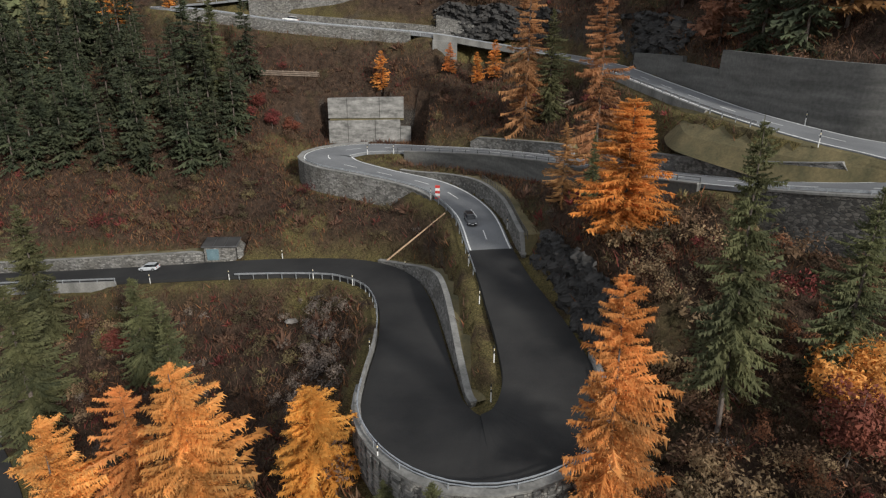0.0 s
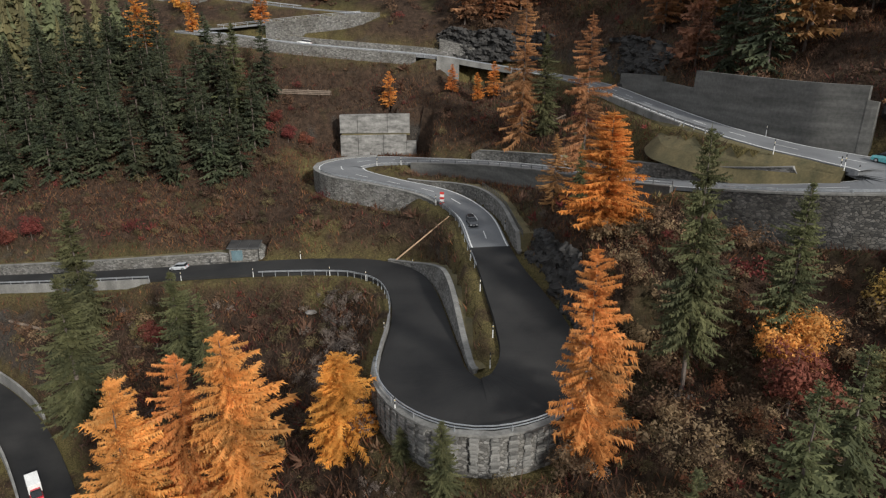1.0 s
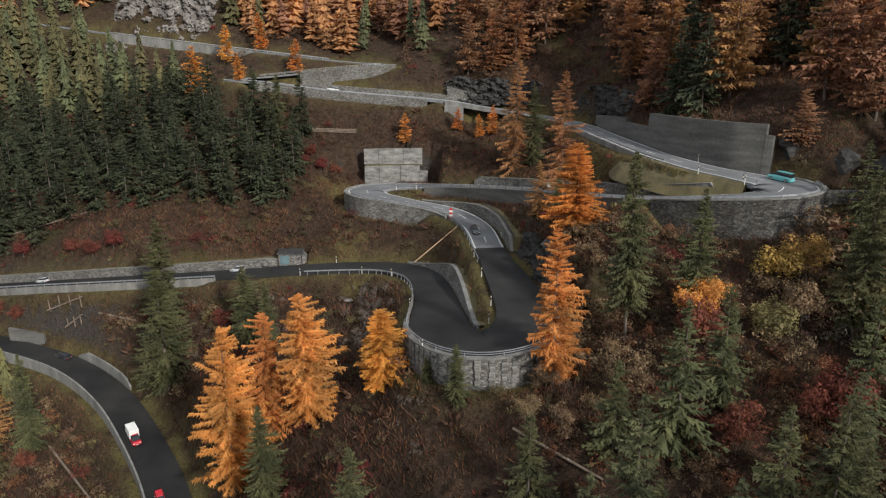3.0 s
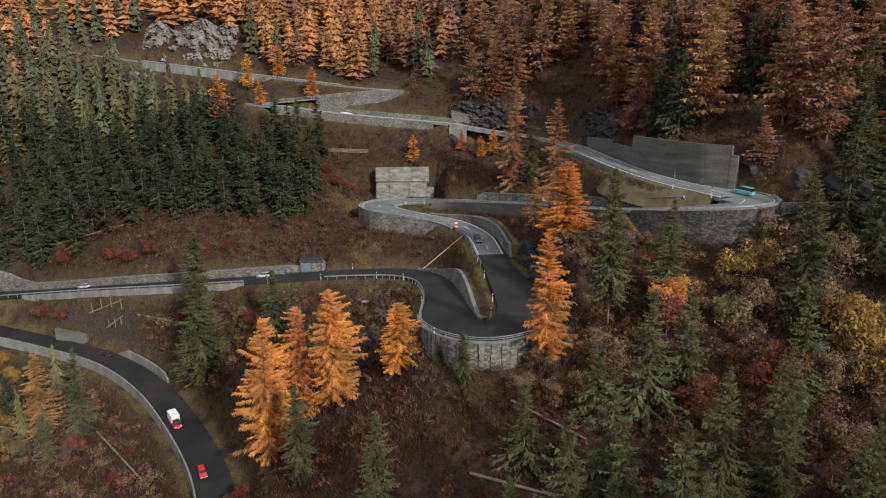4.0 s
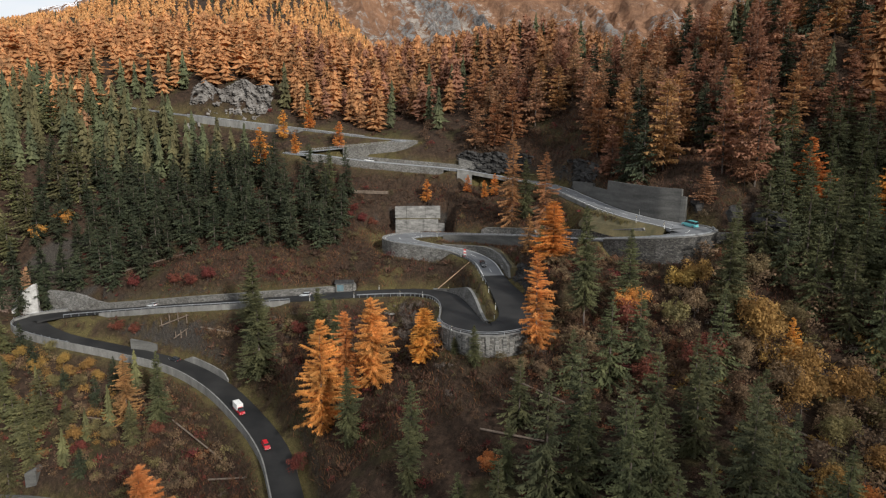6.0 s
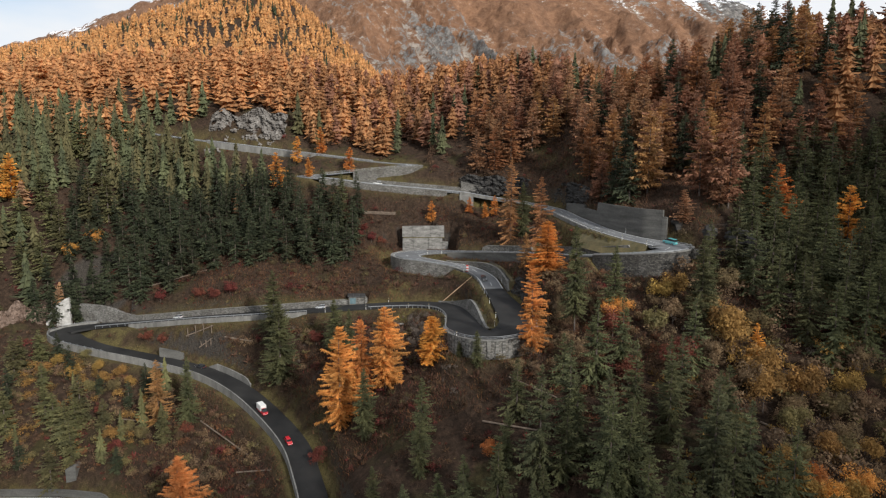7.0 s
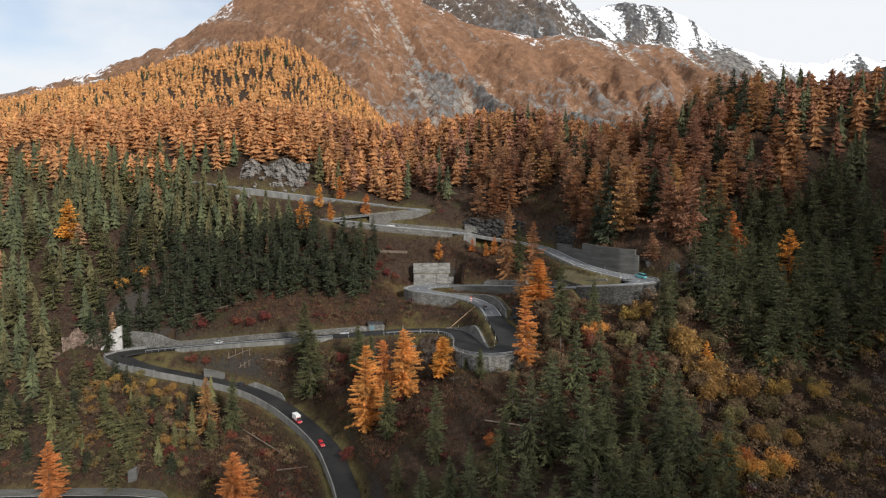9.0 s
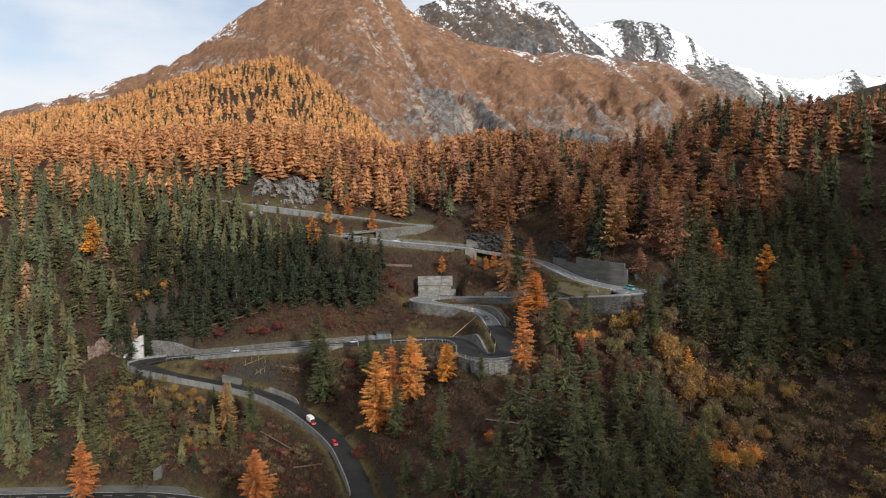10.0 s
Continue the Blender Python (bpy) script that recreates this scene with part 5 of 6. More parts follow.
clone_many("spruce_wood_ridge", "dark spruces among the larches on the ridge", far_spruce, spots_in(r2, 620, 110, 420, 40, 330, 17, 26, 10.0, lambda a, b, c: (b < 190 or r2.random() < 0.12) and away(a, b, c), 6.0) + spots_in(r2, 60, -60, 120, 220, 330, 16, 24, 10.0, away, 8.0), SPRUCE_MIXED)
left_larch = spots_in(r2, 340, -420, -40, 260, 345, 17, 25, 10.0, None, 6.6) + spots_in(r2, 60, -330, -168, 232, 266, 20, 27, 10.0, None, 8.0) + spots_in(r2, 16, -96, -40, 236, 262, 16, 24, 10.0, None, 8.0)
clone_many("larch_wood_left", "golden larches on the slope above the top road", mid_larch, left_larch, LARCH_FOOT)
stems("larch_trunks_left", "bare trunks of the larches above the top road", left_larch, 10.0)
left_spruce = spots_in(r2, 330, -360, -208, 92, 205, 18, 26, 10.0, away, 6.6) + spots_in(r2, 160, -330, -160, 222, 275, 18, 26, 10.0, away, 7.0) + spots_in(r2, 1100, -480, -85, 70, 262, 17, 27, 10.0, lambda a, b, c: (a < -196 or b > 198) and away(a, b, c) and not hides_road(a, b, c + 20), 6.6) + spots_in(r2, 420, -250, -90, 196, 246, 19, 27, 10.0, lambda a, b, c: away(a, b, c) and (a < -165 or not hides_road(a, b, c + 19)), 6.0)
clone_many("spruce_wood_left", "olive-green spruce forest on the far slope", far_spruce, left_spruce[::2], SPRUCE_SUNLIT)
clone_many("spruce_wood_left_dark", "dark spruce forest on the far slope", far_spruce, left_spruce[1::2], SPRUCE_MIXED)
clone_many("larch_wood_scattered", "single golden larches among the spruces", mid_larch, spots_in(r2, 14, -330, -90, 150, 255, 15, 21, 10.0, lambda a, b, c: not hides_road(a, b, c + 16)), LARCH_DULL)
clone_many("spruce_wood_right", "dark spruces on the steep right-hand slope", far_spruce, spots_in(r2, 200, 140, 260, -20, 120, 17, 25, 10.0, lambda a, b, c: noise.noise((a / 30, b / 30, 3)) > -0.15 and away(a, b, c), 6.0), SPRUCE_MIXED)
clone_many("ochre_wood", "ochre and yellow broadleaf thicket on the steep slope", shrub, spots_in(r2, 60, 66, 190, -70, 50, 4, 8, 8.0), OCHRE)
clone_many("brown_wood", "bare brown thicket on the steep slope", leaf_bush, spots_in(r2, 800, 62, 230, -90, 72, 3, 8, 8.0), THICKET)
clone_many("brown_wood_bend", "dull brown bushes below the bend", shrub, spots_in(r2, 260, 24, 68, 20, 82, 1.8, 4, 8.0), BROWN, "shrubs")
clone_many("thicket_bend", "bare pale-brown bushes below the bend and beside the hairpin", shrub, spots_in(r2, 230, 16, 74, 40, 86, 2.0, 4.6, 8.0, away), THICKET, "shrubs")
clone_many("russet_bend", "russet bushes beside the hairpin", shrub, spots_in(r2, 150, 12, 70, 20, 80, 1.6, 3.6, 8.0), RUSSET_LEAF, "shrubs")
clone_many("olive_wood", "olive thicket on the steep slope", shrub, spots_in(r2, 170, 48, 220, -90, 64, 3, 7, 8.0), OLIVE)
clone_many("under_wood", "olive-brown scrub between the roads", shrub, spots_in(r2, 420, -110, 40, 40, 165, 1.4, 3.4, 8.0), UNDER, "shrubs")
clone_many("grey_wood", "grey bare shrubs on the slopes", shrub, spots_in(r2, 50, -24, -9, 74, 106, 2.0, 3.6, 8.0) + spots_in(r2, 130, -75, 30, 40, 118, 1.2, 2.6, 8.0) + spots_in(r2, 120, 50, 160, -60, 60, 2, 5, 8.0), GREY_TWIG, "shrubs")
clone_many("red_wood", "dark red thicket among the spruces", shrub, spots_in(r2, 420, -240, 75, -20, 215, 1.5, 4.5, 8.0, lambda a, b, c: noise.noise((a / 16, b / 16, 6)) > 0.05), RED)
clone_many("brown_wood_left", "bare brown thicket between the roads", shrub, spots_in(r2, 900, -250, 75, -30, 215, 1.6, 4.5, 8.0, lambda a, b, c: noise.noise((a / 18, b / 18, 2)) > -0.2), BROWN)
clone_many("brown_wood_back", "bare brown thicket under the ridge forest", leaf_bush, spots_in(r2, 420, -120, 160, 203, 290, 3, 6, 8.0) + spots_in(r2, 420, 0, 190, 112, 215, 2.5, 5, 8.0, lambda a, b, c: a > 48 or b > 176), BROWN)
clone_many("russet_wood_low", "russet and ochre scrub on the lower slope", leaf_bush, spots_in(r2, 330, -270, -55, 10, 132, 1.5, 4, 8.0), RUSSET_LEAF, "shrubs")
clone_many("ochre_scrub_low", "ochre and olive bushes below the left-hand bend", shrub, spots_in(r2, 130, -185, -118, 84, 124, 2.0, 4.6, 8.0), OCHRE, "shrubs")
clone_many("thicket_low", "dull brown bushes between the lower roads", shrub, spots_in(r2, 330, -190, -62, 58, 128, 2.0, 4.4, 8.0), THICKET, "shrubs")
clone_many("olive_scrub_low", "olive bushes between the lower roads", shrub, spots_in(r2, 180, -190, -62, 50, 118, 2.0, 4.4, 8.0), OLIVE, "shrubs")
clone_many("spruce_wood_low", "young dark spruces on the lower slope", far_spruce, spots_in(r2, 260, -300, -112, 20, 122, 9, 17, 10.0, lambda a, b, c: not hides_road(a, b, c + 13) and away(a, b, c), 6.0), SPRUCE_SUNLIT)


# ---- brush ----
def twig_clump(seed, n=22):
    """A low bush: thin twigs that fan out from the ground, with small leaves at their ends."""
    rng = np.random.default_rng(seed)
    d = rng.normal(size=(n, 3))
    d[:, 2] = np.abs(d[:, 2]) * 0.9 + 0.25
    d /= np.linalg.norm(d, axis=1)[:, None]
    a = d * (0.15 + 0.5 * rng.random((n, 1)))
    b = d * (0.7 + 0.5 * rng.random((n, 1))) + rng.normal(0, 0.1, (n, 3))
    w = np.cross(d, rng.normal(size=(n, 3)))
    w /= np.linalg.norm(w, axis=1)[:, None]
    return np.stack([a + w * 0.13, a - w * 0.13, b], 1).reshape(-1, 3), np.repeat(rng.random(n), 3)


clumps = [twig_clump(s) for s in range(90, 98)]


def brush(name, label, n, box, mat, s0, s1, test=None, gap=6.5):
    x, y = box[0] + (box[1] - box[0]) * r2.random(n), box[2] + (box[3] - box[2]) * r2.random(n)
    d = np.min(np.hypot(x[:, None] - ROAD[None, ::2, 0], y[:, None] - ROAD[None, ::2, 1]) - ROAD[None, ::2, 3], 1)
    patch = noise_at(x, y, 22.0, 3)
    zz = ground_z(x, y)
    sp = []
    for a, b, c, dd, pp in zip(x, y, zz, d, patch):
        if (-35 < a < -5 and 162 < b < 180) or dd < 2.2 + 2.0 * r2.random() or (test and not test(pp)):
            continue
        s = s0 + (s1 - s0) * r2.random() ** 2
        sp.append((a, b, c - 0.15, s * (0.8 + 0.5 * r2.random()), s, r2.random() * 6.28))
    return clone_many(name, label, clumps, sp, mat, "shrubs")


NEAR_BOX, WIDE_BOX = (-200, 95, 20, 215), (-260, 220, -90, 260)
brush("brown_brush", "bare brown brush on the slope", 3200, NEAR_BOX, BROWN, 0.4, 1.5)
brush("red_brush", "dark red autumn shrubs on the slope", 1300, NEAR_BOX, RED, 0.4, 1.6, lambda p: p > 0.1)
brush("olive_brush", "olive-brown undergrowth on the slope", 1200, NEAR_BOX, OLIVE, 0.4, 1.4, lambda p: p < 0.05)
brush("brown_brush_outer", "brown undergrowth under the trees", 2400, WIDE_BOX, BROWN, 1.0, 2.8)
brush("ochre_brush", "yellow-ochre autumn bushes", 500, (45, 140, -60, 45), OCHRE, 1.2, 2.6, lambda p: p > -0.1)
brush("red_brush_outer", "reddish undergrowth under the trees", 900, WIDE_BOX, RED, 1.0, 2.4, lambda p: p > 0.05)


def heath(name, label, n, box, mat, h0, h1, low, high, seed, gap=0.6):
    """Dry stalks and twigs, thick on the ground, in patches."""
    rng = np.random.default_rng(seed)
    x, y = box[0] + (box[1] - box[0]) * rng.random(n), box[2] + (box[3] - box[2]) * rng.random(n)
    cl = from_grid(fclear, x, y)
    coarse = 4.0
    cx, cy = np.arange(box[0], box[1] + coarse, coarse), np.arange(box[2], box[3] + coarse, coarse)
    pat = np.array([[noise.fractal((a / 16, b / 16, seed * 1.3), 0.9, 2.1, 4) for a in cx] for b in cy])
    p = pat[((y - box[2]) / coarse).astype(int), ((x - box[0]) / coarse).astype(int)] + rng.normal(0, 0.15, n)
    ok = (cl > gap + rng.random(n)) & (p > low) & (p < high)
    x, y = x[ok], y[ok]
    z = ground_z(x, y) - 0.05
    k = len(x)
    h = h0 + (h1 - h0) * rng.random(k) ** 1.6
    a = rng.random(k) * 6.28
    w = 0.05 + 0.05 * rng.random(k) + 0.04 * h
    lean = rng.normal(0, 0.55, (k, 2)) * h[:, None]
    root = np.stack([x, y, z], 1)
    s = np.stack([np.cos(a) * w, np.sin(a) * w, np.zeros(k)], 1)
    v = np.stack([root - s, root + s, root + np.stack([lean[:, 0], lean[:, 1], h], 1)], 1).reshape(-1, 3)
    return tagged(new(name, mesh_np(name, v, np.arange(len(v)).reshape(-1, 3), mat)), label, "heath", kind="stuff")


SLOPE_BOX = (-125, 85, 35, 205)
heath("brown_heath", "thick dry brown heath and twigs", 120000, SLOPE_BOX, BROWN, 0.4, 1.5, -0.5, 9, 3, 2.0)
heath("russet_heath", "patches of russet heath", 60000, SLOPE_BOX, RUSSET_LEAF, 0.4, 1.5, 0.08, 9, 5, 2.2)
heath("red_heath", "patches of dark red bilberry heath", 45000, SLOPE_BOX, RED, 0.4, 1.4, 0.12, 9, 7, 2.6)
heath("dry_grass", "olive and straw-coloured dry grass", 60000, SLOPE_BOX, OLIVE, 0.2, 0.6, -0.1, 9, 9, 0.3)


# ---- walls, blocks and buildings that stand alone ----
def prism(name, outline, depth, m, mat):
    """A slab: an outline in its own x and z, drawn out along y, with softened edges, at the pose m."""
    bm = bmesh.new()
    a = [bm.verts.new((x, 0, z)) for x, z in outline]
    b = [bm.verts.new((x, depth, z)) for x, z in outline]
    bm.faces.new(a)
    bm.faces.new(b[::-1])
    for k in range(len(a)):
        j = (k + 1) % len(a)
        bm.faces.new((a[k], b[k], b[j], a[j]))
    bmesh.ops.recalc_face_normals(bm, faces=bm.faces)
    bmesh.ops.bevel(bm, geom=list(bm.edges), offset=0.06, segments=1, affect="EDGES")
    bmesh.ops.transform(bm, matrix=m, verts=bm.verts)
    return from_bm(name, bm, mat)


def panel_wall(name, label, m, spans, mat, depth=1.2):
    """A concrete wall of separate cast panels. spans: x from, x to, foot, top at start, top at end."""
    root = tagged(new(name), label, "wall", kind="structure")
    for x0, x1, foot, t0, t1 in spans:
        part("panel", prism("panel", [(x0 + 0.04, foot), (x1 - 0.04, foot), (x1 - 0.04, t1), (x0 + 0.04, t0)], depth, m, mat), root)
    return root


panel_wall("wall_block_lower", "pale weathered concrete block beside the bend", pose(-31.0, 172.6, 7.0, -4, 0, 1.5), [(0, 5.2, -1, 6.2, 6.3), (5.2, 12.6, -1, 6.3, 6.4), (12.6, 19.4, -1, 6.4, 6.5), (19.4, 22.3, -1, 4.6, 4.5)], CONCRETE_LIGHT, 3.0)
panel_wall("wall_block_upper", "pale weathered concrete block on the slope", pose(-31.3, 174.6, 13.2, -4, 0, 1.5), [(0, 5.2, 0.4, 5.7, 5.8), (5.2, 14, 0.4, 5.8, 5.9), (14, 20.6, 0.4, 5.9, 6.0)], CONCRETE_LIGHT, 3.0)
tagged(new("ledge_grass", prism("ledge_grass", [(0.3, 0.2), (20.3, 0.2), (20.3, 0.5), (0.3, 0.5)], 2.0, pose(-31.0, 173.4, 13.0, 0, 0, 1.5), BANK)), "strip of grass on the block's ledge", "grass", kind="structure")


def high_wall(name, label, cuts, mat, root=None):
    """The tall concrete wall above the right-hand bend: cuts are road places with the top's height at both ends."""
    root = tagged(new(name), label, "wall", kind="structure")
    for a, b, t0, t1 in cuts:
        i0, i1 = sorted((near(*a), near(*b)))

        def outline(i):
            o = ROAD[i, 3] + 1.0
            h = t0 + (t1 - t0) * (i - i0) / max(1, i1 - i0) - ROAD[i, 2]
            return [(o + 0.07 * h, h), (o + 0.07 * h + 0.8, h), (o + 1.6, -1.0), (o, -1.0)]
        pans = max(1, round((i1 - i0) / 14))
        edges = [i0 + round((i1 - i0) * k / pans) for k in range(pans + 1)]
        for k in range(pans):
            part("panel", sweep("panel", edges[k], edges[k + 1], lambda i, d=0.04 * (k % 2): [(o + d, h) for o, h in outline(i)], mat), root)
    return root


high_wall("wall_high_concrete", "tall grey concrete retaining wall above the bend",
          [((40.4, 155, 28.8), (43.3, 132, 27.6), 32.0, 32.9), ((43.3, 132, 27.6), (45.6, 119, 26.7), 31.7, 31.4), ((45.6, 119, 26.7), (50, 103, 25.7), 34.9, 34.8), ((50, 103, 25.7), (60.0, 84.3, 24.2), 34.8, 34.6), ((60.0, 84.3, 24.2), (61.6, 82.2, 24.0), 32.4, 32.2)], CONCRETE_DARK)
high_wall("wall_stone_up", "grey stone wall at the foot of the dark crag", [((8, 194, 33), (-3, 197, 34.3), 39.6, 37.0)], STONE)

# bend D: pale wall and the stone wall beside it
tagged(new("wall_white_bend", prism("wall_white_bend", [(0, -30), (11, -30), (11, -12.6), (9.2, -13.2), (4, -16.6), (0.6, -23.5)], 2.0, pose(-195.6, 152.0, 0, 0, 0, 12), CONCRETE_WHITE)), "pale concrete wall under the crag at the left-hand bend", "wall", kind="structure")
tagged(new("wall_stone_bend", prism("wall_stone_bend", [(0, -29), (32, -25), (32, -19.9), (26, -19.2), (20, -17.4), (13, -16.3), (1, -16.2), (0, -17)], 1.2, pose(-182.5, 157.6, 0, 0, 0, -15), STONE)), "rounded grey stone wall at the left-hand bend", "wall", kind="structure")
tagged(new("pillar_low", prism("pillar_low", [(-145.6, -68), (-141.9, -68), (-141.9, -57), (-143, -56.6), (-145.6, -58)], 4.0, pose(0, 78.5, 0), CONCRETE_DARK)), "concrete buttress above the lowest road", "wall", kind="structure")
tagged(new("wall_culvert", prism("wall_culvert", [(-129, -31.5), (-119, -33.5), (-119, -28.5), (-122, -27.5), (-129, -26.2)], 1.0, pose(0, 121.0, 0), CONCRETE_DARK)), "pale concrete culvert wall above the lower road", "wall", kind="structure")
wall("wall_viaduct", (-258, 269, 75.7), (-205, 261, 68), -1, CONCRETE_LIGHT, "pale retaining wall of the top road", 0.15, -5.0, 0.6, 0.7)
wall("bridge_deck", (-2, 196.6, 34.1), (22, 187.5, 31.3), -1, CONCRETE, "concrete edge beam of the road bridge", 0.1, -1.1, 0.5, 0.7)
tagged(new("bridge_pier", prism("bridge_pier", [(-3, 24), (4, 24), (4, 32.4), (-3, 33.2)], 5.0, pose(0, 189.5, 0), CONCRETE)), "concrete bridge abutment", "wall", kind="structure")
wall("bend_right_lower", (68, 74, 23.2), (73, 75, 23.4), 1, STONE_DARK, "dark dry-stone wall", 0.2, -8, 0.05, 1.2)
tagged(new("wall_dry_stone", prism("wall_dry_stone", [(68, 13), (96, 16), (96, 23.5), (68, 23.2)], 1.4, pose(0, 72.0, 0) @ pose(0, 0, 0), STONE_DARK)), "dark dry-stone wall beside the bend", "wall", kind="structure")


def hut():
    """A small stone hut with a slab roof, built into the slope."""
    root = tagged(new("roadside_hut"), "small grey stone hut with a slate slab roof by the road", "hut")
    m = pose(-50.4, 125.0, -8.0, 0, 0, 7)
    part("wall", prism("wall", [(0, -0.6), (6.4, -0.6), (6.4, 2.7), (0, 2.9)], 5.0, m, STONE), root)
    part("roof", prism("roof", [(-0.4, 2.92), (6.9, 2.72), (6.9, 2.98), (-0.4, 3.2)], 6.0, m @ pose(0, -0.5, 0), RUST), root, "dark slate slab roof")
    part("door", prism("door", [(0.5, -0.1), (3.0, -0.1), (3.0, 2.4), (0.5, 2.4)], 0.12, m @ pose(0, -0.1, 0), TEAL), root, "blue-grey steel door")
    for x, w in ((-4.5, -1), (6.6, 1)):
        part("wing_wall", prism("wing_wall", [(0, -0.6), (4.2, -0.6), (4.2, 1.4 if w < 0 else 0.4), (0, 0.3 if w < 0 else 3.0)] if w < 0 else [(0, -0.6), (1.2, -0.6), (1.2, 1.4), (0, 2.6)], 0.5 if w < 0 else 4.5, m @ pose(x, 0.6, 0), STONE), root)
    for k in range(3):
        part("roof_slab", prism("roof_slab", [(-0.3 + 2.4 * k, 3.22 - 0.068 * k), (1.9 + 2.4 * k, 3.16 - 0.068 * k), (1.9 + 2.4 * k, 3.24 - 0.068 * k), (-0.3 + 2.4 * k, 3.3 - 0.068 * k)], 5.7, m @ pose(0, -0.35, 0), ROCK), root)
    return root


TEAL = plain("blue_grey_paint", (0.08, 0.13, 0.15), (0.12, 0.18, 0.2), 6, 1.0, 0.5, 0.05)
hut()


# ---- rails, poles and markers ----
def box_mesh(name, size, mat, bev=0.01, at=(0, 0, 0)):
    return from_bm(name, box_bm(bmesh.new(), size, Matrix.Translation(at), bev), mat)


POST = box_mesh("post", (0.14, 0.14, 1.3), STEEL, 0.02, (0, 0, 0.1))
POST_DARK = box_mesh("post", (0.12, 0.12, 1.5), RUST, 0.02, (0, 0, 0.2))


def guard_rail(a, b, side, label, off=0.35, every=4, bars=((0.62, 0.32, 0.09),), mat=None, post=None, gap=None, high=0.0):
    """A steel rail on posts beside the road. bars: height, depth and thickness of each."""
    i0, i1 = sorted((near(*a), near(*b)))
    root = tagged(new("guard_rail"), label, "guard rail", "rails along the road")
    mat, post = mat or STEEL, post or POST
    for h, tall, thick in bars:
        def outline(i):
            o = ROAD[i, 3] + off
            return [(side * o, high + h + tall / 2), (side * (o + thick), high + h + tall / 2), (side * (o + thick), high + h - tall / 2), (side * o, high + h - tall / 2)]
        part("beam", sweep("beam", i0, i1, outline, mat), root)
    for i in range(i0, i1 + 1, every):
        o = side * (ROAD[i, 3] + off + 0.18)
        p = part("post", post, root)
        p.matrix_basis = Matrix.Translation((ROAD[i, 0] + LEFT[i, 0] * o, ROAD[i, 1] + LEFT[i, 1] * o, ROAD[i, 2] + high)) @ Matrix.Rotation(math.atan2(LEFT[i, 1], LEFT[i, 0]), 4, "Z")
    return root


TUBES = ((0.55, 0.1, 0.1), (0.95, 0.12, 0.12))
WBEAM = ((0.62, 0.34, 0.09),)
guard_rail((12.6, 66, 0.6), (-3.4, 68, -1.7), 1, "two-bar galvanised steel railing round the hairpin", 0.3, 3, TUBES, high=0.3)
guard_rail((-4.0, 84, -2.9), (-40, 119.2, -7.4), 1, "galvanised steel guard rail along the black road", 0.3, 3, WBEAM)
guard_rail((-66, 122.4, -10.1), (-166, 146.2, -23.9), 1, "galvanised steel guard rail above the concrete edge", 0.25, 4, WBEAM, high=0.2)
wall("parapet_white", (-2.9, 65.5, -1.6), (-4.0, 84, -2.9), 1, CONCRETE_LIGHT, "pale concrete parapet on the outside of the hairpin", 0.2, -1.0, 0.85, 0.4)
wall("kerb_hairpin", (12.5, 70, 1), (12.2, 64, 0.4), 1, CONCRETE_LIGHT, "low pale kerb wall", 0.2, -1.0, 0.5, 0.4)
guard_rail((-26, 150, 8.1), (9, 92, 3.3), -1, "galvanised steel guard rail along the grey road", 0.3, 4, WBEAM)
guard_rail((40, 91, 18.4), (-12, 157.4, 9.3), 1, "dark steel railing above the retaining wall", 0.25, 4, ((0.5, 0.06, 0.05), (0.95, 0.08, 0.06)), RUST, POST_DARK)
guard_rail((66, 78, 23.6), (44, 85, 19.5), 1, "pale steel guard rail on the outside of the bend", 0.25, 4, WBEAM)
guard_rail((42, 140, 28), (52, 98, 25.3), -1, "pale steel guard rail along the upper road", 0.3, 3, WBEAM)
guard_rail((-80, 206, 41.3), (24, 186, 31), -1, "low grey steel rail along the upper road", 0.3, 5, WBEAM)
guard_rail((-30, 216, 47.1), (-76, 212.4, 43), 1, "dark steel railing along the hairpin leg", 0.3, 4, TUBES, STEEL)
guard_rail((-150, 249.5, 61), (-50, 229, 49.6), -1, "grey steel rail along the top road", 0.3, 5, WBEAM)
guard_rail((-171, 146, -24.6), (-150, 123.8, -28.2), -1, "galvanised steel rail on the parapet of the bend", 0.3, 4, ((0.2, 0.12, 0.1),), high=0.95)
wall("wall_up_valley", (38, 160, 29), (48, 108, 26), -1, CONCRETE, "grey retaining wall below the upper road", 0.2, -3.5, 0.1, 0.6)

BLACK = plain("black_paint", (0.01, 0.01, 0.01), (0.02, 0.02, 0.02), 6, 1, 0.5, 0.05)
REDP = plain("red_paint", (0.42, 0.03, 0.025), (0.55, 0.05, 0.04), 6, 1, 0.45, 0.05)
WHITE = plain("white_paint", (0.62, 0.62, 0.6), (0.78, 0.78, 0.76), 6, 1, 0.45, 0.05)
YELLOW = plain("yellow_paint", (0.6, 0.4, 0.04), (0.7, 0.5, 0.06), 6, 1, 0.45, 0.05)


def round_mesh(name, r, z0, z1, mat, sides=8):
    return from_bm(name, beam_bm(bmesh.new(), (0, 0, z0), (0, 0, z1), r, r, sides), mat)


def snow_pole():
    root = tagged(new("snow_pole"), "black and white snow marker pole beside the road", "marker pole", "snow poles")
    part("pole", round_mesh("pole", 0.07, -0.4, 2.0, WHITE), root)
    part("black_band", round_mesh("black_band", 0.075, 0.9, 1.3, BLACK), root)
    part("black_band", round_mesh("black_band", 0.075, 1.65, 2.02, BLACK), root)
    part("reflector", round_mesh("reflector", 0.078, 1.42, 1.52, YELLOW), root)
    return root


pole = snow_pole()
first = True
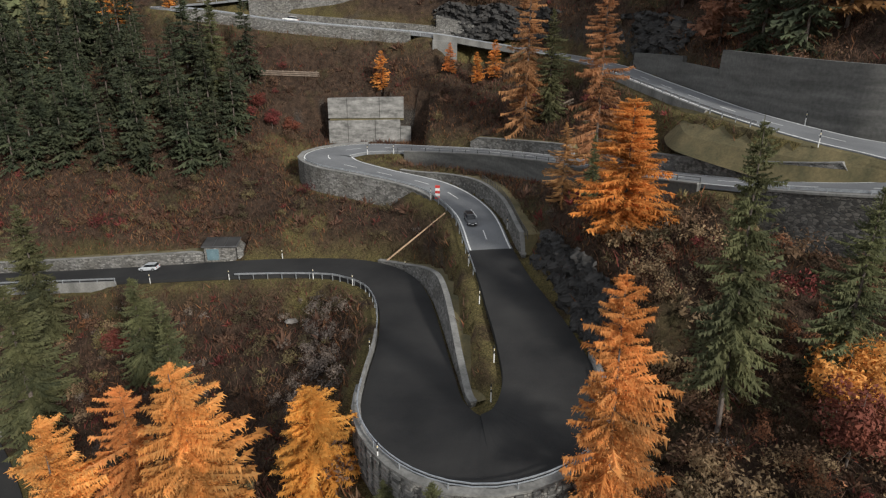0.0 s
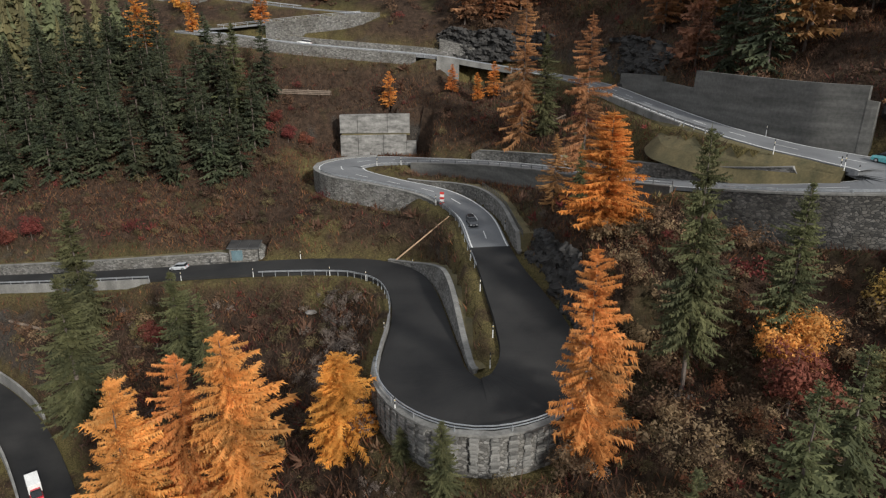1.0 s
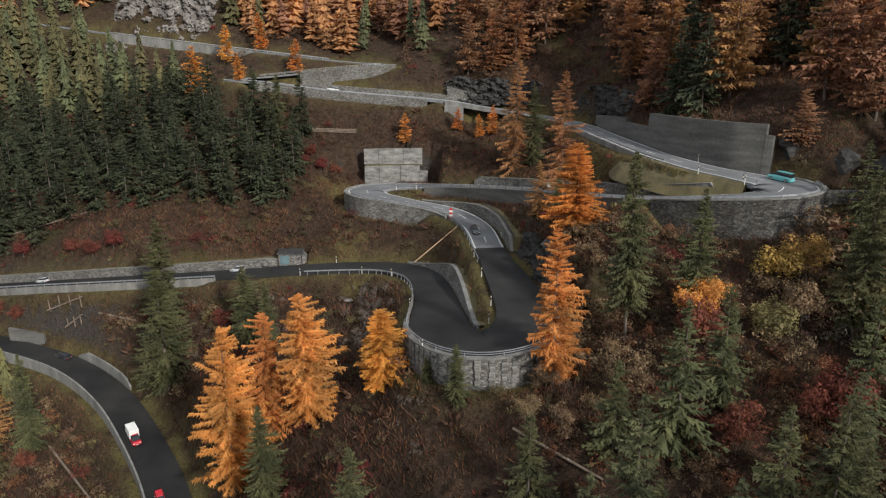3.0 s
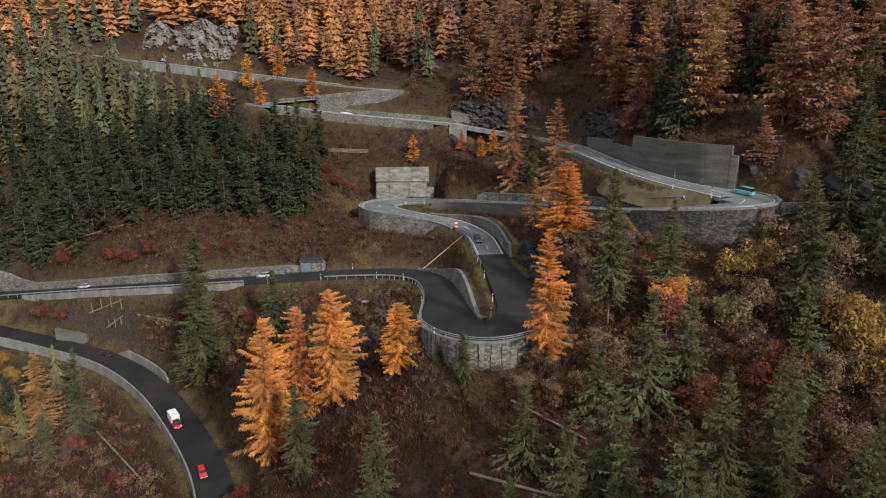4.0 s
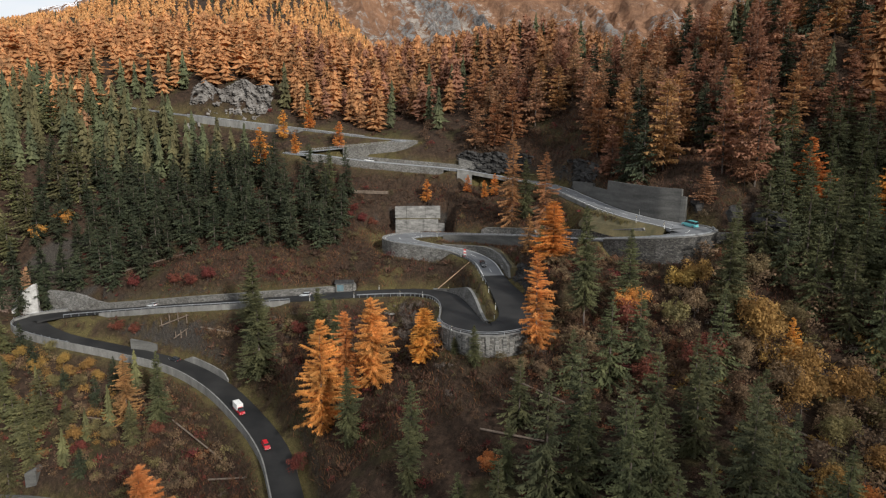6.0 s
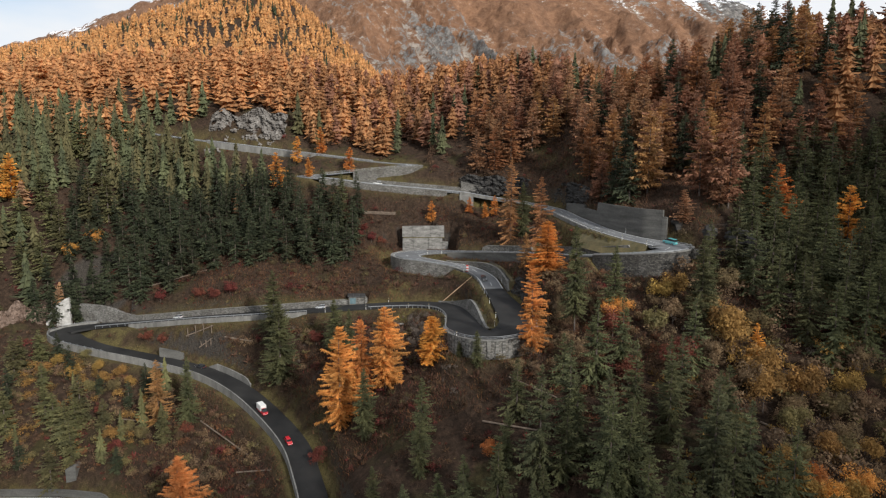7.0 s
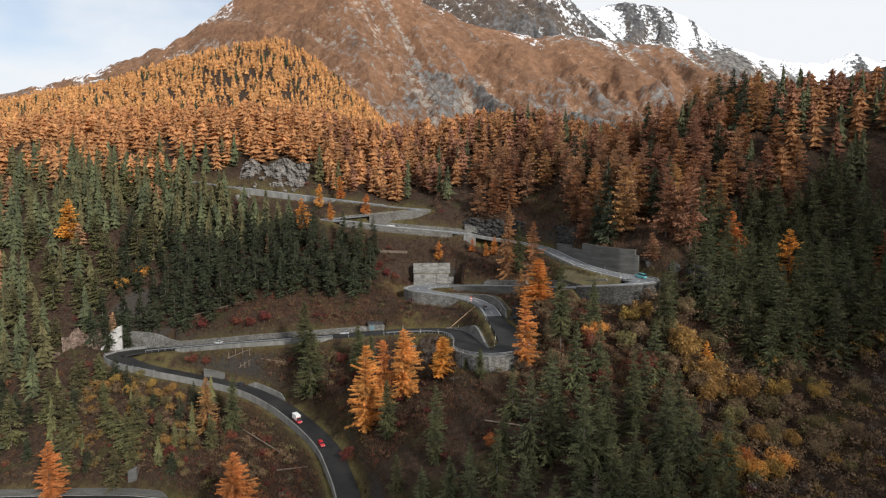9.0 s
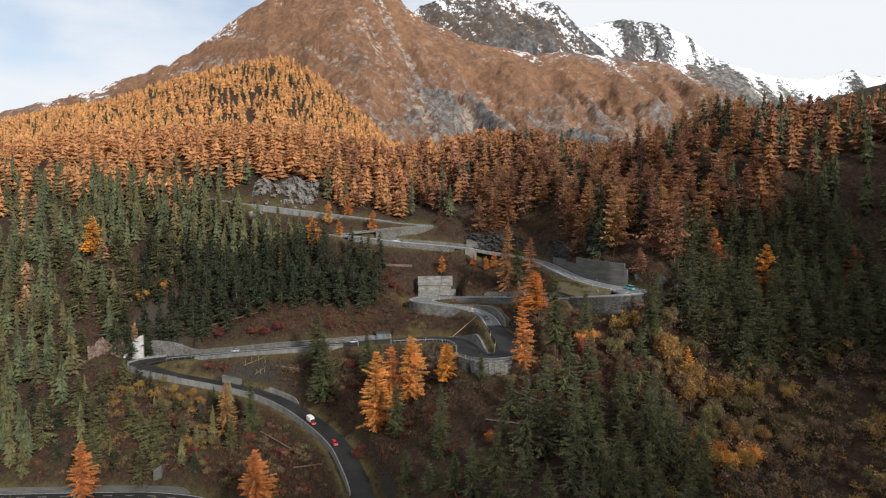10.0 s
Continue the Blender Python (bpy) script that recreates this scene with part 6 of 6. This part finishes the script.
POLES = [(8.6, 95, 3.5, -1), (10.3, 84, 2.6, -1), (12, 70, 1, -1), (11, 60, 0, -1), (0, 58, -1.2, 1), (8.5, 56.8, -0.4, 1), (-3.8, 78, -2.4, 1), (-12, 109, -5, 1), (-24, 116.6, -6, 1), (-41, 119.4, -7.5, 1), (-58, 121.4, -9.3, 1), (-80, 124.5, -11.6, 1),
         (-34, 118.5, -6.8, -1), (-12, 109, -5, -1), (-18, 158, 8.9, 1), (-10, 156, 9.4, 1), (2, 126.5, 6.3, -1), (7, 109, 4.6, 1), (62, 82, 24, -1), (56, 90, 24.7, -1), (52, 98, 25.2, 1), (66, 76, 23.3, -1), (58, 73.4, 22, -1)]
for x, y, z, sd in POLES:
    i = near(x, y, z)
    o = sd * (ROAD[i, 3] + 0.8)
    m = Matrix.Translation((ROAD[i, 0] + LEFT[i, 0] * o, ROAD[i, 1] + LEFT[i, 1] * o, ROAD[i, 2]))
    if first:
        pole.matrix_basis, first = m, False
    else:
        copy_thing(pole, m)


def marker_board():
    root = tagged(new("marker_board"), "red and white striped warning board on a post", "road sign")
    m = pose(-1.1, 123.2, 5.6, 0, 0, 8)
    part("post", from_bm("post", box_bm(bmesh.new(), (0.12, 0.12, 3.6), m @ pose(0, 0.1, 1.2)), STEEL), root)
    for k in range(5):
        part("stripe", from_bm("stripe", box_bm(bmesh.new(), (0.95, 0.08, 0.56), m @ pose(0, 0, 0.7 + 0.56 * k, 0, 6, 0), 0.01), REDP if k % 2 == 0 else WHITE), root)


marker_board()


def timber(name, label, a, b, r, mat=None):
    bm = beam_bm(bmesh.new(), a, b, r, r * 0.8, 8)
    for k in range(3):
        t = 0.2 + 0.3 * k
        p = Vector(a).lerp(Vector(b), t)
        beam_bm(bm, p, p + Vector((0.1, -0.3 - 0.1 * k, 0.25)), r * 0.3, r * 0.1, 5)
    return tagged(new(name, from_bm(name, bm, mat or DEADWOOD)), label, "log")


def gz(x, y, up=0.0):
    return (x, y, float(ground_z(x, y)[0]) + up)


rail_pole = from_bm("pale_timber_pole", beam_bm(bmesh.new(), gz(-11.4, 117.6, 0.5), gz(0.4, 115.6, 0.7), 0.17, 0.13, 8), PALEWOOD)
tagged(new("timber_pole", rail_pole), "long pale peeled timber pole on the slope", "log")
for a, b, rr in [((-78, 60), (-66, 55), 0.3), ((-100, 88), (-76, 66), 0.28), ((-100.7, 119.2), (-88, 114.5), 0.35), ((0, 30), (14, 22), 0.3), ((8, 40), (20, 30), 0.25), ((-150, 158), (-120, 154), 0.35), ((-135, 96), (-120, 92), 0.25), ((70, 20), (82, 12), 0.3)]:
    timber("fallen_log", "fallen weathered log lying on the slope", gz(*a, 0.5), gz(*b, 0.5), rr)


def timber_rack(name, label, x0, x1, y, n, tall, tiers, bend_y=0.0):
    """A snow fence: posts with logs laid across them."""
    root = tagged(new(name), label, "fence", "timber snow fences")
    for k in range(n):
        x = x0 + (x1 - x0) * k / (n - 1)
        g = gz(x, y + bend_y * k, -0.6)
        part("post", from_bm("post", beam_bm(bmesh.new(), g, (g[0], g[1] - 0.3, g[2] + tall + 0.6), 0.22, 0.18, 6), DEADWOOD), root)
    for t in range(tiers):
        a, b = gz(x0 - 0.8, y - 0.35, tall * (t + 1) / tiers - 0.2), gz(x1 + 0.8, y + bend_y * (n - 1) - 0.35, tall * (t + 1) / tiers - 0.2)
        part("log", from_bm("log", beam_bm(bmesh.new(), a, b, 0.24, 0.2, 8), DEADWOOD), root)
    return root


timber_rack("snow_fence", "dark timber snow fence on the slope above the bend", -55, -36, 187, 7, 1.5, 3)
timber_rack("snow_fence", "weathered timber snow fence above the lower road", -118, -107, 124.5, 4, 3.0, 1, -0.9)
timber_rack("snow_fence", "weathered timber snow fence above the lower road", -111.5, -107, 121.5, 3, 2.4, 1, -0.5)
timber_rack("snow_fence", "small timber snow fence on the bank", 22, 29, 148, 4, 1.6, 2)


def wire_fence(a, b, side, label):
    """A slatted fence on top of the stone wall."""
    i0, i1 = sorted((near(*a), near(*b)))
    root = tagged(new("mesh_fence"), label, "fence")

    def line(h):
        return lambda i: [(side * (ROAD[i, 3] + 1.6), h), (side * (ROAD[i, 3] + 1.66), h), (side * (ROAD[i, 3] + 1.66), h - 0.07), (side * (ROAD[i, 3] + 1.6), h - 0.07)]
    for h in (3.5, 3.9, 4.3):
        part("wire", sweep("wire", i0, i1, line(h), RUST), root)
    for i in range(i0, i1 + 1):
        o = side * (ROAD[i, 3] + 1.63)
        p = part("post", POST_DARK, root)
        p.matrix_basis = Matrix.Translation((ROAD[i, 0] + LEFT[i, 0] * o, ROAD[i, 1] + LEFT[i, 1] * o, ROAD[i, 2] + 3.4))


wire_fence((3, 124, 6), (8.4, 97, 3.5), 1, "dark rusty mesh fence on the stone wall")


# ---- rocks ----


def rock(x, y, z, sx, sy, sz, mat, label, seed):
    bm = bmesh.new()
    bmesh.ops.create_icosphere(bm, subdivisions=3, radius=1.0)
    for v in bm.verts:
        c = v.co
        k = noise.voronoi(c * 1.9 + Vector((seed, 0, seed * 0.7)))[0]
        d = 0.8 + 0.3 * (k[1] - k[0]) + 0.3 * noise.fractal(c * 1.3 + Vector((0, seed, 0)), 0.8, 2.0, 3)
        v.co = Vector((c.x * sx, c.y * sy, round(c.z * 5 + noise.noise(c * 3) * 0.8) / 5 * sz * 0.5 + c.z * sz * 0.5)) * d
    bmesh.ops.transform(bm, matrix=pose(x, y, z, 0, 0, seed * 40), verts=bm.verts)
    return tagged(new("rock_outcrop", from_bm("rock_outcrop", bm, mat)), label, "rock", "rock outcrops")


for k, (x, y, z, a, b, c) in enumerate([
                                        (73, 91, 29, 5, 4, 4), (80, 85, 27, 5, 4, 4), (0, 168, 12, 4, 2.5, 3), (6, 165, 12, 4, 2.5, 3), (-52, 76, -36, 4, 6, 4), (-62, 88, -34, 3, 5, 3),
                                        (88, 77, 26, 6, 4, 4), (12, 161, 15, 4, 2.5, 2.6)]):
    rock(x, y, z, a, b, c, ROCK, "dark layered rock outcrop on the slope", k + 1)
for k, (x, y, z, a, b, c) in enumerate([(-150, 243, 53, 7, 3, 4), (-166, 245, 51, 7, 4, 5), (-178, 238, 43, 6, 4, 5), 
                                        (-222, 262, 70, 8, 3, 3), (-240, 263, 70, 9, 3, 4), (-27, 101, -10.0, 1.3, 0.9, 0.4), (-60, 216, 41, 5, 2, 2.5)]):
    rock(x, y, z, a, b, c, ROCK_PALE, "pale fractured rock face on the slope", k + 40)


def cliff(label, a, b, z0, z1, depth, mat, seed, top_wave=4.0):
    """A broken rock face between two places, from z0 up to z1."""
    cols, rows = 110, 40
    a, b = np.array(a, float), np.array(b, float)
    along = (b - a) / np.linalg.norm(b - a)
    out = np.array((along[1], -along[0]))
    vs = []
    for r in range(rows):
        for c in range(cols):
            f, g = c / (cols - 1), r / (rows - 1)
            p = a + (b - a) * f
            top = z1 + top_wave * noise.noise((f * 4, seed, 0)) * 1.6 - 9 * abs(f - 0.5) ** 2
            z = z0 + (top - z0) * g
            q = Vector((f * 15 + g * 3, g * 7, seed))
            k = noise.voronoi(q * 1.1)[0]
            ledge = math.floor(g * 6 + 1.3 * noise.noise(q * 0.35)) / 6
            o = depth * (0.45 * (k[1] - k[0]) + 0.45 * noise.fractal(q * 0.8, 0.8, 2.0, 5)) - (0.6 * ledge + 0.5 * g) * depth + depth * 0.2 * ((z * 0.8 + f * 3 + 1.2 * noise.noise(q * 0.5)) % 1.0)
            vs.append((p[0] + out[0] * o, p[1] + out[1] * o, z + 0.8 * noise.noise(q * 3)))
    jj = (np.arange(rows - 1)[:, None] * cols + np.arange(cols - 1)[None, :]).ravel()
    return tagged(new("crag", mesh_np("crag", vs, np.c_[jj, jj + 1, jj + cols + 1, jj + cols], mat)), label, "rock", "rock outcrops")


cliff("pale fractured rock cliff above the top road", (-154, 256.8), (-106, 249.0), 55, 79, 6.0, ROCK_PALE, 1.0)
cliff("dark layered rock face beside the hairpin", (14.2, 97), (20.4, 68), 0.5, 10.5, 2.2, ROCK, 3.0, 1.5)
cliff("dark rock face above the bridge", (-4, 203), (36, 188), 33, 43, 3.0, ROCK, 5.0, 2.0)
cliff("dark rock face behind the upper road", (42, 176), (50, 140), 28, 41, 3.5, ROCK, 7.0, 2.0)
cliff("low dark rock face beside the lower road", (-42, 62), (-62, 92), -43, -34, 2.5, ROCK, 9.0, 2.0)
cliff("pale rock face among the trees", (166, 130), (188, 136), 56, 76, 4.0, ROCK_PALE, 13.0)
cliff("pale reddish rock slope beside the white wall", (-209, 141.5), (-194, 153), -31, -14.5, 3.0, ROCK_WARM, 17.0, 2.0)
cliff("low pale reddish rock at the foot of the spruces", (-217, 134.5), (-207, 140.5), -33, -23, 2.6, ROCK_WARM, 19.0, 2.0)
cliff("pale rock under the top road", (-182, 243), (-140, 238), 42, 56, 4.0, ROCK_PALE, 11.0)


# ---- vehicles ----
GLASS = plain("dark_window_glass", (0.012, 0.014, 0.016), (0.02, 0.022, 0.025), 3, 1, 0.08, 0.0)
TYRE = plain("tyre_rubber", (0.012, 0.012, 0.012), (0.02, 0.02, 0.02), 6, 1, 0.9, 0.1)
ALLOY = plain("wheel_alloy", (0.4, 0.4, 0.41), (0.55, 0.55, 0.56), 6, 1, 0.35, 0.0, 0.8)
LAMP = plain("headlamp_glass", (0.75, 0.75, 0.72), (0.85, 0.85, 0.83), 6, 1, 0.1, 0.0)
TAIL = plain("tail_lamp", (0.35, 0.01, 0.01), (0.45, 0.02, 0.02), 6, 1, 0.2, 0.0)


def paint(name, c):
    m = plain(name, c, tuple(v * 1.1 for v in c), 3, 0.8, 0.3, 0.0)
    m.node_tree.nodes["Principled BSDF"].inputs["Coat Weight"].default_value = 0.6
    return m


def loft(name, sections, mat):
    """A body from cross-sections: x, half-width, foot, top, half-width of the top."""
    bm = bmesh.new()
    rings = []
    for x, w, z0, z1, wt in sections:
        zm = z0 + (z1 - z0) * 0.6
        rings.append([bm.verts.new(p) for p in ((x, -w * 0.94, z0), (x, -w, zm), (x, -wt, z1), (x, wt, z1), (x, w, zm), (x, w * 0.94, z0))])
    for a, b in zip(rings, rings[1:]):
        for k in range(6):
            j = (k + 1) % 6
            bm.faces.new((a[k], a[j], b[j], b[k]))
    bm.faces.new(rings[0])
    bm.faces.new(rings[-1][::-1])
    return from_bm(name, bm, mat)


def car(name, label, body_mat, place, style="hatch", flip=False, lane=1.7):
    """A car in its lane. It points down the road, or up it with flip."""
    root = tagged(new(name), label, "car" if style != "truck" else "truck", "vehicles on the road")
    ln, w, hood, roof = {"hatch": (4.1, 0.88, 0.92, 1.48), "estate": (4.6, 0.9, 0.92, 1.5), "van": (5.0, 0.96, 1.15, 1.95), "pickup": (4.6, 0.9, 1.0, 1.65), "truck": (5.6, 1.0, 1.2, 2.1)}[style]
    h = ln / 2
    body = part("body", loft("body", [(-h, w * 0.86, 0.35, hood * 0.9, w * 0.8), (-h + 0.15, w, 0.25, hood, w * 0.93), (-0.2, w, 0.22, hood * 1.03, w * 0.94), (h * 0.45, w, 0.22, hood, w * 0.93), (h - 0.2, w * 0.97, 0.25, hood * 0.8, w * 0.88), (h, w * 0.84, 0.35, hood * 0.62, w * 0.76)], body_mat), root)
    back_x = {"hatch": -h + 0.1, "estate": -h + 0.1, "van": -h + 0.05, "pickup": -0.5, "truck": 0.9}[style]
    nose = {"van": h * 0.72, "truck": h * 0.8}.get(style, h * 0.42)
    part("windows", loft("windows", [(back_x, w * 0.88, hood * 0.97, hood + 0.05, w * 0.86), (back_x + 0.35, w * 0.88, hood * 0.97, roof - 0.06, w * 0.74), (nose * 0.3, w * 0.88, hood * 0.97, roof - 0.04, w * 0.74), (nose, w * 0.86, hood * 0.95, hood + 0.04, w * 0.82)], GLASS), root, "dark tinted windows")
    part("roof", loft("roof", [(back_x + 0.25, w * 0.74, roof - 0.09, roof - 0.02, w * 0.68), (0, w * 0.76, roof - 0.05, roof + 0.02, w * 0.7), (nose * 0.42, w * 0.74, roof - 0.1, roof - 0.02, w * 0.68)], body_mat), root)
    if style == "truck":
        part("cargo_box", from_bm("cargo_box", box_bm(bmesh.new(), (3.6, 2.1, 2.0), pose(-1.0, 0, 2.0), 0.04), WHITE), root, "white box cargo body")
    bm = bmesh.new()
    beam_bm(bm, (0, -0.11, 0), (0, 0.11, 0), 0.33, 0.33, 16)
    wheel = from_bm("tyre", bm, TYRE)
    bm = bmesh.new()
    beam_bm(bm, (0, -0.12, 0), (0, 0.12, 0), 0.2, 0.2, 10)
    rim = from_bm("rim", bm, ALLOY)
    for sx in (-h * 0.62, h * 0.64):
        for sy in (-w + 0.08, w - 0.08):
            wh = part("wheel", wheel, root)
            wh.matrix_basis = Matrix.Translation((sx, sy, 0.33))
            part("rim", rim, wh, "alloy rim")
    for sy in (-w * 0.66, w * 0.66):
        part("headlight", from_bm("headlight", box_bm(bmesh.new(), (0.14, 0.36, 0.16), pose(h - 0.07, sy, hood * 0.62), 0.03), LAMP), root)
        part("tail_light", from_bm("tail_light", box_bm(bmesh.new(), (0.1, 0.2, 0.3), pose(-h + 0.02, sy, hood * 0.78), 0.02), TAIL), root)
    part("number_plate", from_bm("number_plate", box_bm(bmesh.new(), (0.03, 0.5, 0.11), pose(h + 0.01, 0, 0.45)), WHITE), root)
    i = near(*place)
    o = -lane if not flip else lane
    ang = math.atan2(tang[i, 1], tang[i, 0]) + (math.pi if flip else 0)
    slope = math.asin((ROAD[i + 3, 2] - ROAD[i - 3, 2]) / 6.0) * (-1 if flip else 1)
    root.matrix_basis = Matrix.Translation((ROAD[i, 0] + LEFT[i, 0] * o, ROAD[i, 1] + LEFT[i, 1] * o, ROAD[i, 2] + 0.04)) @ Matrix.Rotation(ang, 4, "Z") @ Matrix.Rotation(-slope, 4, "Y")
    return root


car("car", "black estate car driving down the road", paint("black_car_paint", (0.012, 0.013, 0.015)), (6.6, 112, 4.9), "estate")
car("car", "silver hatchback on the black road", paint("silver_car_paint", (0.42, 0.44, 0.46)), (-62, 121.9, -9.6), "hatch")
car("car", "pale silver hatchback on the black road", paint("pale_silver_paint", (0.5, 0.52, 0.53)), (-128, 136, -17.8), "hatch")
car("truck", "red light truck with a white cargo box", paint("red_truck_paint", (0.42, 0.015, 0.025)), (-74, 82, -37.3), "truck")
car("car", "bright red compact car on the lower road", paint("red_car_paint", (0.5, 0.012, 0.02)), (-60, 63.5, -40), "hatch")
car("car", "dark grey car on the lower road", paint("dark_car_paint", (0.03, 0.032, 0.036)), (-110, 112, -32), "estate", True)
car("van", "turquoise van rounding the bend", paint("turquoise_van_paint", (0.12, 0.42, 0.44)), (63.5, 79.5, 23.8), "van", True, 2.4)
car("car", "white car on the upper road", paint("white_car_paint", (0.7, 0.7, 0.69)), (-46, 202.6, 37.8), "estate", True)


# ---- stones of the hairpin's wall ----
STONE_FACE = plain("hewn_grey_stone", (0.1, 0.097, 0.09), (0.21, 0.205, 0.19), 5, 0.8, 0.92, 0.5)
nt = STONE_FACE.node_tree
face = nt.nodes["Principled BSDF"].inputs["Base Color"].links[0].from_socket
shade = nt.nodes.new("ShaderNodeHueSaturation")
own = nt.nodes.new("ShaderNodeObjectInfo")
spread = nt.nodes.new("ShaderNodeMapRange")
spread.inputs["To Min"].default_value, spread.inputs["To Max"].default_value = 0.5, 1.5
nt.links.new(own.outputs["Random"], spread.inputs["Value"])
nt.links.new(spread.outputs["Result"], shade.inputs["Value"])
nt.links.new(face, shade.inputs["Color"])
nt.links.new(shade.outputs["Color"], nt.nodes["Principled BSDF"].inputs["Base Color"])


def stone_blocks(count, seed):
    """Rough hewn blocks of unit size, each with its own broken face."""
    rng, out = np.random.default_rng(seed), []
    for _ in range(count):
        bm = bmesh.new()
        box_bm(bm, (1.0, 1.0, 1.0), None, 0.09)
        for v in bm.verts:
            v.co += Vector(rng.normal(0, 0.035, 3))
        out.append(from_bm("stone", bm, STONE_FACE))
    return out


def lay_stones(parent, a, b, side, off, top, courses, high, long, seed):
    """Courses of stones on the face of a wall beside the road."""
    rng, blocks = np.random.default_rng(seed), stone_blocks(8, seed)
    i0, i1 = sorted((near(*a), near(*b)))
    for c in range(courses):
        u = i0 + rng.random() * long
        while u < i1 - 1:
            w = long * (0.65 + 0.7 * rng.random())
            k = min(i1, int(u + w / 2))
            scale_out = 1 + (off + ROAD[k, 3]) / 12.0 if ROAD[k, 1] < 66 else 1.0
            o = side * (ROAD[k, 3] + off + 0.03 * rng.normal())
            p = part("stone", blocks[int(rng.integers(len(blocks)))], parent)
            p.matrix_basis = Matrix.Translation((ROAD[k, 0] + LEFT[k, 0] * o, ROAD[k, 1] + LEFT[k, 1] * o, ROAD[k, 2] + top - high * (c + 0.5))) @ Matrix.Rotation(math.atan2(tang[k, 1], tang[k, 0]), 4, "Z") @ Matrix.Diagonal((w * scale_out * 0.95, 0.3, high * (0.82 + 0.14 * rng.random()), 1))
            u += w


lay_stones(WALL_HAIRPIN, (12.0, 61, 0.3), (-3.6, 66, -1.6), 1, 0.93, 0.0, 9, 0.52, 0.62, 5)
